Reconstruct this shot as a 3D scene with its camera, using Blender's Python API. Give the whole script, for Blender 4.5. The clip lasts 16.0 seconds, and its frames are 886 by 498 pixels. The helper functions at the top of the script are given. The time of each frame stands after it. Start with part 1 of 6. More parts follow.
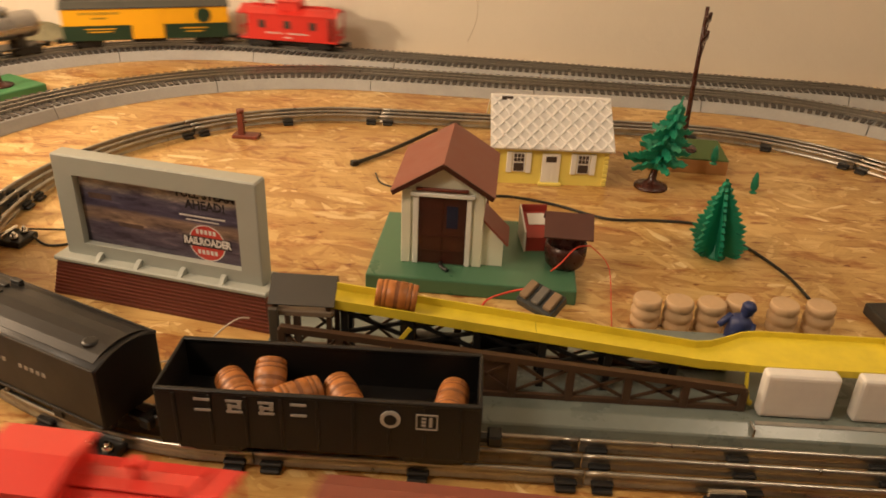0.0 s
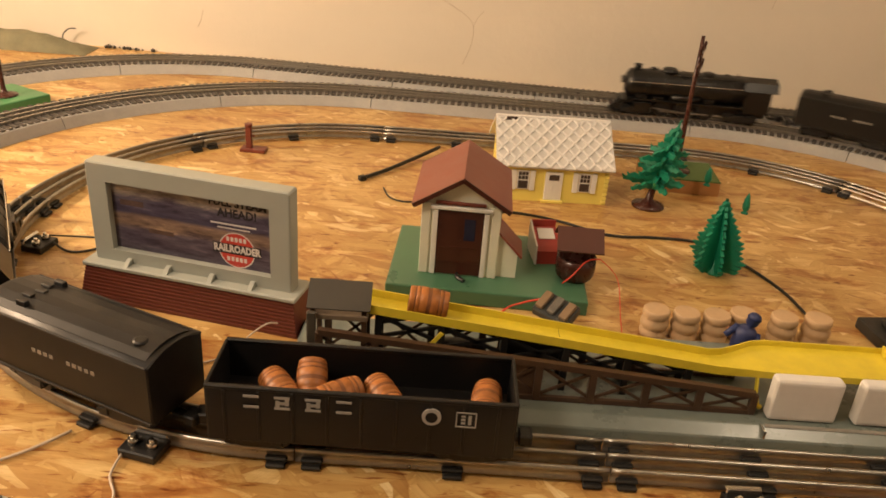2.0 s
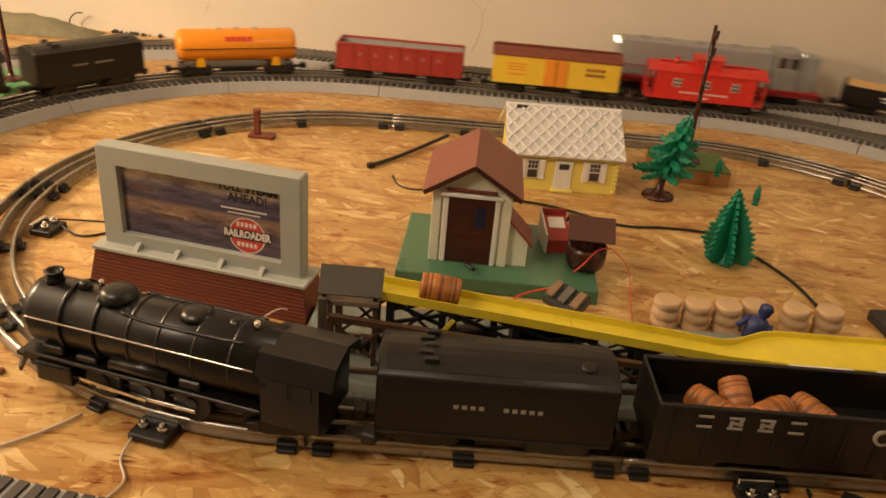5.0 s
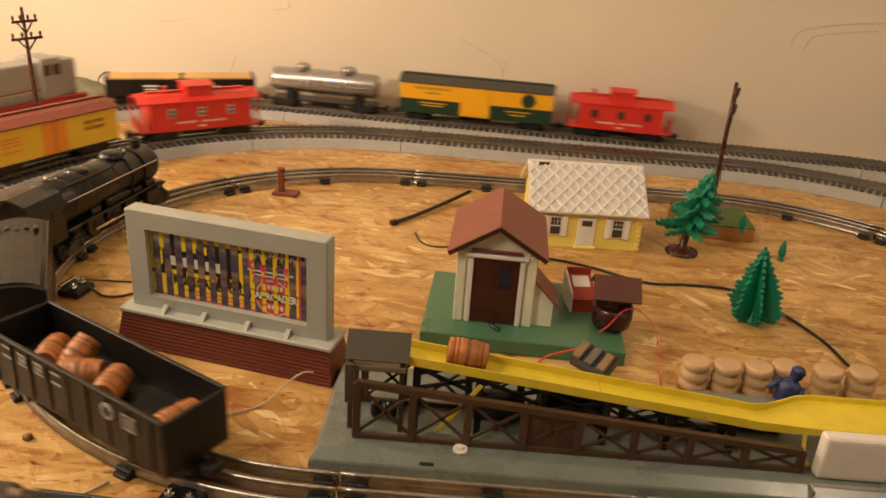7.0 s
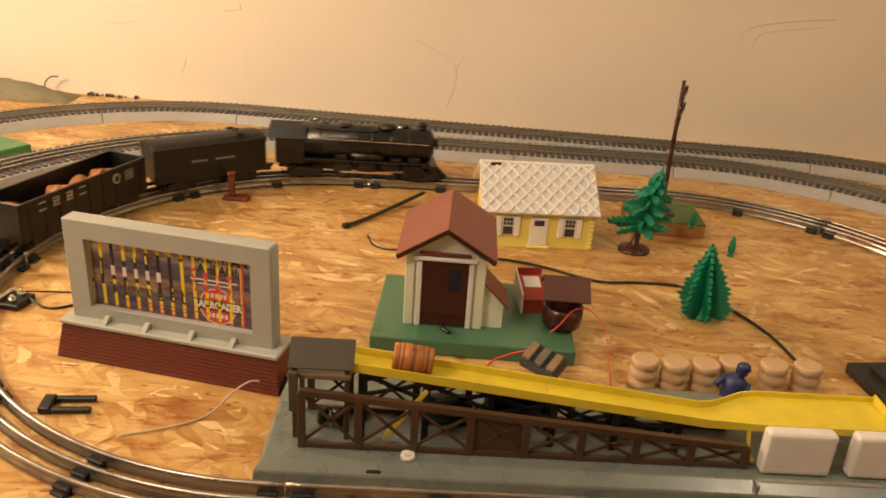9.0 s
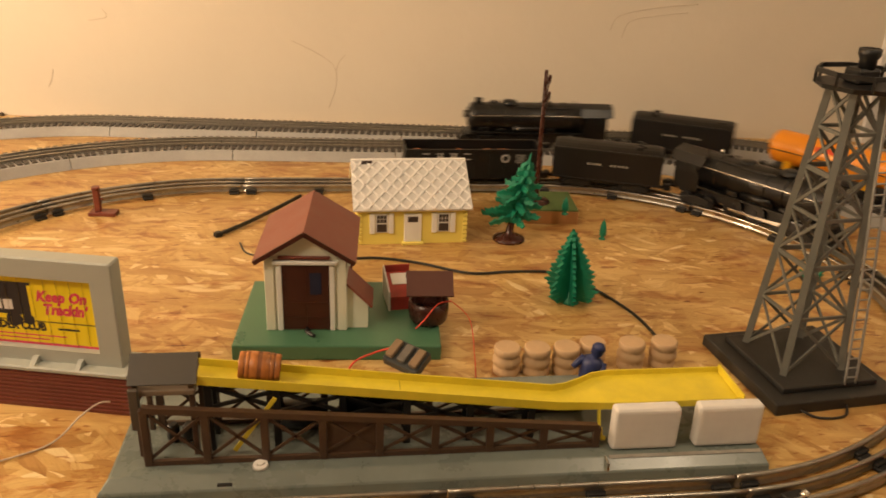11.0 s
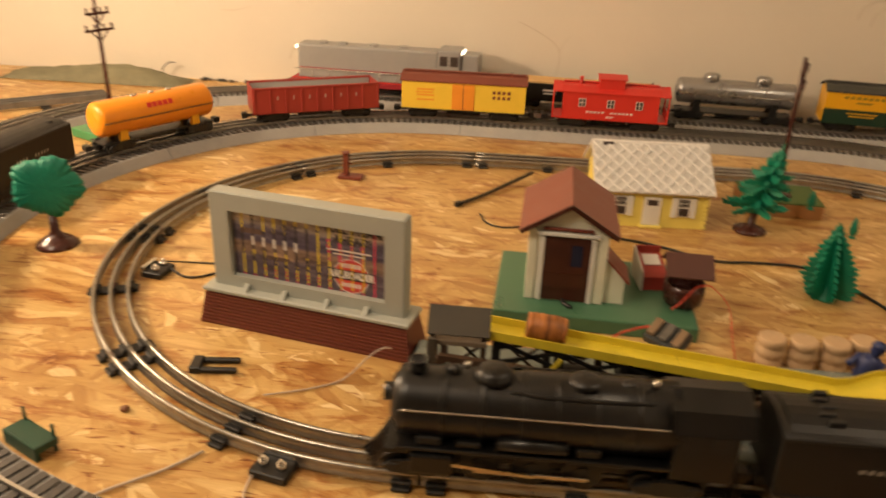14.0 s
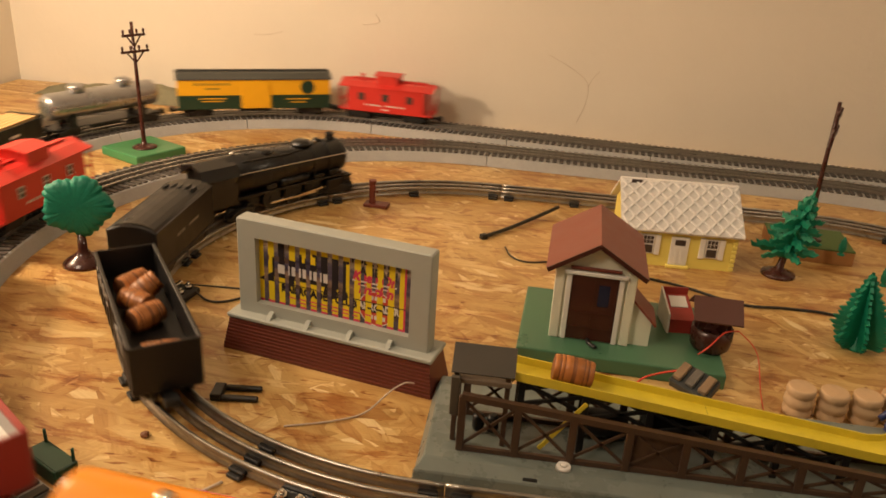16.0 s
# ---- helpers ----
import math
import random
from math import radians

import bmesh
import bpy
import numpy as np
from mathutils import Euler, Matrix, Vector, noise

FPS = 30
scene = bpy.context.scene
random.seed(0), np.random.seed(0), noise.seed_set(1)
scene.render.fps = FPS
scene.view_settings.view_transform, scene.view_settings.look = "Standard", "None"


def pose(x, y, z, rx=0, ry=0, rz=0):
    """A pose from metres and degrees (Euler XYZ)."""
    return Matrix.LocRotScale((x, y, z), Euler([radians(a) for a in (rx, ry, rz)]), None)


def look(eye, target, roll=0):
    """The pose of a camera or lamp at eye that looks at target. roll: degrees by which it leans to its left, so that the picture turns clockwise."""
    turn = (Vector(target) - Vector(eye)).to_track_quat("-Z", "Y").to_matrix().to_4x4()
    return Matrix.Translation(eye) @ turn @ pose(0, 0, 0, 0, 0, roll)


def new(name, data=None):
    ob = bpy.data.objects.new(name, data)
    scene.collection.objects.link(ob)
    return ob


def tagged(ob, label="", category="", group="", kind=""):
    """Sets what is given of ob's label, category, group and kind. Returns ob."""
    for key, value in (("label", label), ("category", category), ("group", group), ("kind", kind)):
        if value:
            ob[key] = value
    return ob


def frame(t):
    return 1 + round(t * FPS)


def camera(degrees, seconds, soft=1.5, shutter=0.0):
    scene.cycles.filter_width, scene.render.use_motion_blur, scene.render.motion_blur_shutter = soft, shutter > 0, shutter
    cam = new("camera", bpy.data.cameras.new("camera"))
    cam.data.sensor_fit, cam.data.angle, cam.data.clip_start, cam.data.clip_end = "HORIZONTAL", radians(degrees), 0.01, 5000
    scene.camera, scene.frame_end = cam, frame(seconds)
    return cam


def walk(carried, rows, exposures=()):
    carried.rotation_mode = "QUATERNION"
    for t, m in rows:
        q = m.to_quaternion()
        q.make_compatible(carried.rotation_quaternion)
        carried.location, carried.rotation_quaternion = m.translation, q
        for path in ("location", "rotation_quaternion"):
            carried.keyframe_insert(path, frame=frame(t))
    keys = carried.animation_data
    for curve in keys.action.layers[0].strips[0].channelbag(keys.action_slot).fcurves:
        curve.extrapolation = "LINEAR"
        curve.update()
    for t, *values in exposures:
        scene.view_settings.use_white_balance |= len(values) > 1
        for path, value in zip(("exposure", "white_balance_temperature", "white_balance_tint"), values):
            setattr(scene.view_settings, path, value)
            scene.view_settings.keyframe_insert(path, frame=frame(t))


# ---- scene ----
cam = camera(58.4, 16.0, 1.7, 0.5)
PATH = [
    (0, (0.018, 0.017, 0.394), (-0.033, 1.785, -0.539), 2.4),
    (0.5, (-0.017, 0.013, 0.392), (-0.033, 1.777, -0.551), 3.1),
    (1, (-0.032, -0.004, 0.392), (-0.046, 1.766, -0.539), 3.7),
    (1.5, (-0.03, -0.014, 0.394), (-0.017, 1.771, -0.509), 4.4),
    (2, (-0.03, -0.016, 0.397), (-0.003, 1.779, -0.485), 4.4),
    (2.5, (-0.035, -0.015, 0.394), (-0.022, 1.775, -0.497), 4.6),
    (3, (-0.036, -0.014, 0.394), (-0.028, 1.776, -0.499), 4.6),
    (5.3, (-0.038, -0.014, 0.392), (-0.014, 1.77, -0.512), 4.9),
    (5.5, (-0.041, -0.011, 0.393), (-0.019, 1.774, -0.507), 4.7),
    (6, (-0.047, -0.014, 0.402), (-0.086, 1.799, -0.443), 3.5),
    (6.5, (-0.048, -0.014, 0.404), (-0.105, 1.816, -0.403), 3.7),
    (7, (-0.046, -0.008, 0.404), (-0.076, 1.824, -0.397), 4.0),
    (7.5, (-0.041, -0.005, 0.403), (-0.049, 1.824, -0.407), 3.8),
    (8, (-0.04, -0.002, 0.403), (-0.028, 1.827, -0.405), 3.8),
    (8.5, (-0.036, -0.001, 0.404), (-0.008, 1.83, -0.402), 4.0),
    (9, (-0.028, -0.001, 0.407), (0.025, 1.832, -0.392), 3.9),
    (11.3, (0.039, -0.003, 0.41), (0.319, 1.812, -0.382), 2.8),
    (11.5, (0.039, -0.007, 0.404), (0.349, 1.807, -0.379), 3.2),
    (12, (0.06, -0.007, 0.39), (0.478, 1.763, -0.44), 3.5),
    (12.5, (0.068, -0.003, 0.382), (0.558, 1.721, -0.506), 3.8),
    (13, (0.058, 0.001, 0.376), (0.518, 1.703, -0.569), 3.8),
    (13.5, (-0.002, -0.006, 0.388), (0.223, 1.756, -0.53), 3.1),
    (14, (-0.072, -0.023, 0.4), (-0.212, 1.788, -0.437), 2.1),
    (14.5, (-0.081, -0.02, 0.402), (-0.295, 1.797, -0.407), 2.6),
    (15, (-0.082, -0.018, 0.407), (-0.292, 1.806, -0.385), 3.1),
    (15.5, (-0.082, -0.018, 0.408), (-0.285, 1.813, -0.369), 3.5),
    (16, (-0.081, -0.016, 0.407), (-0.272, 1.814, -0.376), 3.6),
]
# the film camera's own slow changes of brightness and white balance
EXPOSURES = [(0.0, 0.06, 6500, 10), (1.0, 0.17, 6450, 10), (3.0, 0.07, 6450, 10), (5.5, -0.05, 6500, 10), (6.0, 0.10, 6450, 10), (6.5, 0.05, 6400, 10), (7.0, 0.02, 6400, 10), (9.0, 0.18, 6450, 10), (11.5, 0.07, 6700, 9), (12.0, 0.31, 6700, 8), (12.5, 0.46, 6700, 8), (13.0, 0.52, 6750, 8), (13.5, 0.42, 6700, 9), (14.0, -0.03, 6500, 9), (14.5, -0.22, 6450, 8), (15.5, -0.25, 6450, 9), (16.0, -0.17, 6450, 10)]
walk(cam, [(t, look(eye, target, roll)) for t, eye, target, roll in PATH], EXPOSURES)

# ---- light: one bright bulb low at the room's left, two ceiling lights ----
world = bpy.data.worlds.new("room")
world.use_nodes = True
world.node_tree.nodes["Background"].inputs[0].default_value = (1.0, 0.8, 0.58, 1)
world.node_tree.nodes["Background"].inputs[1].default_value = 0.02
scene.world = world


def bulb(name, at, power, radius, colour):
    d = bpy.data.lights.new(name, "POINT")
    d.energy, d.shadow_soft_size, d.color = power, radius, colour
    o = new(name, d)
    o.location = at
    return o


WARM = (1.0, 0.715, 0.465)
bulb("side_bulb", (-1.08, 0.76, 0.46), 27.0, 0.04, WARM)


def ceiling_lamp(name, at, target, size, power, colour):
    d = bpy.data.lights.new(name, "AREA")
    d.shape, d.size, d.energy, d.color = "DISK", size, power, colour
    o = new(name, d)
    o.matrix_world = look(at, target)
    return o


ceiling_lamp("ceiling_light", (-1.00, -0.15, 1.32), (-0.42, 0.50, 0.0), 0.45, 13.0, (1.0, 0.77, 0.55))
ceiling_lamp("right_ceiling_light", (0.68, 0.30, 1.02), (0.36, 0.42, 0.0), 0.12, 2.5, (1.0, 0.78, 0.54))


# ---- materials ----
def tree_of(name):
    m = bpy.data.materials.new(name)
    m.use_nodes = True
    nt = m.node_tree
    return m, nt, nt.nodes["Principled BSDF"]


def node(nt, kind, **inputs):
    n = nt.nodes.new(kind)
    for k, v in inputs.items():
        n.inputs[k.replace("_", " ")].default_value = v
    return n


def ramp(nt, stops, source):
    r = nt.nodes.new("ShaderNodeValToRGB")
    e = r.color_ramp.elements
    while len(e) < len(stops):
        e.new(0.5)
    for el, (p, c) in zip(e, stops):
        el.position, el.color = p, (*c, 1)
    nt.links.new(source, r.inputs[0])
    return r.outputs[0]


def plain(name, c, rough=0.45, metal=0.0, var=0.15, scale=60.0, bump=0.0, dirt=0.0, spec=0.5):
    """A worn surface of one colour: grain and larger blotches vary its tone and gloss."""
    m, nt, b = tree_of(name)
    tc = nt.nodes.new("ShaderNodeTexCoord")
    n1 = node(nt, "ShaderNodeTexNoise", Scale=scale, Detail=5.0, Roughness=0.65)
    n2 = node(nt, "ShaderNodeTexNoise", Scale=scale / 6, Detail=3.0)
    for n in (n1, n2):
        nt.links.new(tc.outputs["Object"], n.inputs["Vector"])
    mx = node(nt, "ShaderNodeMath")
    mx.operation = "ADD"
    nt.links.new(n1.outputs["Fac"], mx.inputs[0])
    nt.links.new(n2.outputs["Fac"], mx.inputs[1])
    half = node(nt, "ShaderNodeMath")
    half.operation, half.inputs[1].default_value = "MULTIPLY", 0.5
    nt.links.new(mx.outputs[0], half.inputs[0])
    lo = tuple(v * (1 - var - dirt) for v in c)
    hi = tuple(min(1, v * (1 + var)) for v in c)
    nt.links.new(ramp(nt, [(0.3, lo), (0.7, hi)], half.outputs[0]), b.inputs["Base Color"])
    rr = node(nt, "ShaderNodeMapRange")
    rr.inputs[3].default_value, rr.inputs[4].default_value = max(0.04, rough - 0.1), min(1, rough + 0.12)
    nt.links.new(n1.outputs["Fac"], rr.inputs[0])
    nt.links.new(rr.outputs[0], b.inputs["Roughness"])
    b.inputs["Metallic"].default_value = metal
    b.inputs["Specular IOR Level"].default_value = spec
    if bump:
        bp = node(nt, "ShaderNodeBump", Strength=bump, Distance=0.001)
        nt.links.new(n1.outputs["Fac"], bp.inputs["Height"])
        nt.links.new(bp.outputs[0], b.inputs["Normal"])
    return m


def osb_material():
    """Strand board: long wood flakes lying at several angles, with dark gaps and resin stains."""
    m, nt, b = tree_of("strand_board")
    tc = nt.nodes.new("ShaderNodeTexCoord")
    warp = node(nt, "ShaderNodeTexNoise", Scale=9.0, Detail=2.0)
    nt.links.new(tc.outputs["Object"], warp.inputs["Vector"])
    layers, edges = [], []
    for turn, scale, off in ((12, (19, 96, 1), 0.0), (-27, (23, 108, 1), 3.1), (52, (26, 112, 1), 7.7), (-55, (24, 104, 1), 1.9), (-6, (17, 86, 1), 5.3)):
        mp = nt.nodes.new("ShaderNodeMapping")
        mp.vector_type = "TEXTURE"
        mp.inputs["Rotation"].default_value[2] = radians(turn)
        mp.inputs["Scale"].default_value = (1 / scale[0], 1 / scale[1], 1)
        mp.inputs["Location"].default_value[0] = off
        add = node(nt, "ShaderNodeVectorMath")
        add.operation = "MULTIPLY_ADD"
        add.inputs[1].default_value = (0.05, 0.05, 0)
        nt.links.new(warp.outputs["Color"], add.inputs[0])
        nt.links.new(tc.outputs["Object"], add.inputs[2])
        nt.links.new(add.outputs[0], mp.inputs["Vector"])
        v = node(nt, "ShaderNodeTexVoronoi", Scale=1.0, Randomness=1.0)
        nt.links.new(mp.outputs[0], v.inputs["Vector"])
        sep = nt.nodes.new("ShaderNodeSeparateColor")
        nt.links.new(v.outputs["Color"], sep.inputs[0])
        layers.append(sep.outputs)
        fib = node(nt, "ShaderNodeTexNoise", Scale=2.2, Detail=4.0, Roughness=0.7)
        mp2 = nt.nodes.new("ShaderNodeMapping")
        mp2.inputs["Rotation"].default_value[2] = radians(turn)
        mp2.vector_type = "TEXTURE"
        mp2.inputs["Scale"].default_value = (1 / 14, 1 / 240, 1)
        nt.links.new(tc.outputs["Object"], mp2.inputs["Vector"])
        nt.links.new(mp2.outputs[0], fib.inputs["Vector"])
        edges.append((v.outputs["Distance"], fib.outputs["Fac"]))
    stops = [(0.0, (0.43, 0.235, 0.078)), (0.06, (0.49, 0.295, 0.100)), (0.16, (0.53, 0.335, 0.120)), (0.50, (0.57, 0.372, 0.138)), (0.82, (0.63, 0.435, 0.175)), (0.94, (0.71, 0.53, 0.245)), (1.0, (0.80, 0.65, 0.36))]

    def times(a, b2, factor=1.0):
        mul = nt.nodes.new("ShaderNodeMix")
        mul.data_type, mul.blend_type = "RGBA", "MULTIPLY"
        mul.inputs["Factor"].default_value = factor
        nt.links.new(a, mul.inputs["A"])
        nt.links.new(b2, mul.inputs["B"])
        return mul.outputs["Result"]

    col = None
    for i, out in enumerate(layers):
        fibre = ramp(nt, [(0.26, (0.60, 0.48, 0.38)), (0.38, (0.93, 0.90, 0.86)), (0.50, (1.0, 1.0, 1.0)), (0.74, (1.10, 1.11, 1.13))], edges[i][1])
        rim = ramp(nt, [(0.50, (1.0, 1.0, 1.0)), (0.85, (0.86, 0.78, 0.70))], edges[i][0])
        c = times(times(ramp(nt, stops, out[0]), fibre), rim)
        if col is None:
            col = c
            continue
        gt = node(nt, "ShaderNodeMath")
        gt.operation, gt.inputs[1].default_value = "GREATER_THAN", 0.60
        nt.links.new(out[1], gt.inputs[0])
        mix = nt.nodes.new("ShaderNodeMix")
        mix.data_type = "RGBA"
        nt.links.new(gt.outputs[0], mix.inputs["Factor"])
        nt.links.new(col, mix.inputs["A"])
        nt.links.new(c, mix.inputs["B"])
        col = mix.outputs["Result"]
    blot = node(nt, "ShaderNodeTexNoise", Scale=4.0, Detail=5.0, Roughness=0.6)
    nt.links.new(tc.outputs["Object"], blot.inputs["Vector"])
    stain = ramp(nt, [(0.33, (0.78, 0.69, 0.58)), (0.6, (1.05, 1.05, 1.05))], blot.outputs["Fac"])
    # red-brown bark streaks that lie mostly one way, and pale scuffed patches
    lay = nt.nodes.new("ShaderNodeMapping")
    lay.inputs["Rotation"].default_value[2] = radians(9)
    lay.inputs["Scale"].default_value = (11.0, 34.0, 1.0)
    nt.links.new(tc.outputs["Object"], lay.inputs["Vector"])
    bark = node(nt, "ShaderNodeTexNoise", Scale=1.0, Detail=5.0, Roughness=0.7, Distortion=0.6)
    nt.links.new(lay.outputs[0], bark.inputs["Vector"])
    streak = ramp(nt, [(0.31, (0.54, 0.32, 0.22)), (0.40, (0.80, 0.63, 0.52)), (0.46, (1.0, 1.0, 1.0)), (0.57, (1.0, 1.0, 1.0)), (0.70, (1.20, 1.28, 1.42))], bark.outputs["Fac"])
    # short dark splinters, in loose clusters
    chip = nt.nodes.new("ShaderNodeMapping")
    chip.inputs["Rotation"].default_value[2] = radians(-14)
    chip.inputs["Scale"].default_value = (38.0, 190.0, 1.0)
    nt.links.new(tc.outputs["Object"], chip.inputs["Vector"])
    splinter = node(nt, "ShaderNodeTexNoise", Scale=1.0, Detail=2.0, Roughness=0.5, Distortion=0.8)
    nt.links.new(chip.outputs[0], splinter.inputs["Vector"])
    chips = ramp(nt, [(0.25, (0.34, 0.17, 0.10)), (0.315, (0.66, 0.46, 0.34)), (0.36, (1.0, 1.0, 1.0))], splinter.outputs["Fac"])
    for f in (stain, streak, chips):
        col = times(col, f)
    nt.links.new(col, b.inputs["Base Color"])
    b.inputs["Roughness"].default_value = 0.36
    bp = node(nt, "ShaderNodeBump", Strength=0.4, Distance=0.0012)
    nt.links.new(layers[1][0], bp.inputs["Height"])
    nt.links.new(bp.outputs[0], b.inputs["Normal"])
    return m


def wall_material(name, c):
    """Rolled paint on uneven plaster, with faint cracks and trowel marks."""
    m, nt, b = tree_of(name)
    tc = nt.nodes.new("ShaderNodeTexCoord")
    big = node(nt, "ShaderNodeTexNoise", Scale=3.0, Detail=6.0, Roughness=0.6)
    fine = node(nt, "ShaderNodeTexNoise", Scale=45.0, Detail=4.0)
    for n in (big, fine):
        nt.links.new(tc.outputs["Object"], n.inputs["Vector"])
    col = ramp(nt, [(0.3, tuple(v * 0.93 for v in c)), (0.7, c)], big.outputs["Fac"])
    nt.links.new(col, b.inputs["Base Color"])
    b.inputs["Roughness"].default_value = 0.62
    add = node(nt, "ShaderNodeMath")
    add.operation = "MULTIPLY_ADD"
    add.inputs[1].default_value = 2.5
    nt.links.new(big.outputs["Fac"], add.inputs[0])
    nt.links.new(fine.outputs["Fac"], add.inputs[2])
    bp = node(nt, "ShaderNodeBump", Strength=0.25, Distance=0.004)
    nt.links.new(add.outputs[0], bp.inputs["Height"])
    nt.links.new(bp.outputs[0], b.inputs["Normal"])
    return m


OSB = osb_material()
WALL = wall_material("cream_wall_paint", (0.74, 0.68, 0.57))
WALL_WHITE = wall_material("white_wall_paint", (0.80, 0.79, 0.77))
CEIL = plain("ceiling_paint", (0.78, 0.77, 0.74), 0.8, var=0.04, scale=4)
CARPET = plain("floor_concrete", (0.28, 0.26, 0.23), 0.85, var=0.15, scale=12)
TIN = plain("tinned_rail", (0.38, 0.36, 0.32), 0.30, 0.85, var=0.22, scale=90, dirt=0.15)
TIN_DULL = plain("dull_rail_web", (0.23, 0.22, 0.20), 0.5, 0.7, var=0.3, scale=70, dirt=0.2)
TIE = plain("black_tie", (0.018, 0.017, 0.016), 0.5, 0.2, var=0.25, scale=80)
ROADBED = plain("grey_roadbed", (0.36, 0.36, 0.35), 0.6, var=0.10, scale=240, bump=0.25)
TIE_BROWN = plain("dark_moulded_tie", (0.055, 0.048, 0.042), 0.55, var=0.3, scale=120)
WALL_MARK = plain("old_paint_mark", (0.62, 0.55, 0.44), 0.7)
NICKEL = plain("nickel_rail", (0.55, 0.53, 0.49), 0.3, 1.0, var=0.15, scale=60)
CAST = plain("black_cast_body", (0.005, 0.005, 0.005), 0.32, 0.0, var=0.35, scale=70, dirt=0.1)
BLACK_PL = plain("black_plastic", (0.009, 0.009, 0.009), 0.42, var=0.3, scale=60, dirt=0.1)
CAR_BLACK = plain("satin_black_car", (0.0065, 0.006, 0.0058), 0.42, var=0.3, scale=60, spec=0.42)
STEEL = plain("bright_steel", (0.62, 0.60, 0.56), 0.2, 1.0, var=0.1, scale=60)
WHITE_PRINT = plain("white_print", (0.72, 0.70, 0.66), 0.5, var=0.05)
RED_CAB = plain("red_plastic", (0.62, 0.035, 0.025), 0.34, var=0.06, scale=40)
RED_GON = plain("dull_red_plastic", (0.33, 0.036, 0.026), 0.42, var=0.1, scale=40)
ORANGE = plain("orange_tank_paint", (0.85, 0.30, 0.015), 0.3, var=0.06, scale=40)
ORANGE_DOOR = plain("orange_door", (0.80, 0.30, 0.03), 0.4, var=0.06)
YEL_REEF = plain("yellow_car_side", (0.80, 0.56, 0.055), 0.4, var=0.05)
YEL_BOX = plain("golden_yellow_side", (0.82, 0.42, 0.012), 0.36, var=0.05)
ROOF_GREY = plain("dark_grey_car_roof", (0.055, 0.058, 0.052), 0.5, var=0.15)
GREEN_BOX = plain("dark_green_side", (0.012, 0.04, 0.022), 0.4, var=0.15)
BROWN_ROOF = plain("red_brown_roof", (0.20, 0.05, 0.03), 0.5, var=0.12)
SILVER = plain("silver_paint", (0.38, 0.38, 0.38), 0.28, 0.8, var=0.1, scale=50)
GREY_DIESEL = plain("grey_diesel_shell", (0.33, 0.33, 0.325), 0.38, 0.1, var=0.06)
MAROON = plain("dark_red_stripe", (0.30, 0.02, 0.03), 0.4)
LUMBER = plain("pale_lumber", (0.68, 0.44, 0.18), 0.6, var=0.18, scale=50)
BARREL = plain("stained_barrel", (0.40, 0.145, 0.034), 0.42, var=0.45, scale=70, dirt=0.15)
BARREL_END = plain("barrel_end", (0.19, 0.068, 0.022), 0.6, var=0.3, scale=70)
BARREL_RAW = plain("raw_barrel", (0.54, 0.37, 0.21), 0.55, var=0.18, scale=60)
BB_GREY = plain("billboard_grey", (0.37, 0.39, 0.35), 0.45, var=0.05, scale=40)
BB_BRICK = plain("billboard_brown", (0.15, 0.035, 0.022), 0.45, var=0.14, scale=60)
YEL_SHEET = plain("yellow_trough", (0.74, 0.60, 0.045), 0.34, 0.0, var=0.10, scale=50, dirt=0.12)
BASE_GREY = plain("grey_green_sheet", (0.17, 0.20, 0.18), 0.28, 0.0, var=0.15, scale=30, dirt=0.1)
TRUSS = plain("brown_truss", (0.070, 0.038, 0.021), 0.42, var=0.2, scale=60)
SHED_ROOF = plain("shed_roof", (0.22, 0.060, 0.036), 0.42, var=0.09, scale=40)
SHED_WALL = plain("ivory_wall", (0.75, 0.75, 0.61), 0.45, var=0.05, scale=30)
SHED_DOOR = plain("dark_brown_door", (0.065, 0.018, 0.011), 0.34, var=0.2)
GREEN_BASE = plain("green_base", (0.070, 0.175, 0.100), 0.30, 0.1, var=0.10, scale=30)
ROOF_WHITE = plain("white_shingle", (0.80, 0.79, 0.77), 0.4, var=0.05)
# greyer roof colour that paints in the shade between the raised ribs
ROOF_SHADE = plain("shaded_shingle", (0.62, 0.61, 0.59), 0.5, var=0.12, scale=120)
HOUSE_YEL = plain("pale_yellow_wall", (0.80, 0.68, 0.16), 0.42, var=0.05)
HOUSE_WHITE = plain("house_white_trim", (0.76, 0.75, 0.70), 0.4, var=0.04)
DARK = plain("dark_opening", (0.05, 0.035, 0.03), 0.5, var=0.1)
TREE_GREEN = plain("tree_plastic", (0.002, 0.20, 0.115), 0.50, var=0.2, scale=60)
LEAF_GREEN = plain("leafy_plastic", (0.002, 0.20, 0.125), 0.55, var=0.25, scale=220, bump=0.9)
TREE_DARK = plain("dark_green_plastic", (0.006, 0.055, 0.030), 0.36, var=0.2)
TREE_BROWN = plain("brown_plastic", (0.055, 0.016, 0.011), 0.26, var=0.2)
POST_BROWN = plain("red_brown_plastic", (0.16, 0.035, 0.020), 0.4, var=0.15)
TOWER_GREY = plain("tower_grey", (0.15, 0.155, 0.14), 0.42, 0.2, var=0.12)
TOWER_BASE = plain("tower_base_black", (0.020, 0.019, 0.017), 0.5, var=0.2)
WHITE_BOX = plain("chalk_white", (0.74, 0.72, 0.68), 0.55, var=0.06, dirt=0.05)
BLUE = plain("blue_figure", (0.022, 0.034, 0.12), 0.45, var=0.12)
WIRE_BLK = plain("black_wire", (0.015, 0.014, 0.013), 0.4)
WIRE_RED = plain("red_wire", (0.65, 0.06, 0.03), 0.4)
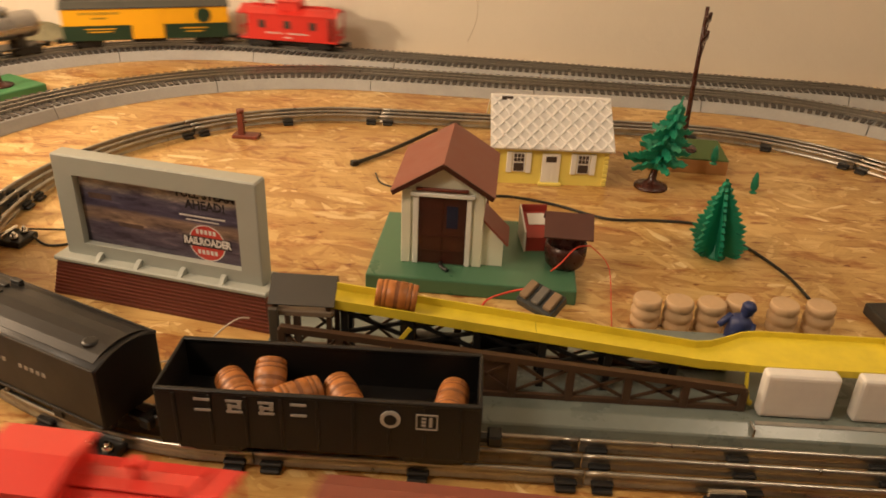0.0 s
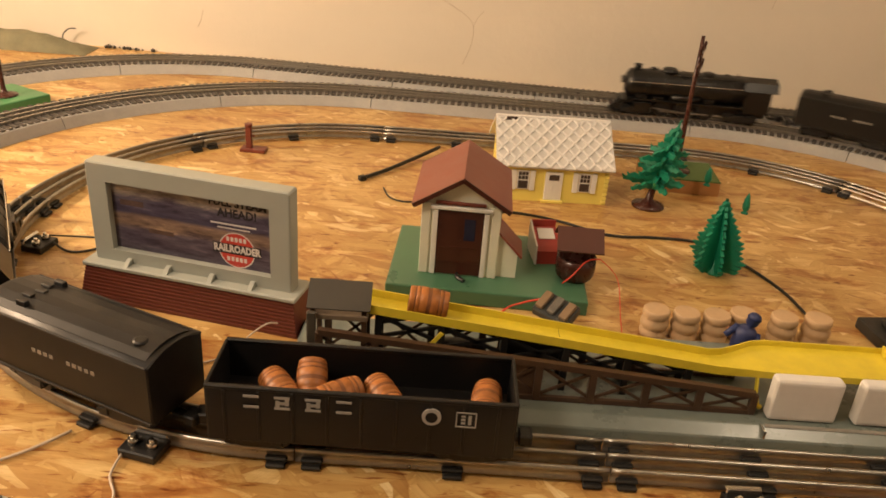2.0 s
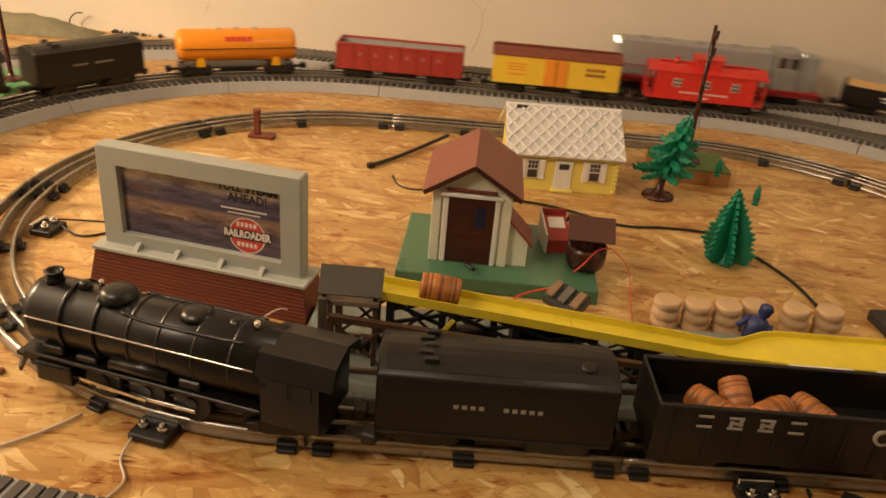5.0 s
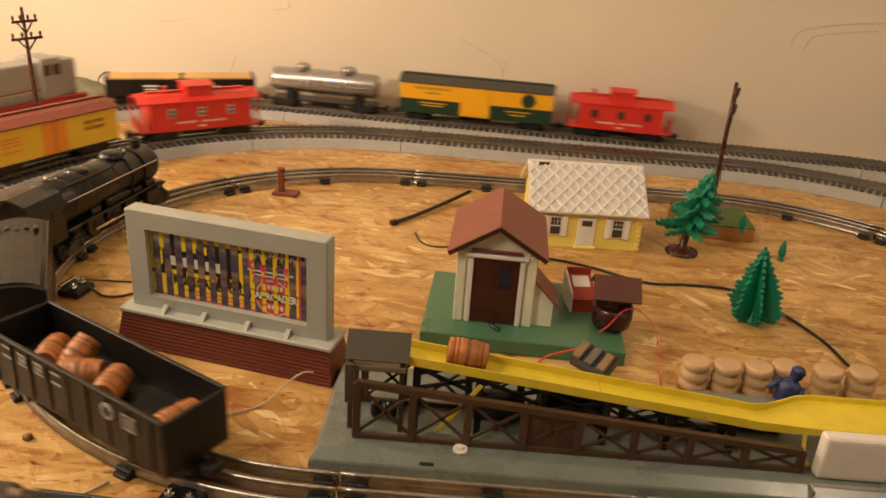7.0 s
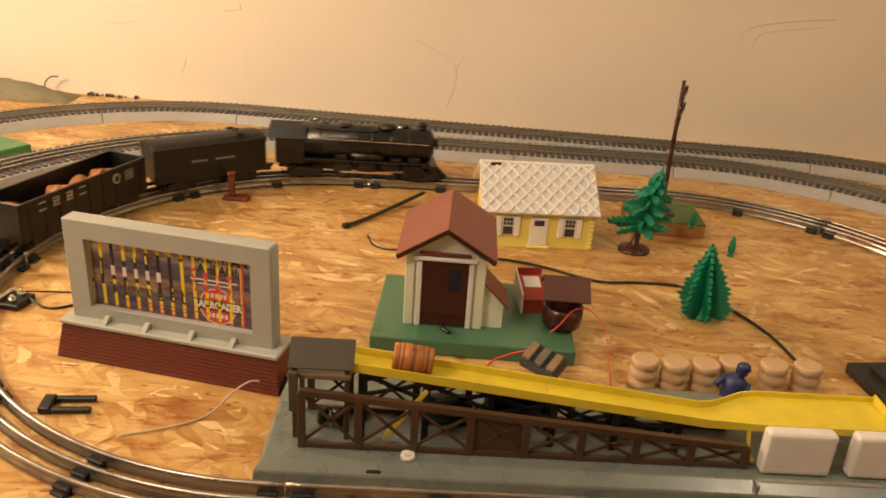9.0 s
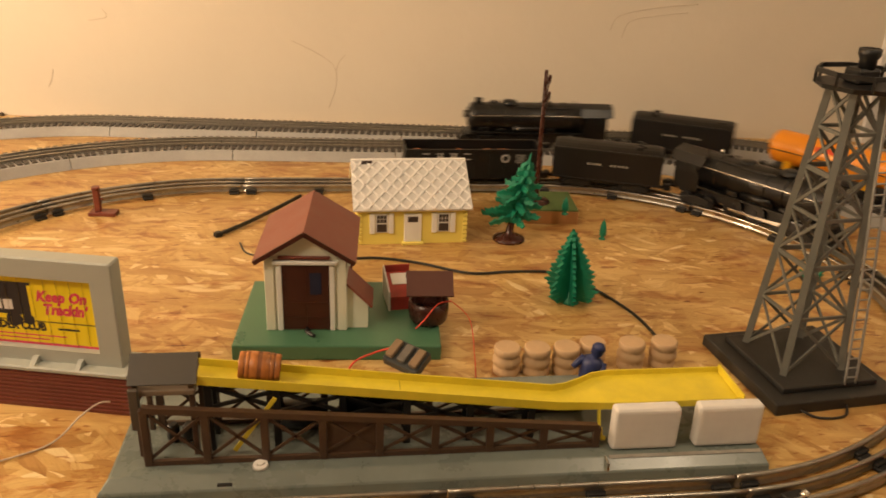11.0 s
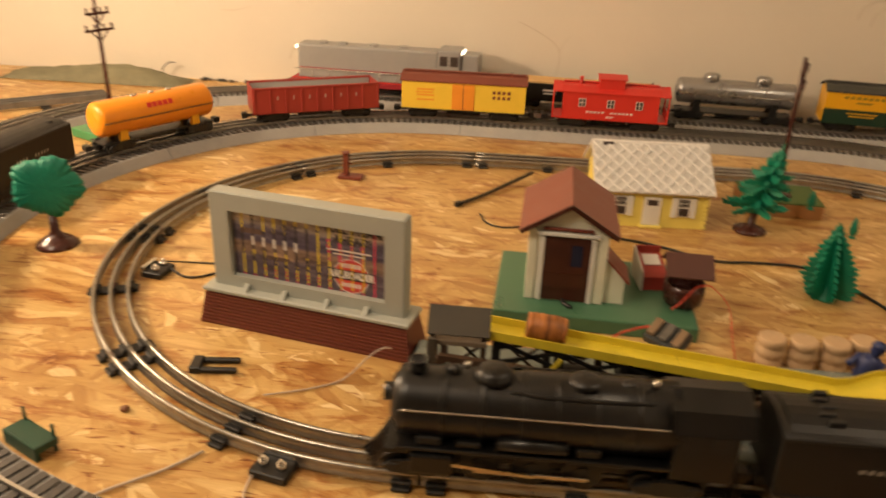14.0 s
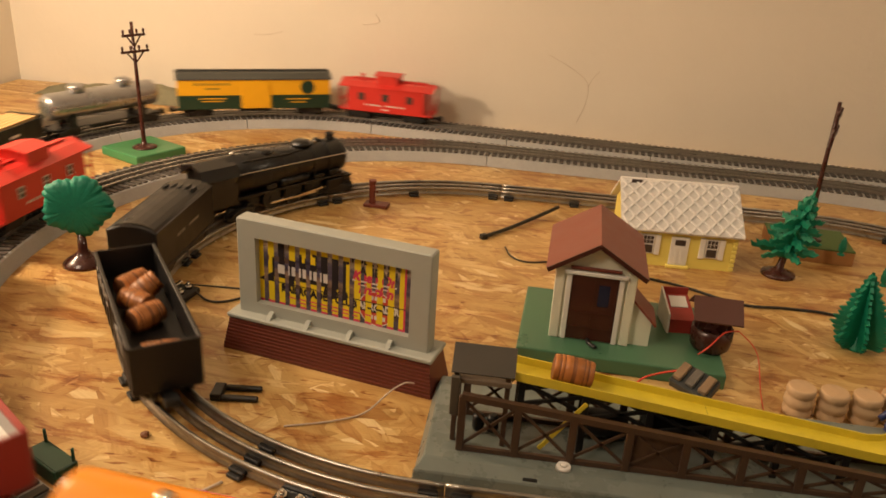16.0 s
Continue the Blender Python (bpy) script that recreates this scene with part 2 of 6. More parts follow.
WIRE_WHT = plain("white_wire", (0.52, 0.44, 0.36), 0.45)
RED_BTN = plain("red_button", (0.80, 0.04, 0.02), 0.35)
HILL = plain("hill_cloth", (0.20, 0.19, 0.12), 0.9, var=0.35, scale=30, bump=0.6)
HILL_GREEN = plain("hill_green", (0.095, 0.11, 0.03), 0.9, var=0.4, scale=40, bump=0.6)
WOOD = plain("raw_wood", (0.42, 0.21, 0.08), 0.55, var=0.2, scale=40)
CASE_BLK = plain("glossy_black_case", (0.010, 0.010, 0.010), 0.22, var=0.2)


# ---- building helpers ----
def box(bm, x0, x1, y0, y1, z0, z1, mi=0):
    v = [bm.verts.new((x, y, z)) for x in (x0, x1) for y in (y0, y1) for z in (z0, z1)]
    for a in ((0, 1, 3, 2), (4, 6, 7, 5), (0, 4, 5, 1), (2, 3, 7, 6), (0, 2, 6, 4), (1, 5, 7, 3)):
        bm.faces.new([v[i] for i in a]).material_index = mi
    return v


def rbox(bm, x0, x1, y0, y1, z0, z1, r, mi=0, seg=2):
    """A box with rounded edges."""
    t = bmesh.new()
    box(t, x0, x1, y0, y1, z0, z1)
    bmesh.ops.bevel(t, geom=t.edges[:], offset=r, segments=seg, affect="EDGES", profile=0.6)
    add(bm, t, Matrix(), mi)


def add(bm, other, m, mi=None):
    """Copies other into bm by the matrix m, and frees it."""
    bmesh.ops.transform(other, matrix=m, verts=other.verts[:])
    vs = {v: bm.verts.new(v.co) for v in other.verts}
    for fa in other.faces:
        nf = bm.faces.new([vs[v] for v in fa.verts])
        nf.material_index = fa.material_index if mi is None else mi
        nf.smooth = fa.smooth
    other.free()


def cyl(bm, p, q, r, r2=None, n=14, caps=True, mi=0, smooth=True):
    p, q = Vector(p), Vector(q)
    r2 = r if r2 is None else r2
    d = (q - p).normalized()
    u = d.orthogonal().normalized()
    w = d.cross(u)
    rings = []
    for c, rr in ((p, r), (q, r2)):
        rings.append([bm.verts.new(c + rr * (math.cos(2 * math.pi * k / n) * u + math.sin(2 * math.pi * k / n) * w)) for k in range(n)])
    for k in range(n):
        fa = bm.faces.new((rings[0][k], rings[0][(k + 1) % n], rings[1][(k + 1) % n], rings[1][k]))
        fa.smooth, fa.material_index = smooth, mi
    if caps:
        bm.faces.new(rings[0][::-1]).material_index = mi
        bm.faces.new(rings[1]).material_index = mi


def lathe(bm, prof, at=(0, 0, 0), axis="z", n=18, mi=0):
    """A turned form: prof is (radius, height) from end to end."""
    rings = []
    for r, h in prof:
        ring = []
        for k in range(n):
            a = 2 * math.pi * k / n
            x, y = r * math.cos(a), r * math.sin(a)
            c = (x, y, h) if axis == "z" else (h, x, y)
            ring.append(bm.verts.new(Vector(c) + Vector(at)))
        rings.append(ring)
    for a, b in zip(rings, rings[1:]):
        for k in range(n):
            fa = bm.faces.new((a[k], a[(k + 1) % n], b[(k + 1) % n], b[k]))
            fa.smooth, fa.material_index = True, mi
    bm.faces.new(rings[0][::-1]).material_index = mi
    bm.faces.new(rings[-1]).material_index = mi


def extrude(bm, prof, axis, a, b, mi=0):
    """A prism over the outline prof along the axis x or y, from a to b (z stays the outline's second value)."""
    def at(p, s):
        return (s, p[0], p[1]) if axis == "x" else ((p[0], s, p[1]) if axis == "y" else (p[0], p[1], s))
    A = [bm.verts.new(at(p, a)) for p in prof]
    B = [bm.verts.new(at(p, b)) for p in prof]
    n = len(prof)
    for k in range(n):
        bm.faces.new((A[k], A[(k + 1) % n], B[(k + 1) % n], B[k])).material_index = mi
    bm.faces.new(A[::-1]).material_index = mi
    bm.faces.new(B).material_index = mi


def beam(bm, p, q, w, h, up=(0, 0, 1), mi=0):
    """A bar of section w by h between two points."""
    p, q = Vector(p), Vector(q)
    d = (q - p).normalized()
    s = d.cross(Vector(up))
    s = (s if s.length > 1e-4 else d.orthogonal()).normalized()
    t = s.cross(d)
    vs = [bm.verts.new(c + s * a * w / 2 + t * b * h / 2) for c in (p, q) for a, b in ((-1, -1), (1, -1), (1, 1), (-1, 1))]
    for a in ((0, 1, 2, 3), (7, 6, 5, 4), (0, 4, 5, 1), (1, 5, 6, 2), (2, 6, 7, 3), (3, 7, 4, 0)):
        bm.faces.new([vs[i] for i in a]).material_index = mi


def tube(bm, pts, r, n=7, mi=0):
    """A wire along points, smoothed."""
    P = [Vector(p) for p in pts]
    S = []
    for i in range(len(P) - 1):
        a, b, c, d = P[max(i - 1, 0)], P[i], P[i + 1], P[min(i + 2, len(P) - 1)]
        for k in range(6):
            u = k / 6
            S.append(0.5 * ((2 * b) + (c - a) * u + (2 * a - 5 * b + 4 * c - d) * u * u + (3 * b - a - 3 * c + d) * u ** 3))
    S.append(P[-1])
    rings = []
    for i, p in enumerate(S):
        d = (S[min(i + 1, len(S) - 1)] - S[max(i - 1, 0)]).normalized()
        u = d.cross(Vector((0, 0, 1)))
        u = (u if u.length > 1e-3 else d.orthogonal()).normalized()
        w = u.cross(d)
        rings.append([bm.verts.new(p + r * (math.cos(2 * math.pi * k / n) * u + math.sin(2 * math.pi * k / n) * w)) for k in range(n)])
    for a, b in zip(rings, rings[1:]):
        for k in range(n):
            fa = bm.faces.new((a[k], a[(k + 1) % n], b[(k + 1) % n], b[k]))
            fa.smooth, fa.material_index = True, mi
    bm.faces.new(rings[0][::-1])
    bm.faces.new(rings[-1])


def mesh_of(name, bm, mats):
    bmesh.ops.recalc_face_normals(bm, faces=bm.faces[:])
    me = bpy.data.meshes.new(name)
    bm.to_mesh(me)
    bm.free()
    for m in (mats if isinstance(mats, (list, tuple)) else [mats]):
        me.materials.append(m)
    return me


def part(name, bm, mats, parent=None, label="", at=None):
    ob = new(name, mesh_of(name, bm, mats))
    if parent:
        ob.parent = parent
    if at is not None:
        ob.matrix_basis = at
    if label:
        ob["label"] = label
    if name.endswith("print") or name == "siding":
        ob["kind"] = "stuff"
    return ob


def thing(name, m, label, category, group="", kind=""):
    ob = new(name)
    ob.empty_display_size = 0.02
    ob.matrix_basis = m
    return tagged(ob, label, category, group, kind)


def solo(name, bm, mats, m, label, category, group="", kind=""):
    """A thing that is one mesh."""
    ob = new(name, mesh_of(name, bm, mats))
    ob.matrix_basis = m
    return tagged(ob, label, category, group, kind)


def B():
    return bmesh.new()


def letters(bm, text, size, m, mi=0, align="CENTER", squeeze=1.0, bold=0.0, slant=0.0):
    """Flat lettering in the built-in font, in its local xy plane, laid by m."""
    cu = bpy.data.curves.new("t", "FONT")
    cu.body, cu.size, cu.align_x, cu.align_y, cu.resolution_u, cu.offset, cu.shear = text, size, align, "CENTER", 2, bold, slant
    ob = bpy.data.objects.new("t", cu)
    me = bpy.data.meshes.new_from_object(ob)
    t = bmesh.new()
    t.from_mesh(me)
    bpy.data.objects.remove(ob)
    bpy.data.curves.remove(cu)
    bpy.data.meshes.remove(me)
    add(bm, t, m @ Matrix.Diagonal((squeeze, 1, 1, 1)), mi)


# ---- track plans: closed loops of arcs and straights, in the trains' direction ----
def loop(corners, ccw):
    P, n, sg = [], len(corners), 1 if ccw else -1
    for i in range(n):
        (x0, y0, _), (x1, y1, r), (x2, y2, _) = corners[i - 1], corners[i], corners[(i + 1) % n]
        a, b = math.atan2(y1 - y0, x1 - x0), math.atan2(y2 - y1, x2 - x1)
        d = ((b - a) * sg) % (2 * math.pi)
        for k in range(49):
            h = a + sg * d * k / 48
            P.append((x1 + sg * r * math.sin(h), y1 - sg * r * math.cos(h)))
    P.append(P[0])
    P = np.array(P)
    S = np.concatenate([[0], np.cumsum(np.hypot(*np.diff(P, axis=0).T))])
    keep = np.concatenate([[True], np.diff(S) > 1e-6])
    return P[keep], S[keep]


INNER = loop([(-0.13, 0.807, 0.364), (0.31, 0.807, 0.364)], False)
MIDDLE = loop([(-0.178, 0.838, 0.531), (0.36, 0.812, 0.531)], True)
OUTER = loop([(-0.43, 1.06, 0.455), (-0.43, 0.655, 0.455), (0.57, 0.655, 0.455), (0.58, 0.965, 0.455)], True)
RAIL_IN, RAIL_BED = 0.0142, 0.0225


def on(track, s):
    P, S = track
    s = s % S[-1]
    return Vector((float(np.interp(s, S, P[:, 0])), float(np.interp(s, S, P[:, 1])), 0))


def heading(track, s):
    d = on(track, s + 0.006) - on(track, s - 0.006)
    return math.atan2(d.y, d.x)


def sweep(bm, track, prof, step=0.018, mi=0, s0=0.0, s1=None, smooth=False):
    """Sweeps an open or closed outline (offset to the left, height) along a track."""
    L = track[1][-1]
    full = s1 is None
    s1 = L if full else s1
    n = max(2, int((s1 - s0) / step))
    rings = []
    for k in range(n if full else n + 1):
        s = s0 + (s1 - s0) * k / n
        c, h = on(track, s), heading(track, s)
        l = Vector((-math.sin(h), math.cos(h), 0))
        rings.append([bm.verts.new(c + l * o + Vector((0, 0, z))) for o, z in prof])
    m = len(prof)
    for k in range(n):
        a, b = rings[k], rings[(k + 1) % len(rings)]
        for j in range(m):
            fa = bm.faces.new((a[j], a[(j + 1) % m], b[(j + 1) % m], b[j]))
            fa.material_index, fa.smooth = mi, smooth
    if not full:
        bm.faces.new(rings[0][::-1])
        bm.faces.new(rings[-1])


# ---- the room ----
WALL_A = math.atan2(-0.095, 1.01)
W0 = Vector((-0.43, 1.600, 0))


def room():
    bm = B()
    box(bm, -1.25, 1.47, -0.42, 1.66, -0.018, 0.0)
    tagged(part("layout_table", bm, OSB), "strand board table top scattered with wood flakes", "table", kind="structure")
    bm = B()
    for x in (-1.15, 1.35):
        for y in (-0.3, 1.4):
            box(bm, x - 0.045, x + 0.045, y - 0.045, y + 0.045, -0.75, -0.0185)
    tagged(part("table_frame", bm, WOOD), "raw timber legs under the layout table", "table", kind="structure")
    m = pose(W0.x, W0.y, 0, 0, 0, math.degrees(WALL_A))
    bm = B()
    box(bm, -0.83, 2.05, 0.0, 0.1, -0.75, 1.65)
    tagged(part("wall_back", bm, WALL, at=m), "cream painted plaster wall with cracks", "wall", kind="structure")
    bm = B()
    box(bm, -0.93, -0.83, -4.2, 0.1, -0.75, 1.65)
    tagged(part("wall_left", bm, WALL, at=m), "cream painted side wall", "wall", kind="structure")
    bm = B()
    box(bm, 2.05, 2.15, -4.2, 0.1, -0.75, 1.65)
    tagged(part("wall_right", bm, WALL_WHITE, at=m), "white painted side wall", "wall", kind="structure")
    bm = B()
    box(bm, -0.93, 2.15, -4.3, -4.2, -0.75, 1.65)
    tagged(part("wall_front", bm, WALL, at=m), "cream painted wall", "wall", kind="structure")
    bm = B()
    box(bm, -0.93, 2.15, -4.3, 0.1, 1.65, 1.75)
    tagged(part("ceiling", bm, CEIL, at=m), "plain white ceiling", "ceiling", kind="structure")
    bm = B()
    box(bm, -0.93, 2.15, -4.3, 0.1, -0.85, -0.75)
    tagged(part("floor", bm, CARPET, at=m), "grey concrete floor", "floor", kind="structure")
    # white tongue-and-groove panelling on the far end of the back wall
    pan = thing("wall_panelling", m, "white painted tongue-and-groove panelling on the wall", "wall", kind="structure")
    bm0 = B()
    rbox(bm0, 0.0, 0.0525, -0.012, -0.002, -0.30, 1.64, 0.003, seg=1)
    me = mesh_of("panel_board", bm0, WALL_WHITE)
    for k in range(10):
        ob = new("panel_board", me)
        ob.parent, ob.matrix_basis = pan, pose(1.507 + k * 0.0535, 0, 0)
    # cracks and hair lines on the back wall
    for pts, r in (([(0.368, 0.162), (0.405, 0.146), (0.441, 0.124), (0.452, 0.103), (0.449, 0.07), (0.436, 0.035)], 0.0007), ([(0.451, 0.106), (0.458, 0.125), (0.470, 0.139)], 0.0006),
                   ([(-0.105, 0.058), (-0.097, 0.072), (-0.091, 0.093)], 0.0008), ([(0.976, 0.203), (0.991, 0.230), (1.059, 0.247), (1.138, 0.256)], 0.0010),
                   ([(1.000, 0.190), (1.012, 0.220), (1.060, 0.232), (1.120, 0.240)], 0.0008), ([(0.016, 0.210), (0.023, 0.194), (-0.011, 0.187)], 0.0008), ([(-0.248, 0.148), (-0.215, 0.150), (-0.184, 0.159)], 0.0007)):
        bm = B()
        tube(bm, [(x, 0, z) for x, z in pts], r, 5)
        tagged(part("wall_crack", bm, WALL_MARK, at=m @ pose(0, -0.0001, 0)), "thin crack in the wall paint", "crack", kind="structure")
    bm = B()
    tube(bm, [(-0.375, -0.03, 0.0), (-0.378, -0.03, 0.022), (-0.365, -0.028, 0.036), (-0.350, -0.027, 0.038)], 0.0013, 6)
    tagged(part("wire_stub", bm, WIRE_BLK, at=m), "bent black wire sticking up behind the track", "wire")
    rnd = random.Random(11)
    bm = B()
    for k in range(16):
        x = -0.30 + 0.10 * rnd.random()
        q = B()
        bmesh.ops.create_icosphere(q, subdivisions=1, radius=rnd.uniform(0.002, 0.005))
        add(bm, q, pose(x, -0.012 + 0.006 * rnd.random(), 0.003), 0)
    c = part("coal_crumbs", bm, TIE_BROWN, at=m)
    tagged(c, "dark crumbs lying along the foot of the wall", "debris", kind="stuff")


room()


# ---- tracks ----
def course_at(track, x, y):
    """The way along a track to the spot nearest to (x, y)."""
    P, S = track
    return float(S[np.argmin((P[:-1, 0] - x) ** 2 + (P[:-1, 1] - y) ** 2)])


def tubular_loop():
    t = thing("tubular_track", pose(0, 0, 0), "oval of three-rail tinplate toy track with black ties", "track", kind="structure")
    top, L = RAIL_IN, INNER[1][-1]
    fine = np.linspace(0, L, 6001)
    dense = (np.array([on(INNER, q)[:2] for q in fine]), fine)
    # section joints: three on each straight, three on each end curve
    spots = [(x, y) for y in (0.443, 1.171) for x in (-0.118, 0.1085, 0.335)]
    spots += [(cx + sx * 0.364 * math.cos(radians(a)), 0.807 + 0.364 * math.sin(radians(a))) for cx, sx in ((-0.13, -1), (0.31, 1)) for a in (-43, 2, 47)]
    joints = sorted(course_at(dense, *p) for p in spots)
    # rails from this joint on get brighter steel to imitate a lamp reflection
    bright = course_at(dense, *spots[-1])
    for a, b in zip(joints, joints[1:] + [joints[0] + L]):
        glinting = abs(a - bright) < 1e-6
        for o in (-0.0165, 0.0, 0.0165):
            bm = B()
            ring = [(o + 0.0021 * math.cos(q), top - 0.0022 + 0.0022 * math.sin(q)) for q in [radians(x) for x in range(-50, 231, 28)]]
            sweep(bm, INNER, ring + [(o - 0.0006, 0.0088), (o - 0.0007, 0.0045), (o - 0.0024, 0.0034), (o + 0.0024, 0.0034), (o + 0.0007, 0.0045), (o + 0.0006, 0.0088)], 0.012, s0=a + 0.0004, s1=b - 0.0004, smooth=True)
            part("rail", bm, STEEL if glinting else TIN, t)
    bm = B()
    rbox(bm, -0.0070, 0.0070, -0.0250, 0.0250, 0.0003, 0.0040, 0.001, seg=1)
    for o in (-0.0165, 0, 0.0165):
        rbox(bm, -0.0078, 0.0078, o - 0.0050, o + 0.0050, 0.0036, 0.0072, 0.0010, seg=1)
    me = mesh_of("tie", bm, TIE)
    for a, b in zip(joints, joints[1:] + [joints[0] + L]):
        for q in (a + 0.0125, (a + b) / 2, b - 0.0125):
            p = on(INNER, q)
            ob = new("tie", me)
            ob.parent = t
            ob.matrix_basis = pose(p.x, p.y, 0, 0, 0, math.degrees(heading(INNER, q)))


def roadbed_loop(track, near, label):
    t = thing("roadbed_track", pose(0, 0, 0), label, "track", kind="structure")
    top = RAIL_BED
    L = track[1][-1]
    nsec = round(L / 0.27)
    for k in range(nsec):
        bm = B()
        sweep(bm, track, [(-0.049, 0.0004), (-0.041, 0.0155), (-0.0385, 0.0165), (0.0385, 0.0165), (0.041, 0.0155), (0.049, 0.0004)], 0.02, s0=k * L / nsec + 0.0007, s1=(k + 1) * L / nsec - 0.0007)
        part("roadbed_section", bm, ROADBED, t)
    for o in (-0.017, 0.0, 0.017):
        bm = B()
        sweep(bm, track, [(o - 0.0013, top), (o - 0.0013, top - 0.002), (o - 0.0006, top - 0.0025), (o - 0.0006, 0.0166), (o + 0.0006, 0.0166), (o + 0.0006, top - 0.0025), (o + 0.0013, top - 0.002), (o + 0.0013, top)], 0.016)
        part("rail", bm, NICKEL, t)
    bm = B()
    box(bm, -0.0034, 0.0034, -0.0385, 0.0385, 0.0160, 0.0187)
    me = mesh_of("tie", bm, TIE_BROWN)
    rest = B()
    n = round(L / 0.0118)
    made = 0
    for k in range(n):
        s = k * L / n
        p, h = on(track, s), heading(track, s)
        m = pose(p.x, p.y, 0, 0, 0, math.degrees(h))
        if near(p) and made < 300:
            ob = new("tie", me)
            ob.parent, ob.matrix_basis = t, m
            made += 1
        else:
            b2 = B()
            box(b2, -0.0034, 0.0034, -0.0385, 0.0385, 0.0160, 0.0187)
            add(rest, b2, m, 0)
    r = part("far_ties", rest, TIE_BROWN, t)
    r["kind"] = "stuff"


# ---- billboard with sliding strips ----
BBW, BBZ0, BBZ1 = 0.158, 0.0495, 0.1165
NSLAT = 14


def billboard():
    t = thing("animated_billboard", pose(-0.2480, 0.6335, 0, 0, 0, -12.6), "grey toy billboard with changing striped picture on a brown clapboard base", "billboard")
    bm = B()
    extrude(bm, [(-0.0235, 0.0), (0.0235, 0.0), (0.017, 0.033), (-0.017, 0.033)], "x", -0.104, 0.104)
    for v in bm.verts:
        if v.co.x < -0.1 and v.co.z < 0.01:
            v.co.x = -0.1095
        if v.co.x > 0.1 and v.co.z < 0.01:
            v.co.x = 0.1095
    base = part("base", bm, BB_BRICK, t, "red-brown clapboard plinth")
    bm0 = B()
    box(bm0, -0.1045, 0.1045, -0.001, 0.001, -0.0009, 0.0009)
    me = mesh_of("clapboard", bm0, BB_BRICK)
    for k in range(9):
        z = 0.003 + k * 0.0034
        ob = new("clapboard", me)
        ob.parent = base
        ob.matrix_basis = pose(0, -0.0235 + 0.0065 * z / 0.033 - 0.0002, z, 8, 0, 0) @ Matrix.Diagonal((1.045 - 0.05 * z / 0.033, 1, 1, 1))
    bm = B()
    rbox(bm, -0.1065, 0.1065, -0.0195, 0.0195, 0.033, 0.0375, 0.001, seg=1)
    part("ledge", bm, BB_GREY, t)
    for x in (-0.062, -0.022, 0.022, 0.062):
        bm = B()
        extrude(bm, [(-0.0185, 0.0375), (-0.0085, 0.0375), (-0.0085, 0.0430), (-0.012, 0.0425)], "x", x - 0.0022, x + 0.0022)
        part("bracket", bm, BB_GREY, t)
    h = BBW / 2
    bm = B()
    rings = []
    for y, grow in ((-0.0085, -0.0012), (-0.0073, 0.0), (0.0075, 0.0), (0.0088, -0.0014)):
        outer = [(-0.0985 - grow, 0.0375), (0.0985 + grow, 0.0375), (0.0985 + grow, 0.1330 + grow), (0.0970 + grow, 0.1345 + grow), (-0.0970 - grow, 0.1345 + grow), (-0.0985 - grow, 0.1330 + grow)]
        inner = [(-h, BBZ0), (h, BBZ0), (h, BBZ1), (h, BBZ1), (-h, BBZ1), (-h, BBZ1)]
        rings.append(([bm.verts.new((x, y, z)) for x, z in outer], [bm.verts.new((x - (0.0003 if k in (3,) else 0) + (0.0003 if k in (4,) else 0), y, z)) for k, (x, z) in enumerate(inner)]))
    for (o1, i1), (o2, i2) in zip(rings, rings[1:]):
        for k in range(6):
            bm.faces.new((o1[k], o1[(k + 1) % 6], o2[(k + 1) % 6], o2[k]))
            bm.faces.new((i1[k], i2[k], i2[(k + 1) % 6], i1[(k + 1) % 6]))
    for o1, i1 in (rings[0], rings[-1]):
        for k in range(6):
            bm.faces.new((o1[k], i1[k], i1[(k + 1) % 6], o1[(k + 1) % 6]))
    part("frame", bm, BB_GREY, t, "grey moulded picture frame")
    bm = B()
    box(bm, -h, h, 0.0050, 0.0070, BBZ0, BBZ1)
    part("back_panel", bm, DARK, t)
    # prints: (colour index, outline in the picture's own 0..1 by 0..1)
    YEL = plain("ad_yellow", (0.80, 0.62, 0.015), 0.4, var=0.04)
    INK = plain("ad_black", (0.018, 0.015, 0.02), 0.45)
    PINK = plain("ad_pink", (0.66, 0.05, 0.12), 0.4)
    LITE = plain("ad_white", (0.72, 0.70, 0.68), 0.4)
    RED = plain("photo_red", (0.58, 0.06, 0.045), 0.4)
    m, nt, b = tree_of("photo_print")
    uv = nt.nodes.new("ShaderNodeUVMap")
    mp = nt.nodes.new("ShaderNodeMapping")
    mp.inputs["Scale"].default_value = (2.6, 5.2, 1)
    nt.links.new(uv.outputs[0], mp.inputs["Vector"])
    n = node(nt, "ShaderNodeTexNoise", Scale=1.7, Detail=7.0, Roughness=0.68, Distortion=0.3)
    nt.links.new(mp.outputs[0], n.inputs["Vector"])
    c = ramp(nt, [(0.34, (0.35, 0.32, 0.38)), (0.47, (0.80, 0.78, 0.82)), (0.55, (1.0, 1.0, 1.0)), (0.68, (1.9, 1.8, 1.7))], n.outputs["Fac"])
    sp = nt.nodes.new("ShaderNodeSeparateXYZ")
    nt.links.new(uv.outputs[0], sp.inputs[0])
    wav = node(nt, "ShaderNodeMath")
    wav.operation, wav.inputs[1].default_value = "MULTIPLY_ADD", 0.16
    nt.links.new(n.outputs["Fac"], wav.inputs[0])
    nt.links.new(sp.outputs[1], wav.inputs[2])
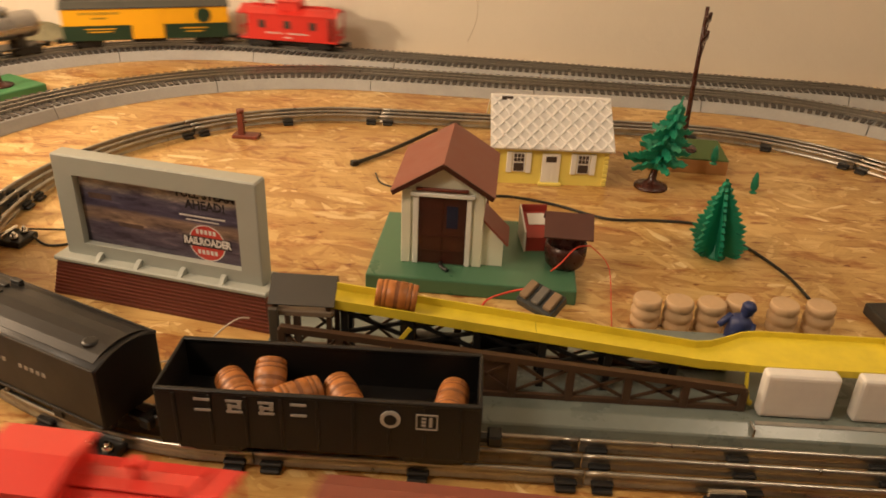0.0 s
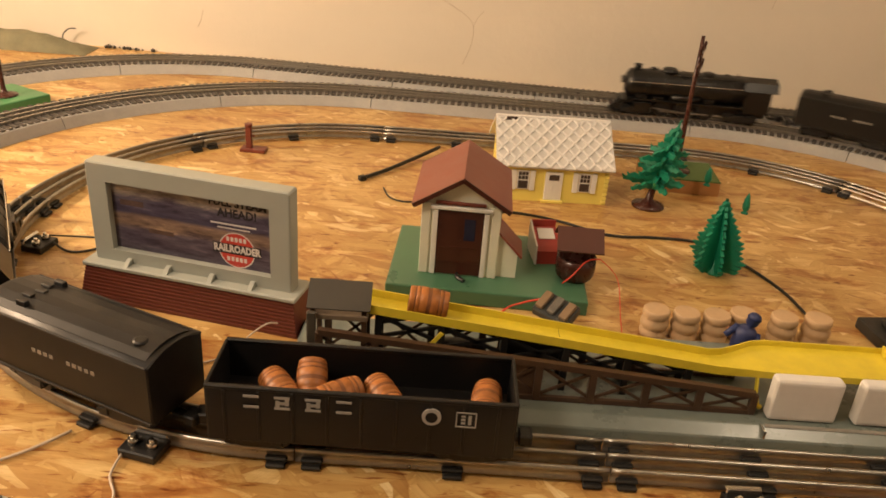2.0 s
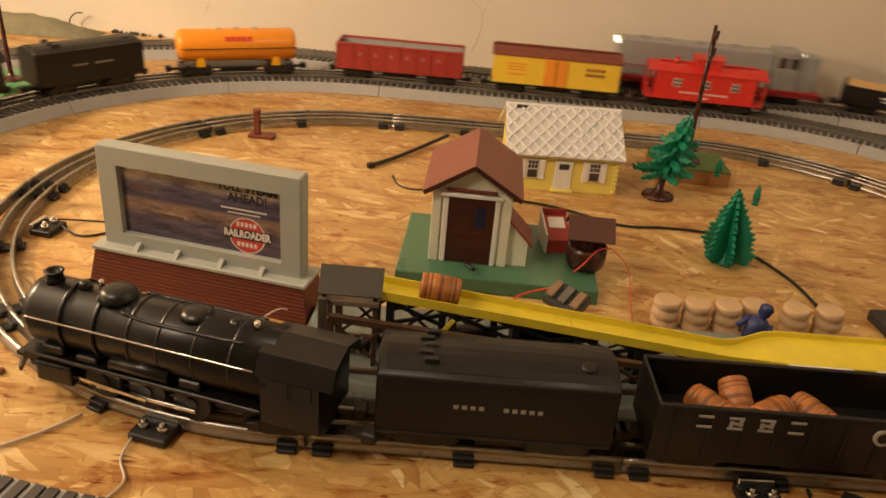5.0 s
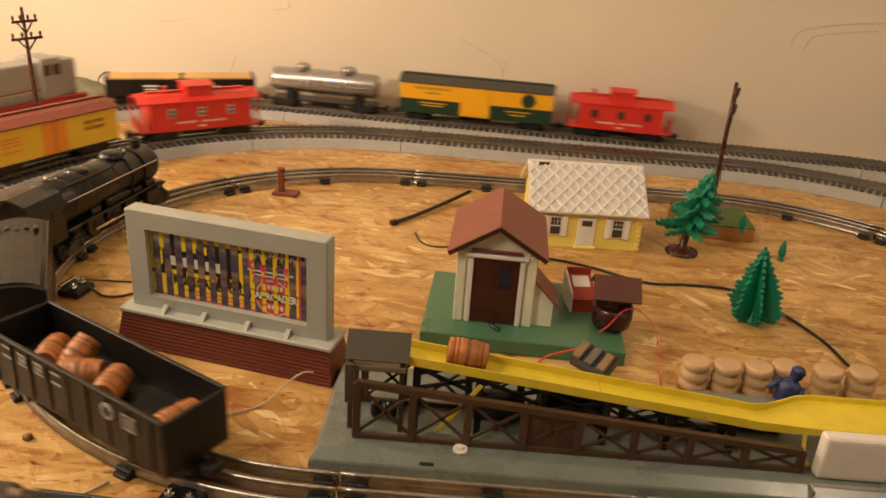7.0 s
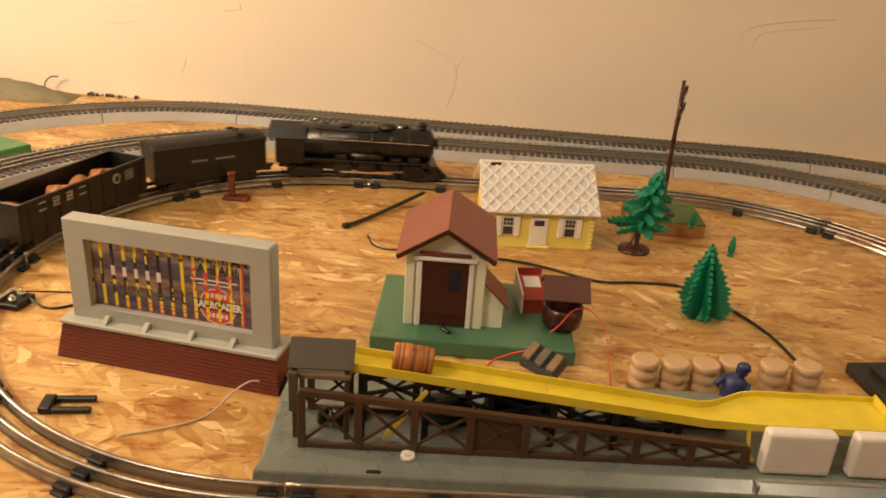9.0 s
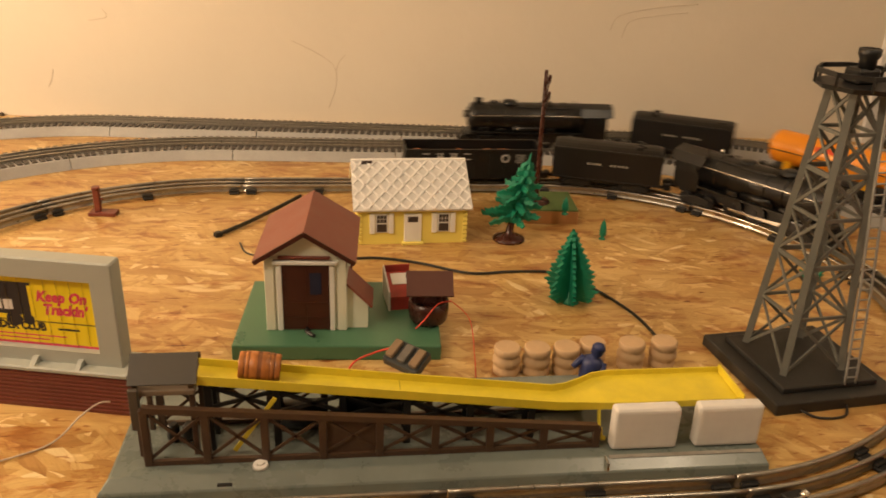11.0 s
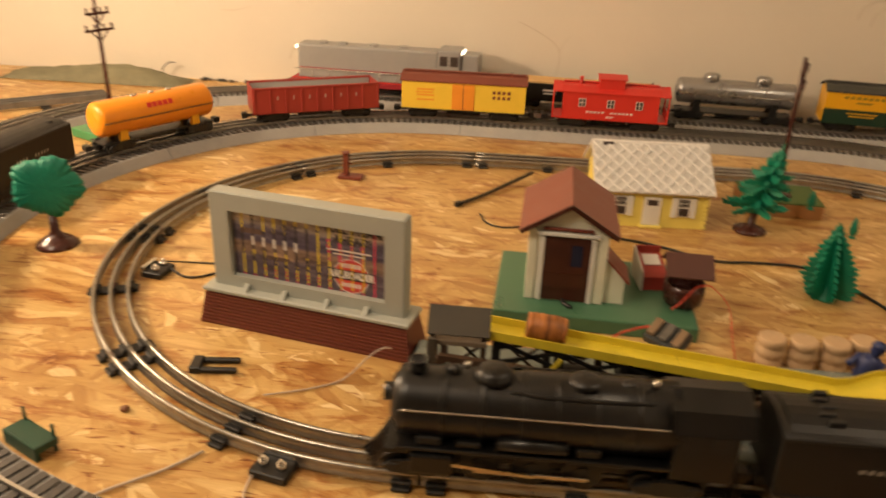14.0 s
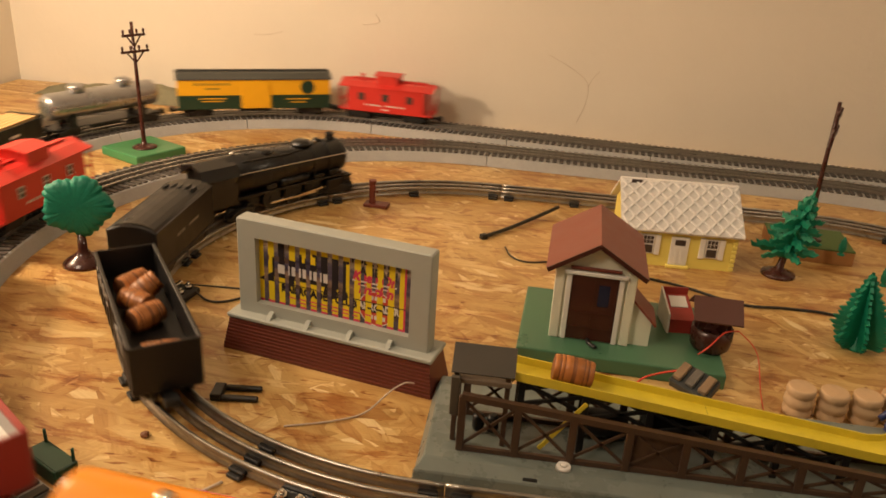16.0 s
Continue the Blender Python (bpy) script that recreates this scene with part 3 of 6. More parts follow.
    # from the foot up: dark violet ground, tan road, violet carriages, grey-brown sky
    bands = ramp(nt, [(0.08, (0.10, 0.082, 0.115)), (0.40, (0.13, 0.108, 0.145)), (0.47, (0.30, 0.21, 0.15)), (0.60, (0.27, 0.19, 0.15)), (0.65, (0.080, 0.072, 0.125)), (0.86, (0.125, 0.110, 0.155)), (0.92, (0.32, 0.27, 0.23)), (1.0, (0.38, 0.33, 0.28))], wav.outputs[0])
    mul = nt.nodes.new("ShaderNodeMix")
    mul.data_type, mul.blend_type = "RGBA", "MULTIPLY"
    mul.inputs["Factor"].default_value = 1.0
    nt.links.new(bands, mul.inputs["A"])
    nt.links.new(c, mul.inputs["B"])
    nt.links.new(mul.outputs["Result"], b.inputs["Base Color"])
    b.inputs["Roughness"].default_value = 0.28
    mats = [m, YEL, INK, PINK, LITE, RED, BB_GREY, plain("photo_brown", (0.12, 0.075, 0.06), 0.4, var=0.4, scale=400)]

    def flat(outline, mi):
        q = B()
        q.faces.new([q.verts.new((x * BBW, z * (BBZ1 - BBZ0), 0)) for x, z in outline]).material_index = mi
        return q

    def word(text, size, x, z, mi, squeeze=1.0, bold=0.0, slant=0.0):
        q = B()
        letters(q, text, size, pose(x * BBW, z * (BBZ1 - BBZ0), 0, 0, 0, 0), mi, squeeze=squeeze, bold=bold, slant=slant)
        return q

    def rect(a, b2, c2, d):
        return [(a, c2), (b2, c2), (b2, d), (a, d)]

    def disc(x, z, r, k=24):
        return [(x + r * math.cos(2 * math.pi * i / k), z + r * BBW / (BBZ1 - BBZ0) * math.sin(2 * math.pi * i / k)) for i in range(k)]

    ad = [flat(rect(0, 1, 0, 0.035), 3), flat(rect(0, 0.012, 0, 1), 3), flat(rect(0.988, 1, 0, 1), 3),
          flat(rect(0.13, 0.62, 0.42, 0.72), 2), flat(rect(0.42, 0.62, 0.68, 0.86), 2), flat(rect(0.40, 0.64, 0.84, 0.88), 2),
          flat([(0.17, 0.72), (0.23, 0.72), (0.25, 0.95), (0.15, 0.95)], 2), flat(rect(0.29, 0.33, 0.7, 0.84), 2), flat(rect(0.35, 0.37, 0.7, 0.8), 2),
          flat([(0.03, 0.34), (0.14, 0.34), (0.14, 0.50)], 2), flat(disc(0.52, 0.36, 0.045), 2), flat(disc(0.60, 0.36, 0.035), 2), flat(disc(0.25, 0.38, 0.03), 2),
          flat(rect(0.0, 1.0, 0.335, 0.35), 2),
          flat(rect(0.76, 0.88, 0.235, 0.265), 2), flat(rect(0.22, 0.80, 0.13, 0.15), 3), flat(rect(0.30, 0.70, 0.075, 0.095), 3)]
    ad.append(word("RAILROADER CLUB", 0.0106, 0.440, 0.262, 2, 0.86, 0.00062))
    for x, wide in ((0.165, 0.050), (0.228, 0.018), (0.260, 0.062), (0.334, 0.060), (0.406, 0.054), (0.472, 0.050)):
        ad.append(flat(rect(x, x + wide, 0.485, 0.625), 4))
    ad += [word("Keep On", 0.0135, 0.80, 0.70, 3, 0.88, 0.0007, 0.28), word("Trackin'", 0.0135, 0.81, 0.52, 3, 0.88, 0.0007, 0.28)]
    photo = [flat(disc(0.775, 0.26, 0.112, 28), 4), flat(disc(0.775, 0.26, 0.106, 28), 5), flat(rect(0.625, 0.925, 0.195, 0.345), 2), word("RAILROADER", 0.0098, 0.775, 0.27, 4, 0.78, 0.0005),
             *[flat(rect(0.712 + 0.026 * i, 0.730 + 0.026 * i, z, z + 0.065), 4) for i in range(5) for z in (0.09, 0.385)],
             word("AHEAD!", 0.0115, 0.785, 0.79, 2, 0.92, 0.0004), word("FULL STEAM", 0.0108, 0.79, 0.94, 2, 0.95, 0.0004), flat(rect(0.22, 0.38, 0.30, 0.36), 7), flat(rect(0.05, 0.20, 0.66, 0.74), 7), flat(rect(0.62, 0.90, 0.62, 0.645), 4), flat(rect(0.66, 0.86, 0.565, 0.585), 4)]
    w, H = BBW / NSLAT, BBZ1 - BBZ0
    # the still photograph, on its own panel
    bm = B()
    uvl = bm.loops.layers.uv.new("UVMap")
    fa = bm.faces.new([bm.verts.new((x, z, 0)) for x, z in ((0, 0), (BBW, 0), (BBW, H), (0, H))])
    for lp, c2 in zip(fa.loops, ((0, 0), (1, 0), (1, 1), (0, 1))):
        lp[uvl].uv = c2
    for k, q in enumerate(photo):
        add(bm, q, pose(0, 0, 0.00001 + 0.0000016 * k))
    me = bpy.data.meshes.new("photo_print")
    bm.to_mesh(me)
    bm.free()
    for mm in mats:
        me.materials.append(mm)
    ph = new("photo_print", me)
    ph["kind"] = "stuff"
    ph.parent, ph.matrix_basis = t, pose(-BBW / 2, -0.0014, BBZ0, 90, 0, 0)
    ph["label"] = "dim photograph print with a red roundel"
    # strips of the yellow advertisement, which slide aside behind the photograph's strips
    slats = []
    for i in range(NSLAT):
        bm = B()
        box(bm, 0.0, w * 0.998, 0.0, 0.00012, -H / 2 + 0.0004, H / 2 - 0.0004, 1)
        fm = pose(0, 0, -H / 2, 90, 0, 0)
        for layer, src in enumerate(ad):
            cpy = src.copy()
            for edge, keep in ((i * w, "in"), ((i + 1) * w, "out")):
                geom = cpy.verts[:] + cpy.edges[:] + cpy.faces[:]
                bmesh.ops.bisect_plane(cpy, geom=geom, plane_co=(edge, 0, 0), plane_no=(1, 0, 0), clear_inner=keep == "in", clear_outer=keep == "out")
            if cpy.faces:
                add(bm, cpy, fm @ pose(-i * w, 0, 0.000005 + 0.0000016 * layer))
            else:
                cpy.free()
        me = bpy.data.meshes.new("strip")
        bm.to_mesh(me)
        bm.free()
        for mm in mats:
            me.materials.append(mm)
        ob = new("picture_strip", me)
        ob.parent = t
        slats.append((ob, pose(-BBW / 2 + i * w, -0.00146, (BBZ0 + BBZ1) / 2, 0, 0, -2)))
    for q in ad:
        q.free()
    return slats


# ---- gateman's shed on its green base ----
def shed():
    t = thing("gateman_shed", pose(0.03, 0.74, 0, 0, 0, -3), "ivory toy shed with brown roof on green metal base", "shed")
    bm = B()
    rbox(bm, -0.101, 0.101, -0.072, 0.072, 0.0, 0.016, 0.002)
    part("base", bm, GREEN_BASE, t, "green painted metal base")
    cx, y0, y1, hw, zb, ze, zr = -0.0315, -0.039, 0.062, 0.039, 0.016, 0.0945, 0.1215
    bm = B()
    extrude(bm, [(cx - hw, zb), (cx + hw, zb), (cx + hw, ze), (cx, zr - 0.006), (cx - hw, ze)], "y", y0, y1)
    part("wall", bm, SHED_WALL, t)
    bm = B()
    for k in range(16):
        z = zb + 0.004 + k * 0.0046
        for sx in (-1, 1):
            box(bm, cx + sx * hw - 0.0007, cx + sx * hw + 0.0007, y0 + 0.001, y1, z, z + 0.0006)
    part("siding", bm, SHED_WALL, t)
    for sx in (-1, 1):
        bm = B()
        a, b = (cx, zr), (cx + sx * (hw + 0.0090), 0.0915)
        n = Vector((a[1] - b[1], 0, abs(b[0] - a[0]))).normalized() * 0.0028
        extrude(bm, [a, b, (b[0] + sx * n.x, b[1] + n.z), (a[0], a[1] + n.z * 1.25)], "y", y0 - 0.008, y1 + 0.010)
        part("roof_slope", bm, SHED_ROOF, t, "red-brown roof panel")
        bm = B()
        beam(bm, (a[0], y0 - 0.0088, a[1] + 0.0005), (b[0], y0 - 0.0088, b[1] + 0.0005), 0.0016, 0.0045)
        part("bargeboard", bm, SHED_DOOR, t)
        bm = B()
        rbox(bm, cx + sx * (hw - 0.004) - 0.0045, cx + sx * (hw - 0.004) + 0.0045, y0 - 0.0022, y0, zb, ze, 0.0006, seg=1)
        part("corner_post", bm, SHED_WALL, t)
        bm = B()
        rbox(bm, cx + sx * 0.0255 - 0.0025, cx + sx * 0.0255 + 0.0025, y0 - 0.003, y0, zb, 0.0865, 0.0005, seg=1)
        part("door_post", bm, HOUSE_WHITE, t)
    bm = B()
    box(bm, cx - 0.023, cx + 0.023, y0 - 0.0015, y0 + 0.0005, zb + 0.001, 0.0880)
    door = part("door", bm, SHED_DOOR, t, "dark brown double door")
    bm = B()
    box(bm, cx + 0.004, cx + 0.015, y0 - 0.0022, y0 - 0.0014, 0.056, 0.079)
    part("window_pane", bm, plain("dark_blue_pane", (0.02, 0.02, 0.045), 0.15), door)
    bm = B()
    for z in (0.030, 0.046):
        box(bm, cx - 0.020, cx + 0.020, y0 - 0.0021, y0 - 0.0014, z, z + 0.0012)
    for x in (cx - 0.0005, cx - 0.021, cx + 0.0205):
        box(bm, x, x + 0.001, y0 - 0.0021, y0 - 0.0014, 0.020, 0.083)
    part("door_rail", bm, SHED_DOOR, door)
    bm = B()
    rbox(bm, cx - 0.031, cx + 0.031, y0 - 0.0045, y0, 0.0882, 0.0920, 0.0006, seg=1)
    part("lintel", bm, HOUSE_WHITE, t)
    bm = B()
    rbox(bm, cx - 0.026, cx + 0.024, y0 - 0.0035, y0, 0.0935, 0.0968, 0.0008, seg=1)
    part("door_slide", bm, POST_BROWN, t)
    # lean-to
    bm = B()
    extrude(bm, [(cx + hw, zb), (cx + hw + 0.021, zb), (cx + hw + 0.021, 0.042), (cx + hw, 0.064)], "y", y0 + 0.004, y0 + 0.036)
    part("lean_to", bm, SHED_WALL, t)
    bm = B()
    extrude(bm, [(cx + hw + 0.0002, 0.0645), (cx + hw + 0.0245, 0.0395), (cx + hw + 0.0260, 0.0412), (cx + hw + 0.0002, 0.0672)], "y", y0 + 0.001, y0 + 0.042)
    part("lean_to_roof", bm, SHED_ROOF, t)
    bm = B()
    tube(bm, [(cx + 0.0, y0 - 0.001, 0.0175), (cx + 0.001, y0 - 0.010, 0.0185), (cx + 0.008, y0 - 0.017, 0.0180)], 0.0022)
    part("arm_slot", bm, WIRE_BLK, t)
    bm = B()
    rbox(bm, cx + hw + 0.0005, cx + hw + 0.0025, y1 - 0.025, y1 - 0.010, 0.04, 0.06, 0.0004, seg=1)
    part("shutter", bm, POST_BROWN, t)


def wishing_well():
    t = thing("wishing_well", pose(0.119, 0.716, 0.0162, 0, 0, -3), "dark brown toy well with pitched brown roof", "well")
    bm = B()
    lathe(bm, [(0.0165, 0.0), (0.0195, 0.004), (0.021, 0.014), (0.0205, 0.024), (0.0185, 0.0245), (0.0175, 0.012)], n=20)
    part("tub", bm, TREE_BROWN, t)
    for x in (-0.016, 0.016):
        bm = B()
        rbox(bm, x - 0.0018, x + 0.0018, -0.0018, 0.0018, 0.015, 0.046, 0.0004, seg=1)
        part("post", bm, TREE_BROWN, t)
    for sy in (-1, 1):
        b2 = B()
        extrude(b2, [(0, 0.0545), (sy * 0.0225, 0.038), (sy * 0.0230, 0.0395), (0, 0.0563)], "x", -0.0235, 0.0235)
        part("roof_slope", b2, POST_DARK, t)


POST_DARK = plain("brown_well_roof", (0.095, 0.032, 0.022), 0.45, var=0.12)


def red_bin():
    t = thing("red_bin", pose(0.090, 0.762, 0.0162, 0, 0, 6), "small red open toy tray with pale side and label", "bin")
    bm = B()
    extrude(bm, [(-0.022, 0.0), (0.016, 0.0), (0.018, 0.026), (-0.020, 0.014)], "x", -0.011, 0.016)
    part("tray", bm, RED_GON, t)
    bm = B()
    extrude(bm, [(-0.024, 0.0), (0.018, 0.0), (0.021, 0.033), (-0.022, 0.021)], "x", -0.0130, -0.0112)
    part("side_panel", bm, WHITE_BOX, t)
    bm = B()
    extrude(bm, [(0.0182, 0.0), (0.0200, 0.0), (0.0212, 0.033), (0.0194, 0.033)], "x", -0.0111, 0.016)
    part("back_panel", bm, RED_GON, t)
    bm = B()
    extrude(bm, [(-0.002, 0.0201), (0.014, 0.0252), (0.014, 0.0258), (-0.002, 0.0207)], "x", -0.006, 0.012)
    part("label_print", bm, WHITE_PRINT, t, "pale label")


# ---- yellow cottage ----
def cottage():
    t = thing("plastic_cottage", pose(0.120, 1.018, 0, 0, 0, 2.0), "yellow plastic toy cottage with white shingled roof", "house")
    hw, hd, ze, zr = 0.069, 0.062, 0.0505, 0.0925
    bm = B()
    extrude(bm, [(-hd, 0), (hd, 0), (hd, ze), (0, zr - 0.003), (-hd, ze)], "x", -hw, hw)
    part("wall", bm, HOUSE_YEL, t)
    for sx in (-1, 1):
        bm = B()
        for k in range(8):
            z = 0.001 + k * 0.006
            rbox(bm, sx * hw - 0.003, sx * hw + 0.003, -hd - 0.0022, -hd + 0.003, z, z + 0.0048, 0.0007, seg=1)
        part("quoin", bm, HOUSE_YEL, t)
    for sy in (-1, 1):
        bm = B()
        e, n = (sy * (hd + 0.0065), ze - 0.0030), 0.0022
        extrude(bm, [(0, zr), e, (e[0] + sy * 0.001, e[1] + n), (0, zr + n * 1.3)], "x", -hw - 0.0085, hw + 0.0085)
        slope = part("roof_slope", bm, ROOF_SHADE, t, "white plastic roof with diamond shingles")
        # diamond shingles: raised crossing ribs, clipped to the slope
        ln = math.hypot(e[0], zr - e[1])
        W = 2 * (hw + 0.0085)
        bm = B()
        stepu = 0.0172
        for d in (-1, 1):
            for k in range(-14, 28):
                u0 = k * stepu
                pts = []
                a, b2 = (u0, 0.0), (u0 + d * ln * 0.84, ln)
                t0, t1 = 0.0, 1.0
                du = b2[0] - a[0]
                for lim, sgn in ((0.001, 1), (W - 0.001, -1)):
                    fa, fb = sgn * (a[0] - lim), sgn * (b2[0] - lim)
                    if fa < 0 and fb < 0:
                        t0, t1 = 1, 0
                    elif fa < 0:
                        t0 = max(t0, fa / (fa - fb))
                    elif fb < 0:
                        t1 = min(t1, fa / (fa - fb))
                if t1 - t0 < 0.02:
                    continue
                def place(tt):
                    u, v = a[0] + du * tt - W / 2, ln * tt
                    f = 1 - v / ln
                    return Vector((u, sy * abs(e[0]) * f, e[1] + (zr - e[1]) * (1 - f) + n * 1.12))
                beam(bm, place(t0), place(t1), 0.0027, 0.0038, up=(0, sy * (zr - e[1]), abs(e[0])))
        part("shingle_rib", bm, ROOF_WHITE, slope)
    bm = B()
    rbox(bm, -hw - 0.0085, hw + 0.0085, -0.003, 0.003, zr + 0.0005, zr + 0.0045, 0.0008, seg=1)
    part("ridge", bm, ROOF_WHITE, t)
    bm = B()
    box(bm, -hw + 0.006, -hw + 0.020, -0.0062, -0.0022, zr - 0.001, zr + 0.003)
    part("chimney_slot", bm, DARK, t)
    bm = B()
    rbox(bm, -0.0145, 0.0145, -hd - 0.006, -hd, 0, 0.0035, 0.0006, seg=1)
    part("doorstep", bm, HOUSE_YEL, t)
    bm = B()
    rbox(bm, -0.0115, 0.0115, -hd - 0.0024, -hd, 0.0035, 0.042, 0.0005, seg=1)
    d = part("door", bm, HOUSE_WHITE, t)
    bm = B()
    box(bm, -0.0066, 0.0066, -hd - 0.0028, -hd - 0.0022, 0.031, 0.0385)
    part("door_light", bm, DARK, d)
    bm = B()
    for x in (-0.005, 0.001):
        box(bm, x, x + 0.004, -hd - 0.0029, -hd - 0.0022, 0.006, 0.028)
    part("door_panel", bm, HOUSE_WHITE, d)
    for x in (-0.0405, 0.0405):
        bm = B()
        rbox(bm, x - 0.0082, x + 0.0082, -hd - 0.002, -hd, 0.0165, 0.0425, 0.0004, seg=1)
        w = part("window", bm, HOUSE_WHITE, t)
        for (z0, z1) in ((0.018, 0.0285), (0.0305, 0.0410)):
            for k in range(3):
                if z0 > 0.02:
                    for zz in (z0, z0 + 0.0056):
                        bm = B()
                        box(bm, x - 0.0063 + k * 0.0044, x - 0.0063 + k * 0.0044 + 0.0036, -hd - 0.0024, -hd - 0.0019, zz, zz + 0.0046)
                        part("pane", bm, DARK, w)
            if z0 < 0.02:
                bm = B()
                box(bm, x - 0.0063, x + 0.0063, -hd - 0.0024, -hd - 0.0019, z0, z1)
                part("pane", bm, DARK, w)
        for sx in (-1, 1):
            bm = B()
            rbox(bm, x + sx * 0.0122 - 0.0034, x + sx * 0.0122 + 0.0034, -hd - 0.0028, -hd, 0.0155, 0.0430, 0.0005, seg=1)
            part("shutter", bm, HOUSE_WHITE, t)


# ---- barrel ramp ----
def trough_z(x):
    return 0.0785 + (0.0440 - 0.0785) * (x + 0.075) / 0.28


def loader():
    t = thing("barrel_loader", pose(0, 0, 0), "barrel ramp with yellow trough and brown trusses on grey-green base", "loader")
    bm = B()
    extrude(bm, [(0.4735, 0.0), (0.612, 0.0), (0.605, 0.0165), (0.4865, 0.0165), (0.4755, 0.010)], "x", -0.1455, 0.3705)
    for v in bm.verts:
        if v.co.z > 0.014:
            v.co.x += 0.007 if v.co.x < 0 else -0.003
    bmesh.ops.bevel(bm, geom=bm.edges[:], offset=0.001, segments=1, affect="EDGES")
    base = part("base", bm, BASE_GREY, t, "worn grey-green sheet metal base")
    bm = B()
    cyl(bm, (-0.030, 0.4925, 0.0166), (-0.030, 0.4925, 0.0190), 0.0062, 0.0055, 16)
    cyl(bm, (-0.030, 0.4925, 0.0190), (-0.030, 0.4925, 0.0205), 0.003, 0.0025, 12)
    part("screw_boss", bm, WHITE_BOX, base, "pale screw boss")
    bm = B()
    rbox(bm, -0.0605, -0.0495, 0.4775, 0.4800, 0.011, 0.013, 0.0004, seg=1)
    part("slot", bm, WIRE_BLK, base)
    bm = B()
    box(bm, 0.2360, 0.2375, 0.4760, 0.4860, 0.0105, 0.0172)
    part("weld_tab", bm, STEEL, base)
    # thin bright strip modelled in place of the lamp's gleam on this edge
    bm = B()
    extrude(bm, [(0.4848, 0.0158), (0.4864, 0.01672), (0.4872, 0.01700), (0.4842, 0.0160)], "x", 0.2400, 0.3660)
    part("edge_gleam", bm, TIN, base, "bright metal strip standing in for lamp gleam on the base edge")
    # trusses: front and back, tapering to the right
    for y, dy in ((0.4990, 0.0030), (0.5480, 0.0025)):
        x0, x1, zb = -0.1120, 0.2320, 0.0170
        def ztop(x):
            return 0.0668 - 0.0310 * (x - x0) / (x1 - x0)
        bm = B()
        beam(bm, (x0, y, zb + 0.002), (x1, y, zb + 0.002), dy, 0.004)
        part("bottom_chord", bm, TRUSS, t)
        bm = B()
        beam(bm, (x0 - 0.001, y, ztop(x0)), (x1, y, ztop(x1)), dy + 0.002, 0.0052)
        part("top_chord", bm, TRUSS, t)
        n = 8
        xs = [x0 + (x1 - x0) * k / n for k in range(n + 1)]
        for k, x in enumerate(xs):
            bm = B()
            rbox(bm, x - 0.0030, x + 0.0030, y - dy * 0.75, y + dy * 0.75, zb, ztop(x), 0.0005, seg=1)
            part("truss_post", bm, TRUSS, t)
            if k < n:
                for a, b in (((x, zb + 0.004), (xs[k + 1], ztop(xs[k + 1]) - 0.002)), ((x, ztop(x) - 0.002), (xs[k + 1], zb + 0.004))):
                    bm = B()
                    beam(bm, (a[0], y + 0.0004, a[1]), (b[0], y + 0.0004, b[1]), dy * 0.5, 0.0024)
                    part("truss_brace", bm, TRUSS, t)
                if k == 3 and y < 0.52:
                    bm = B()
                    box(bm, x + 0.003, xs[k + 1] - 0.003, y + 0.0008, y + 0.0016, zb + 0.003, ztop(x) - 0.003)
                    part("truss_panel", bm, TRUSS, t)
    # black trestle that carries the trough
    xs = [-0.068, -0.018, 0.032, 0.082, 0.132, 0.182]
    for yy in (0.5150, 0.5360):
        for k, x in enumerate(xs):
            bm = B()
            rbox(bm, x - 0.0028, x + 0.0028, yy - 0.002, yy + 0.002, 0.0165, trough_z(x) - 0.001, 0.0004, seg=1)
            part("trestle_post", bm, BLACK_PL, t)
            if k < len(xs) - 1:
                za, zc = trough_z(x) - 0.003, trough_z(xs[k + 1]) - 0.018
                for a, b in (((x, za), (xs[k + 1], max(zc, 0.018))), ((x, max(za - 0.019, 0.018)), (xs[k + 1], trough_z(xs[k + 1]) - 0.003))):
                    bm = B()
                    beam(bm, (a[0], yy, a[1]), (b[0], yy, b[1]), 0.002, 0.003)
                    part("trestle_brace", bm, BLACK_PL, t)
    bm = B()
    rbox(bm, 0.030, 0.078, 0.520, 0.545, 0.036, 0.060, 0.001, seg=1)
    part("motor_box", bm, BLACK_PL, t)
    # yellow trough and pan, folded from sheet
    bm = B()
    prof = [(0.5125, 0.0065), (0.5125, -0.0012), (0.5385, -0.0012), (0.5385, 0.0065), (0.5373, 0.0065), (0.5373, 0.0002), (0.5137, 0.0002), (0.5137, 0.0065)]
    ends = []
    stations = [(-0.077, 0), (0.00, 0), (0.08, 0), (0.16, 0), (0.203, 0), (0.215, 0.12), (0.228, 0.45), (0.242, 0.85), (0.256, 1), (0.357, 1)]
    for x, wide in stations:
        z = trough_z(min(x, 0.205)) + (0.0 if x <= 0.205 else 0.002 * wide)
        ring = []
        for y, h in prof:
            yy = y + (0.0190 * wide if y > 0.53 else -0.004 * wide)
            ring.append(bm.verts.new((x, yy, z + h * (1 - 0.25 * wide))))
        ends.append(ring)
    for a, b in zip(ends, ends[1:]):
        for j in range(8):
            bm.faces.new((a[j], a[(j + 1) % 8], b[(j + 1) % 8], b[j]))
    bm.faces.new(ends[0][::-1])
    bm.faces.new(ends[-1])
    part("trough", bm, YEL_SHEET, t, "chipped yellow sheet metal trough")
    bm = B()
    box(bm, 0.3560, 0.3575, 0.5090, 0.5570, 0.0455, 0.0535)
    part("end_lip", bm, YEL_SHEET, t)
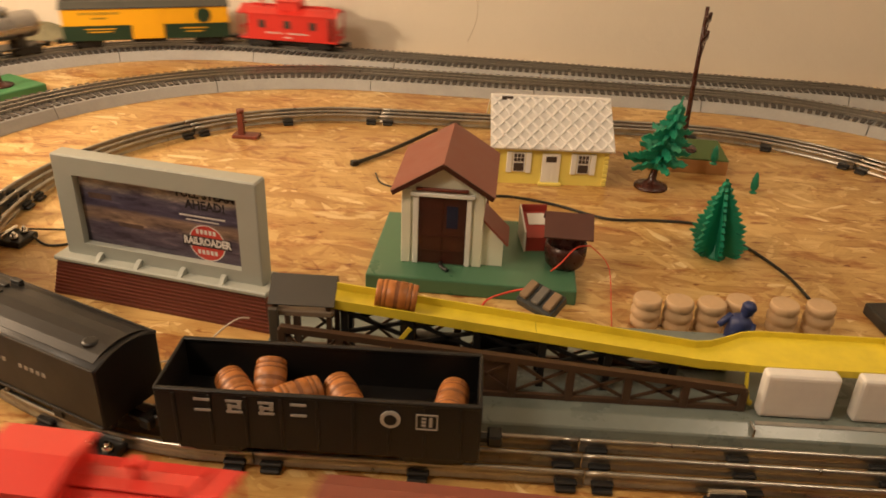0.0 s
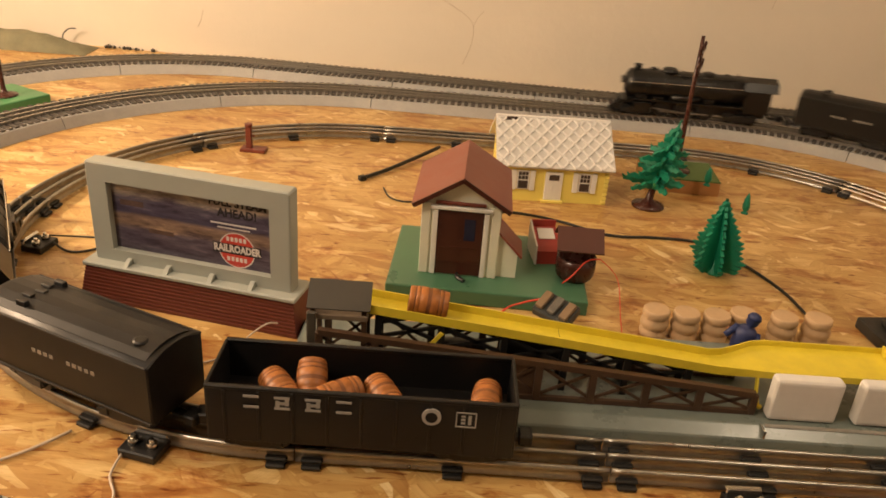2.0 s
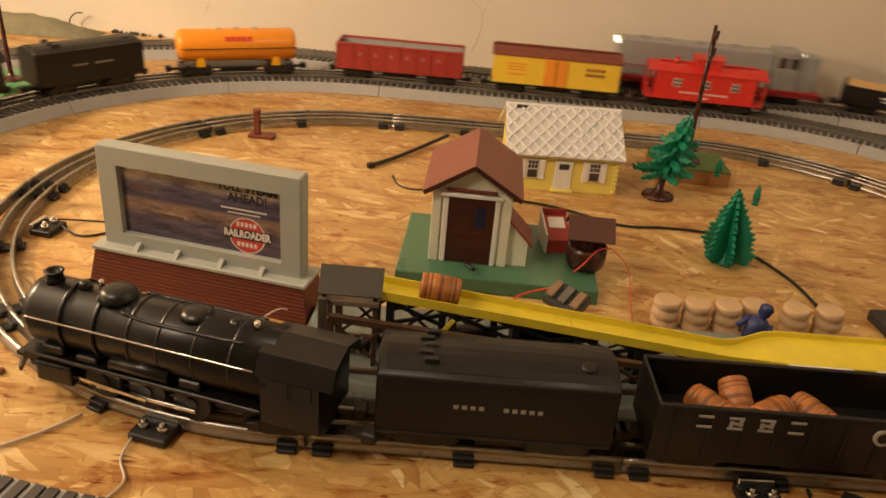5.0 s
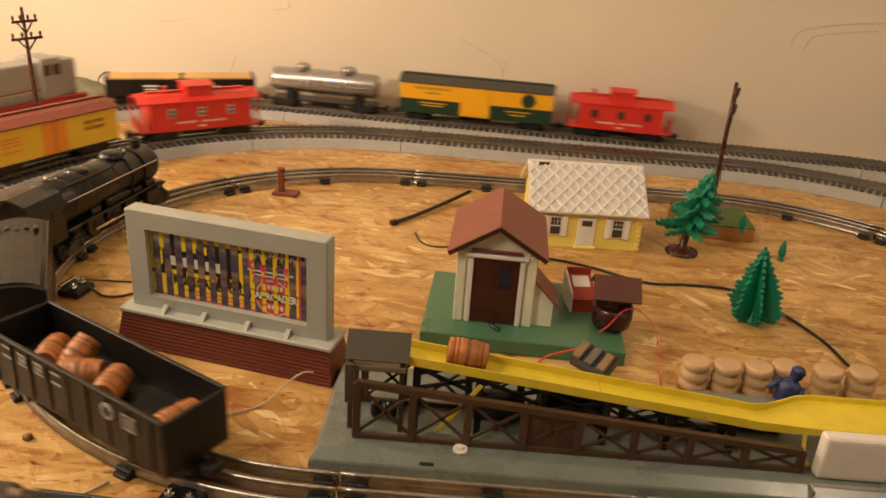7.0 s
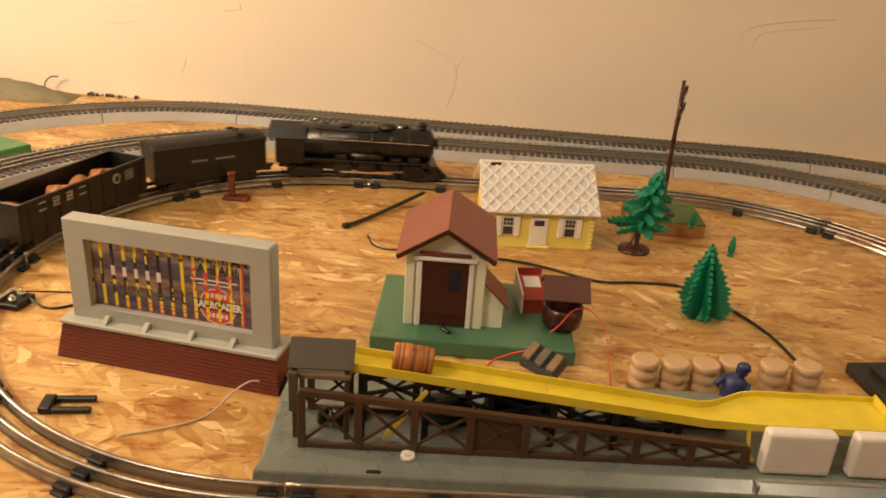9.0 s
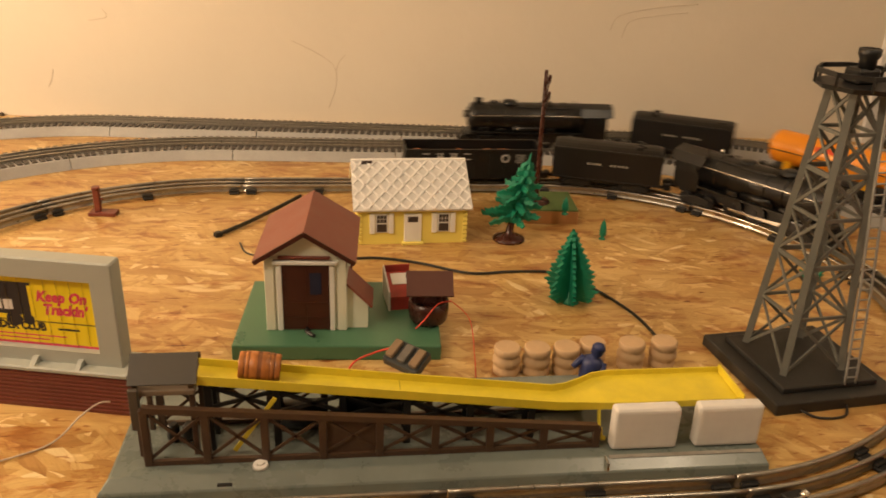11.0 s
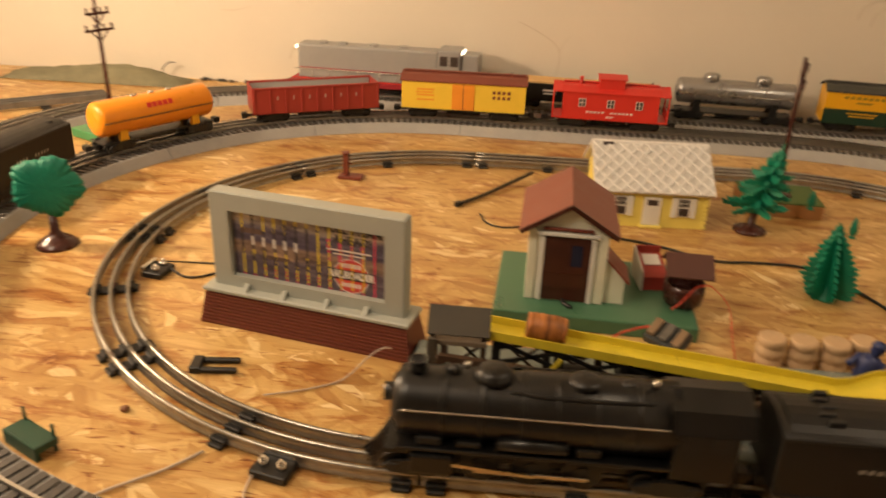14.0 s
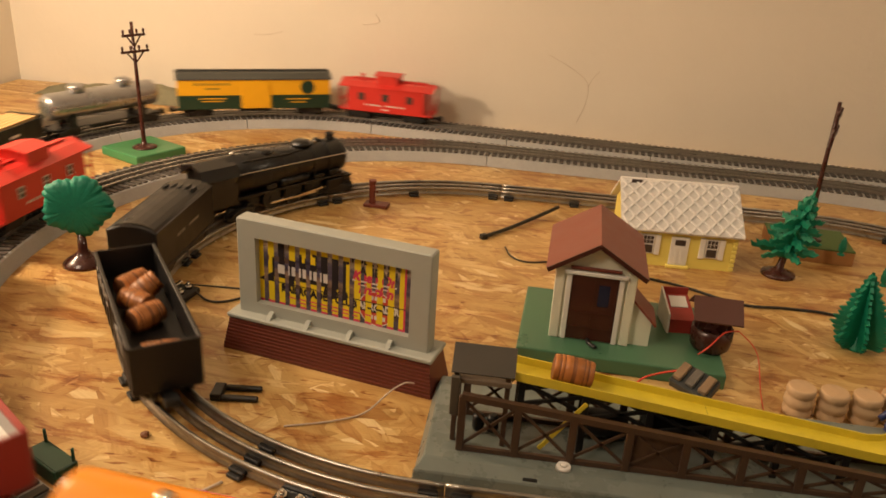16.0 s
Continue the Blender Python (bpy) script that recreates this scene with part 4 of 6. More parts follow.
    for a, b in (((-0.018, 0.506, 0.068), (-0.050, 0.506, 0.022)), ((0.236, 0.512, 0.046), (0.237, 0.506, 0.024))):
        bm = B()
        beam(bm, a, b, 0.0015, 0.0032)
        part("yellow_strut", bm, YEL_SHEET, t)
    bm = B()
    tube(bm, [(0.2365, 0.506, 0.030), (0.237, 0.502, 0.024), (0.240, 0.502, 0.022)], 0.0022)
    part("hook", bm, YEL_SHEET, t)
    # lift house at the top of the ramp
    bm = B()
    beam(bm, (-0.0985, 0.5065, 0.0820), (-0.0985, 0.5250, 0.0980), 0.049, 0.0022)
    part("lift_roof", bm, plain("dark_olive_roof", (0.050, 0.043, 0.031), 0.5, var=0.15), t, "dark olive sloping roof")
    bm = B()
    rbox(bm, -0.122, -0.076, 0.5080, 0.5480, 0.0715, 0.0765, 0.0008, seg=1)
    part("lift_floor", bm, plain("drab_platform", (0.20, 0.15, 0.10), 0.55, var=0.2), t)
    for x, y in ((-0.119, 0.5115), (-0.079, 0.5115), (-0.119, 0.545), (-0.079, 0.545)):
        bm = B()
        rbox(bm, x - 0.002, x + 0.002, y - 0.002, y + 0.002, 0.0165, 0.0830 if y < 0.53 else 0.0860, 0.0004, seg=1)
        part("lift_post", bm, TRUSS, t)
    bm = B()
    rbox(bm, -0.1225, -0.1155, 0.503, 0.507, 0.045, 0.080, 0.0006, seg=1)
    part("lift_flap", bm, plain("olive_flap", (0.075, 0.062, 0.045), 0.5), t)
    bm = B()
    for x in (-0.1, -0.088):
        lathe(bm, [(0.004, 0.0), (0.005, 0.003), (0.005, 0.012), (0.003, 0.015)], (x, 0.53, 0.0165))
    part("spool", bm, BLACK_PL, t)
    bm = B()
    cyl(bm, (-0.02, 0.54, 0.03), (0.02, 0.54, 0.03), 0.012, n=16)
    cyl(bm, (0.04, 0.545, 0.028), (0.055, 0.545, 0.028), 0.011, n=16)
    part("motor", bm, BLACK_PL, t)
    for x in (0.2430, 0.3120):
        b = thing("white_block", pose(x, 0.4915, 0.0168), "chalky white rounded plastic block standing on the ramp's base", "block", "white blocks on the ramp base")
        bm = B()
        rbox(bm, 0, 0.0545, 0, 0.0125, 0.0, 0.0385, 0.0040, seg=3)
        part("body", bm, WHITE_BOX, b)


def barrel_mesh(r=0.0112, ln=0.031):
    bm = B()
    h = ln / 2
    lathe(bm, [(r * 0.88, -h), (r * 0.92, -h + 0.0008), (r * 0.95, -h * 0.74), (r * 0.90, -h * 0.71), (r * 0.97, -h * 0.68), (r * 0.99, -h * 0.52), (r * 0.94, -h * 0.48), (r, -h * 0.44), (r, -h * 0.10), (r * 0.95, 0.0), (r, h * 0.10),
               (r, h * 0.44), (r * 0.94, h * 0.48), (r * 0.99, h * 0.52), (r * 0.97, h * 0.68), (r * 0.90, h * 0.71), (r * 0.95, h * 0.74), (r * 0.92, h - 0.0008), (r * 0.88, h)], n=20)
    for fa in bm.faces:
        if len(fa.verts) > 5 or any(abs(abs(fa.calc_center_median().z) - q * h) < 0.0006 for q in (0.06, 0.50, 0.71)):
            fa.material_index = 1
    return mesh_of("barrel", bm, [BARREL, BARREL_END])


BARREL_ME = barrel_mesh()


def barrel(m, label="stained wooden toy barrel with grooved hoops", group="toy barrels"):
    ob = new("barrel", BARREL_ME)
    ob.matrix_basis = m
    return tagged(ob, label, "barrel", group)


def standing_barrels():
    for x, y in ((0.187, 0.638), (0.2155, 0.636), (0.2445, 0.636), (0.272, 0.643), (0.311, 0.641), (0.344, 0.642)):
        bm = B()
        lathe(bm, [(0.0112, 0.0), (0.0124, 0.001), (0.0131, 0.006), (0.0114, 0.0085), (0.0114, 0.0095), (0.0135, 0.012), (0.0135, 0.017), (0.0114, 0.0195), (0.0114, 0.0205), (0.0131, 0.023), (0.0126, 0.0280), (0.0114, 0.0292), (0.0104, 0.0288)], n=22)
        solo("raw_barrel", bm, BARREL_RAW, pose(x, y, 0, 0, 0, 40 * x), "pale raw wood toy barrel standing on end", "barrel", "row of pale barrels")


def figure():
    bm = B()
    for x in (-0.004, 0.004):
        cyl(bm, (x, 0, 0), (x * 0.9, 0.001, 0.019), 0.0036, 0.004, 10)
    lathe(bm, [(0.004, 0.017), (0.0085, 0.019), (0.0092, 0.028), (0.0105, 0.036), (0.006, 0.040), (0.0035, 0.041), (0.0035, 0.042), (0.0056, 0.045), (0.0058, 0.050), (0.0066, 0.0505), (0.0045, 0.054), (0.001, 0.0555)], n=14)
    cyl(bm, (-0.009, 0, 0.037), (-0.015, -0.007, 0.026), 0.0032, 0.0028, 8)
    cyl(bm, (0.009, 0, 0.037), (0.012, -0.009, 0.029), 0.0032, 0.0028, 8)
    lathe(bm, [(0.011, 0.0), (0.011, 0.0012), (0.010, 0.0015)], n=18)
    solo("toy_worker", bm, BLUE, pose(0.2500, 0.600, 0, 4, 13, 0) @ pose(0, 0, 0, 0, 0, -25), "plain blue plastic toy worker figurine beside the ramp", "figurine")


# ---- floodlight tower ----
def tower():
    t = thing("floodlight_tower", pose(0.4745, 0.6225, 0, 0, 0, 6), "tall grey lattice toy tower with black base and lamp platform", "tower")
    bm = B()
    rbox(bm, -0.065, 0.065, -0.065, 0.065, 0.0, 0.012, 0.002)
    rbox(bm, -0.050, 0.050, -0.050, 0.050, 0.012, 0.018, 0.002)
    part("base", bm, TOWER_BASE, t)
    zb, zt, rb, rt = 0.018, 0.281, 0.0312, 0.0150
    ox, oy = -0.0045, 0.0035

    def corner(k, f, k2=0.0):
        r = rb + (rt - rb) * f
        a = ((-1, -1), (1, -1), (1, 1), (-1, 1))[k % 4]
        return Vector((ox + a[0] * r, oy + a[1] * r, zb + (zt - zb) * f))
    for k in range(4):
        bm = B()
        beam(bm, corner(k, 0), corner(k, 1), 0.0062, 0.0062, up=(1, 1, 0))
        part("leg", bm, TOWER_GREY, t)
        lv = [0.0, 0.21, 0.40, 0.57, 0.72, 0.86, 1.0]
        for i, (a, b) in enumerate(zip(lv, lv[1:])):
            for p, q in (((k, a), (k + 1, b)), ((k + 1, a), (k, b))):
                bm = B()
                beam(bm, corner(*p), corner(*q), 0.0016, 0.0028)
                part("brace", bm, TOWER_GREY, t)
            bm = B()
            beam(bm, corner(k, b), corner(k + 1, b), 0.0024, 0.0044 if i % 2 else 0.0030)
            part("cross_bar", bm, TOWER_GREY, t)
    bm = B()
    cyl(bm, (ox, oy, zt), (ox, oy, zt + 0.004), 0.0350, 0.0360, 8, smooth=False)
    part("platform", bm, BLACK_PL, t)
    bm = B()
    ring = [(ox + 0.0358 * math.cos(radians(22.5 + 45 * k)), oy + 0.0358 * math.sin(radians(22.5 + 45 * k))) for k in range(8)]
    for k in range(8):
        a, b = ring[k], ring[(k + 1) % 8]
        beam(bm, (*a, zt + 0.0135), (*b, zt + 0.0135), 0.0024, 0.0040)
        beam(bm, (*a, zt + 0.003), (*a, zt + 0.0135), 0.0024, 0.0024)
    part("railing", bm, BLACK_PL, t)
    bm = B()
    rbox(bm, ox - 0.010, ox + 0.012, oy - 0.010, oy + 0.010, zt + 0.004, zt + 0.017, 0.002, seg=1)
    part("lamp_housing", bm, BLACK_PL, t)
    bm = B()
    lathe(bm, [(0.0070, 0.0), (0.0070, 0.008), (0.0092, 0.012), (0.0092, 0.017), (0.0075, 0.0175), (0.0070, 0.013)], (ox + 0.002, oy - 0.002, zt + 0.016), n=16)
    part("floodlight", bm, BLACK_PL, t)
    for sx in (-0.0058, 0.0058):
        bm = B()
        tube(bm, [(0.020 + sx, -0.0500, 0.016), (0.0165 + sx, -0.0415, 0.11), (0.013 + sx, -0.031, 0.20), (0.011 + sx, -0.0235, zt), (0.011 + sx, -0.0235, zt + 0.024), (0.011 + sx, -0.017, zt + 0.029), (0.011 + sx, -0.009, zt + 0.020)], 0.0012)
        part("ladder_rail", bm, TOWER_LIGHT, t)
    for k in range(28):
        z = 0.022 + k / 27 * (zt - 0.02)
        g = z / zt
        y = -0.0500 + 0.0265 * min(1, g) ** 1.05
        x = 0.020 - 0.009 * g
        bm = B()
        cyl(bm, (x - 0.0058, y, z), (x + 0.0058, y, z), 0.0009, n=6)
        part("rung", bm, TOWER_LIGHT, t)


TOWER_LIGHT = plain("ladder_grey", (0.30, 0.30, 0.28), 0.42, 0.2, var=0.1)


# ---- trees, poles and small scenery ----
def fir_panel(bm, h, r, teeth, m, thick=0.0022, z0=0.0, seed=1):
    """A flat plastic fir outline with ragged, upturned saw teeth, uneven from side to side."""
    rnd = random.Random(seed)
    sides = []
    for sgn in (1, -1):
        side = []
        for k in range(teeth):
            f0, f1 = k / teeth, (k + 1) / teeth
            foot = 0.66 + 0.38 * min(1, f0 / 0.20)
            reach = r * foot * (1 - f0) ** 0.88 * rnd.uniform(0.86, 1.10)
            side.append((sgn * reach * 0.84, z0 + h * f0 - 0.0022))
            side.append((sgn * reach, z0 + h * f0 + rnd.uniform(0.0002, 0.0024)))
            side.append((sgn * r * foot * (1 - f1) ** 0.88 * rnd.uniform(0.60, 0.72), z0 + h * (f1 - 0.28 / teeth)))
        sides.append(side)
    q = B()
    extrude(q, sides[0] + [(0.0, z0 + h)] + sides[1][::-1], "y", -thick / 2, thick / 2)
    add(bm, q, m, 0)


def trees():
    t = thing("fir_tree", pose(0.253, 0.966, 0), "green plastic toy fir leaning over its glossy brown foot", "tree")
    lean = 0.20
    bm = B()
    lathe(bm, [(0.0215, 0.0), (0.021, 0.003), (0.013, 0.006), (0.0055, 0.010), (0.0046, 0.022), (0.0042, 0.034), (0.003, 0.06)], n=20)
    for v in bm.verts:
        v.co.x += lean * max(0.0, v.co.z - 0.012)
    part("trunk", bm, TREE_BROWN, t)
    rnd = random.Random(4)
    levels = 9
    for k in range(levels):
        f = k / levels
        z = 0.029 + 0.080 * f
        for d in range(5):
            a = 72 * d + 27 * k + rnd.uniform(-9, 9)
            r = 0.0455 * (1 - f) ** 0.72 * rnd.uniform(0.78, 1.08)
            up = rnd.uniform(0.003, 0.008)
            q = B()
            extrude(q, [(0.001, z + 0.001), (r * 0.30, z - 0.0015), (r * 0.42, z + 0.0008), (r * 0.60, z - 0.002), (r * 0.70, z + 0.0005), (r * 0.90, z - 0.0005), (r, z + up), (r * 0.86, z + 0.0046), (r * 0.74, z + 0.0072), (r * 0.62, z + 0.0050), (r * 0.45, z + 0.0080), (r * 0.30, z + 0.0062), (0.001, z + 0.0100)], "y", -0.0036, 0.0036)
            for v in q.verts:
                v.co.y *= 1.0 - 0.7 * v.co.x / r
            bm = B()
            add(bm, q, pose(0, 0, 0, 0, 0, a), 0)
            for v in bm.verts:
                v.co.x += lean * (v.co.z - 0.012)
            part("bough", bm, TREE_GREEN, t)
    bm = B()
    lathe(bm, [(0.006, 0.026), (0.0075, 0.05), (0.0045, 0.09), (0.0006, 0.121)], n=8)
    for v in bm.verts:
        v.co.x += lean * (v.co.z - 0.012)
    part("crown", bm, TREE_GREEN, t)
    t = thing("crossed_fir_tree", pose(0.2885, 0.7815, 0.0, 0, -3, 12), "green plastic fir made of crossed saw-toothed panels", "tree")
    for k, a in enumerate((14, 72, 134)):
        bm = B()
        fir_panel(bm, 0.084, (0.038, 0.035, 0.039)[k], 12 + k, pose(0, 0, 0, 0, 0, a), thick=0.0034, z0=0.006, seed=5 + k)
        part("needle_panel", bm, TREE_GREEN, t)
    bm = B()
    lathe(bm, [(0.011, 0.0), (0.010, 0.003), (0.005, 0.008), (0.003, 0.02)], n=10)
    part("foot", bm, TREE_GREEN, t)
    t = thing("round_tree", pose(-0.588, 0.781, 0, 0, 0, 20), "bright green lumpy plastic tree on brown foot", "tree")
    bm = B()
    lathe(bm, [(0.0245, 0.0), (0.0235, 0.003), (0.017, 0.008), (0.010, 0.012), (0.0055, 0.018), (0.0045, 0.040)], n=20)
    part("trunk", bm, TREE_BROWN, t)
    bm = B()
    rnd = random.Random(2)
    rings = []
    for y, f in ((-0.0085, 0.62), (-0.0065, 0.86), (-0.0030, 1.0), (0.0030, 1.0), (0.0065, 0.86), (0.0085, 0.62)):
        ring = []
        for k in range(144):
            a = 2 * math.pi * k / 144
            r = 0.0352 * (1 + 0.075 * math.cos(5 * a + 0.6) + 0.045 * abs(math.sin(5.5 * a)) + 0.050 * abs(math.sin(11 * a + 0.4)) + 0.018 * math.sin(29 * a)) * f
            ring.append(bm.verts.new((r * math.cos(a), y + rnd.uniform(-0.0006, 0.0006), 0.0725 + 0.93 * r * math.sin(a))))
        rings.append(ring)
    for a, b in zip(rings, rings[1:]):
        for k in range(144):
            fa = bm.faces.new((a[k], a[(k + 1) % 144], b[(k + 1) % 144], b[k]))
            fa.smooth = True
    for ring, y in ((rings[0], -0.0095), (rings[-1], 0.0095)):
        c = bm.verts.new((0, y, 0.0725))
        for k in range(144):
            fa = bm.faces.new((ring[k], ring[(k + 1) % 144], c))
            fa.smooth = True
    part("crown", bm, LEAF_GREEN, t)
    for x, y, z, h, nm in ((0.383, 0.964, 0.0, 0.029, "sprig"), (0.3385, 1.003, 0.0214, 0.026, "sprig"), (0.684, 0.722, 0.0, 0.020, "sprig")):
        bm = B()
        lathe(bm, [(0.005, 0.0), (0.0045, 0.0015), (0.0018, 0.003), (0.0045, 0.006), (0.005, 0.012), (0.003, h * 0.8), (0.0005, h)], n=9)
        for k in range(5):
            a = k * 2.4
            cyl(bm, (0, 0, 0.006 + k * 0.003), (0.006 * math.cos(a), 0.006 * math.sin(a), 0.009 + k * 0.003), 0.0016, 0.0004, 6)
        solo("plastic_sprig", bm, TREE_GREEN, pose(x, y, z), "tiny green plastic bush on the board", "bush", "plastic sprigs")
    bm = B()
    for k in range(9):
        a = k * 0.7
        cyl(bm, (0.004 * math.cos(a), 0.004 * math.sin(a), 0.001), (0.016 * math.cos(a), 0.012 * math.sin(a), 0.004 + 0.006 * (k % 3)), 0.0028, 0.001, 6)
    lathe(bm, [(0.012, 0), (0.010, 0.004), (0.004, 0.008)], n=9)
    solo("plastic_sprig", bm, TREE_GREEN, pose(0.612, 0.832, 0), "tumbled green plastic bush inside the oval", "bush", "plastic sprigs")


def pole(m, h):
    t = thing("telegraph_pole", m, "dark brown plastic telegraph pole with two cross arms", "pole", "telegraph poles")
    bm = B()
    lathe(bm, [(0.0200, 0.0), (0.0195, 0.0018), (0.012, 0.0035), (0.005, 0.006), (0.0036, 0.014), (0.0030, h * 0.6), (0.0024, h)], n=16)
    part("shaft", bm, TREE_BROWN, t)
    for f, w in ((0.90, 0.0195), (0.775, 0.0240)):
        z = h * f
        bm = B()
        rbox(bm, -w, w, -0.0048, -0.0014, z - 0.002, z + 0.002, 0.0005, seg=1)
        arm = part("cross_arm", bm, TREE_BROWN, t)
        for k in range(4):
            x = w * (-0.88 + 0.587 * k)
            bm = B()
            lathe(bm, [(0.0011, 0.0), (0.0020, 0.003), (0.0020, 0.0065), (0.0010, 0.0075)], (x, -0.003, z + 0.002), n=8)
            part("insulator", bm, TREE_BROWN, arm)
        for sx in (-1, 1):
            bm = B()
            beam(bm, (sx * w * 0.6, -0.0030, z - 0.001), (0, -0.0026, z - 0.018), 0.0014, 0.0020)
            part("arm_brace", bm, TREE_BROWN, t)


def scenery():
    # wooden block with a green top, pole on it
    t = thing("pole_block", pose(0.3140, 1.0610, 0, 0, 0, -4), "small wooden block with green painted top", "block")
    bm = B()
    rbox(bm, -0.052, 0.052, -0.040, 0.040, 0.0, 0.019, 0.0008, seg=1)
    part("body", bm, WOOD, t)
    bm = B()
    rbox(bm, -0.052, 0.052, -0.040, 0.040, 0.0191, 0.0212, 0.0006, seg=1)
    part("green_top", bm, plain("dull_green_felt", (0.10, 0.16, 0.05), 0.85, var=0.2, scale=60), t, "dull green top")
    pole(pose(0.3090, 1.0560, 0.0214, 0, -1.5, 66), 0.190)
    t = thing("pole_pad", pose(-0.7245, 1.2060, 0, 0, 0, -28), "bright green flat pad under the pole", "block")
    bm = B()
    rbox(bm, -0.0480, 0.0480, -0.0480, 0.0480, 0.0, 0.0150, 0.003)
    part("pad", bm, plain("mint_green_plastic", (0.055, 0.22, 0.085), 0.38, var=0.08), t)
    pole(pose(-0.7200, 1.2000, 0.0152, 0, -1, 56), 0.2040)
    t = thing("signal_post", pose(-0.3030, 1.0700, 0, 0, 0, -3), "short red-brown plastic post on a flat foot", "post")
    bm = B()
    rbox(bm, -0.012, 0.024, -0.010, 0.010, 0, 0.005, 0.0006, seg=1)
    part("foot", bm, POST_BROWN, t)
    bm = B()
    rbox(bm, -0.0045, 0.0035, -0.004, 0.004, 0.005, 0.037, 0.0006, seg=1)
    cyl(bm, (-0.0005, 0, 0.036), (-0.0005, 0, 0.0405), 0.0055, n=12)
    part("shaft", bm, POST_BROWN, t)
    bm = B()
    cyl(bm, (0.003, 0, 0.024), (0.008, 0, 0.022), 0.0012, n=6)
    part("peg", bm, POST_BROWN, t)
    # loose black fork
    t = thing("black_clip", pose(-0.3310, 0.5480, 0.0, 0, 0, 6), "loose black two-pronged plastic clip", "clip")
    bm = B()
    rbox(bm, -0.006, 0.004, -0.004, 0.017, 0, 0.007, 0.001, seg=1)
    part("back", bm, BLACK_PL, t)
    for y in (-0.004, 0.012):
        bm = B()
        rbox(bm, 0.004, 0.036, y, y + 0.005, 0.001, 0.0055, 0.0008, seg=1)
        part("prong", bm, BLACK_PL, t)
    # upturned green bench
    t = thing("toy_bench", pose(-0.4150, 0.4340, 0, 0, 0, -28), "dark green plastic toy bench lying tipped over", "bench")
    bm = B()
    rbox(bm, -0.021, 0.021, -0.009, 0.009, 0.006, 0.013, 0.0008, seg=1)
    part("seat", bm, TREE_DARK, t)
    for x in (-0.018, 0.018):
        for y in (-0.007, 0.007):
            bm = B()
            cyl(bm, (x, y, 0.0), (x * 1.05, y, 0.024 if y > 0 else 0.010), 0.0017, 0.0012, 7)
            part("leg", bm, TREE_DARK, t)
    bm = B()
    rbox(bm, -0.021, 0.021, -0.0105, -0.0085, 0.0, 0.013, 0.0006, seg=1)
    part("backrest", bm, TREE_DARK, t)
    # crumb of wood
    bm = B()
    q = bmesh.ops.create_icosphere(bm, subdivisions=2, radius=0.0038)
    for v in bm.verts:
        v.co *= 1 + 0.4 * noise.noise(v.co * 500)
        v.co.z = max(v.co.z * 0.7 + 0.002, 0)
    solo("wood_knot", bm, BARREL_END, pose(-0.3670, 0.4855, 0), "small dark knot of wood on the board", "debris")
    # dark hills along the corner
    bm = B()
    nx, ny = 40, 16
    def hill(bm, x0, x1, y0, y1, h, seed):
        g = [[None] * (ny + 1) for _ in range(nx + 1)]
        for i in range(nx + 1):
            for j in range(ny + 1):
                u, v = i / nx, j / ny
                e = max(0.0, math.sin(math.pi * min(1, u * 1.0))) ** 0.6 * max(0.0, math.sin(math.pi * v)) ** 0.5
                z = h * e * (0.8 + 0.5 * noise.noise(Vector((u * 3 + seed, v * 2, seed)))) + 0.004 * noise.noise(Vector((u * 20, v * 12, seed)))
                g[i][j] = bm.verts.new((x0 + (x1 - x0) * u, y0 + (y1 - y0) * v, max(0.0002, z)))
        for i in range(nx):
            for j in range(ny):
                fa = bm.faces.new((g[i][j], g[i + 1][j], g[i + 1][j + 1], g[i][j + 1]))
                fa.smooth = True
    hill(bm, -1.14, -0.74, 1.54, 1.615, 0.034, 1.3)
    solo("cloth_hill", bm, HILL, pose(0, 0, 0), "olive brown cloth-covered hill against the wall", "hill")
    bm = B()
    hill(bm, -1.20, -0.955, 0.93, 1.25, 0.13, 5.2)
    solo("grass_hill", bm, HILL_GREEN, pose(0, 0, 0), "mossy yellow-green scenery hill at the table's edge", "hill")
    # spare rails in the corner
    t = thing("spare_track", pose(-0.930, 1.352, 0, 0, 0, 38), "loose dark straight piece of toy track", "track")
    for o in (-0.017, 0, 0.017):
        bm = B()
        rbox(bm, -0.11, 0.11, o - 0.002, o + 0.002, 0.005, 0.017, 0.0008, seg=1)
        part("rail", bm, TIN_DULL, t)
    for x in (-0.095, 0, 0.095):
        bm = B()
        rbox(bm, x - 0.008, x + 0.008, -0.029, 0.029, 0.0, 0.005, 0.0006, seg=1)
        part("tie", bm, TIE, t)
    # black case behind the far corner
    t = thing("black_case", pose(1.165, 1.350, 0, 0, 0, -12), "large glossy black case with rounded top", "case")
    bm = B()
    rbox(bm, -0.085, 0.085, -0.045, 0.045, 0.0, 0.150, 0.012, seg=4)
    part("shell", bm, CASE_BLK, t)
    bm = B()
    rbox(bm, -0.086, 0.086, -0.046, 0.046, 0.137, 0.1395, 0.001, seg=1)
    part("chrome_trim", bm, STEEL, t, "bright chrome trim strip")
    bm = B()
    extrude(bm, [(0.02, 0.152), (0.085, 0.160), (0.075, 0.166), (0.02, 0.168)], "y", -0.012, -0.004)
    part("red_flag", bm, RED_BTN, t, "red plastic arm")
    bm = B()
    cyl(bm, (0.0, 0.0, 0.149), (0.0, 0.0, 0.19), 0.010, 0.007, 14)
    cyl(bm, (0.0, 0.0, 0.19), (0.0, 0.0, 0.197), 0.0075, 0.0085, 14)
    part("knob", bm, CASE_BLK, t)
    bm = B()
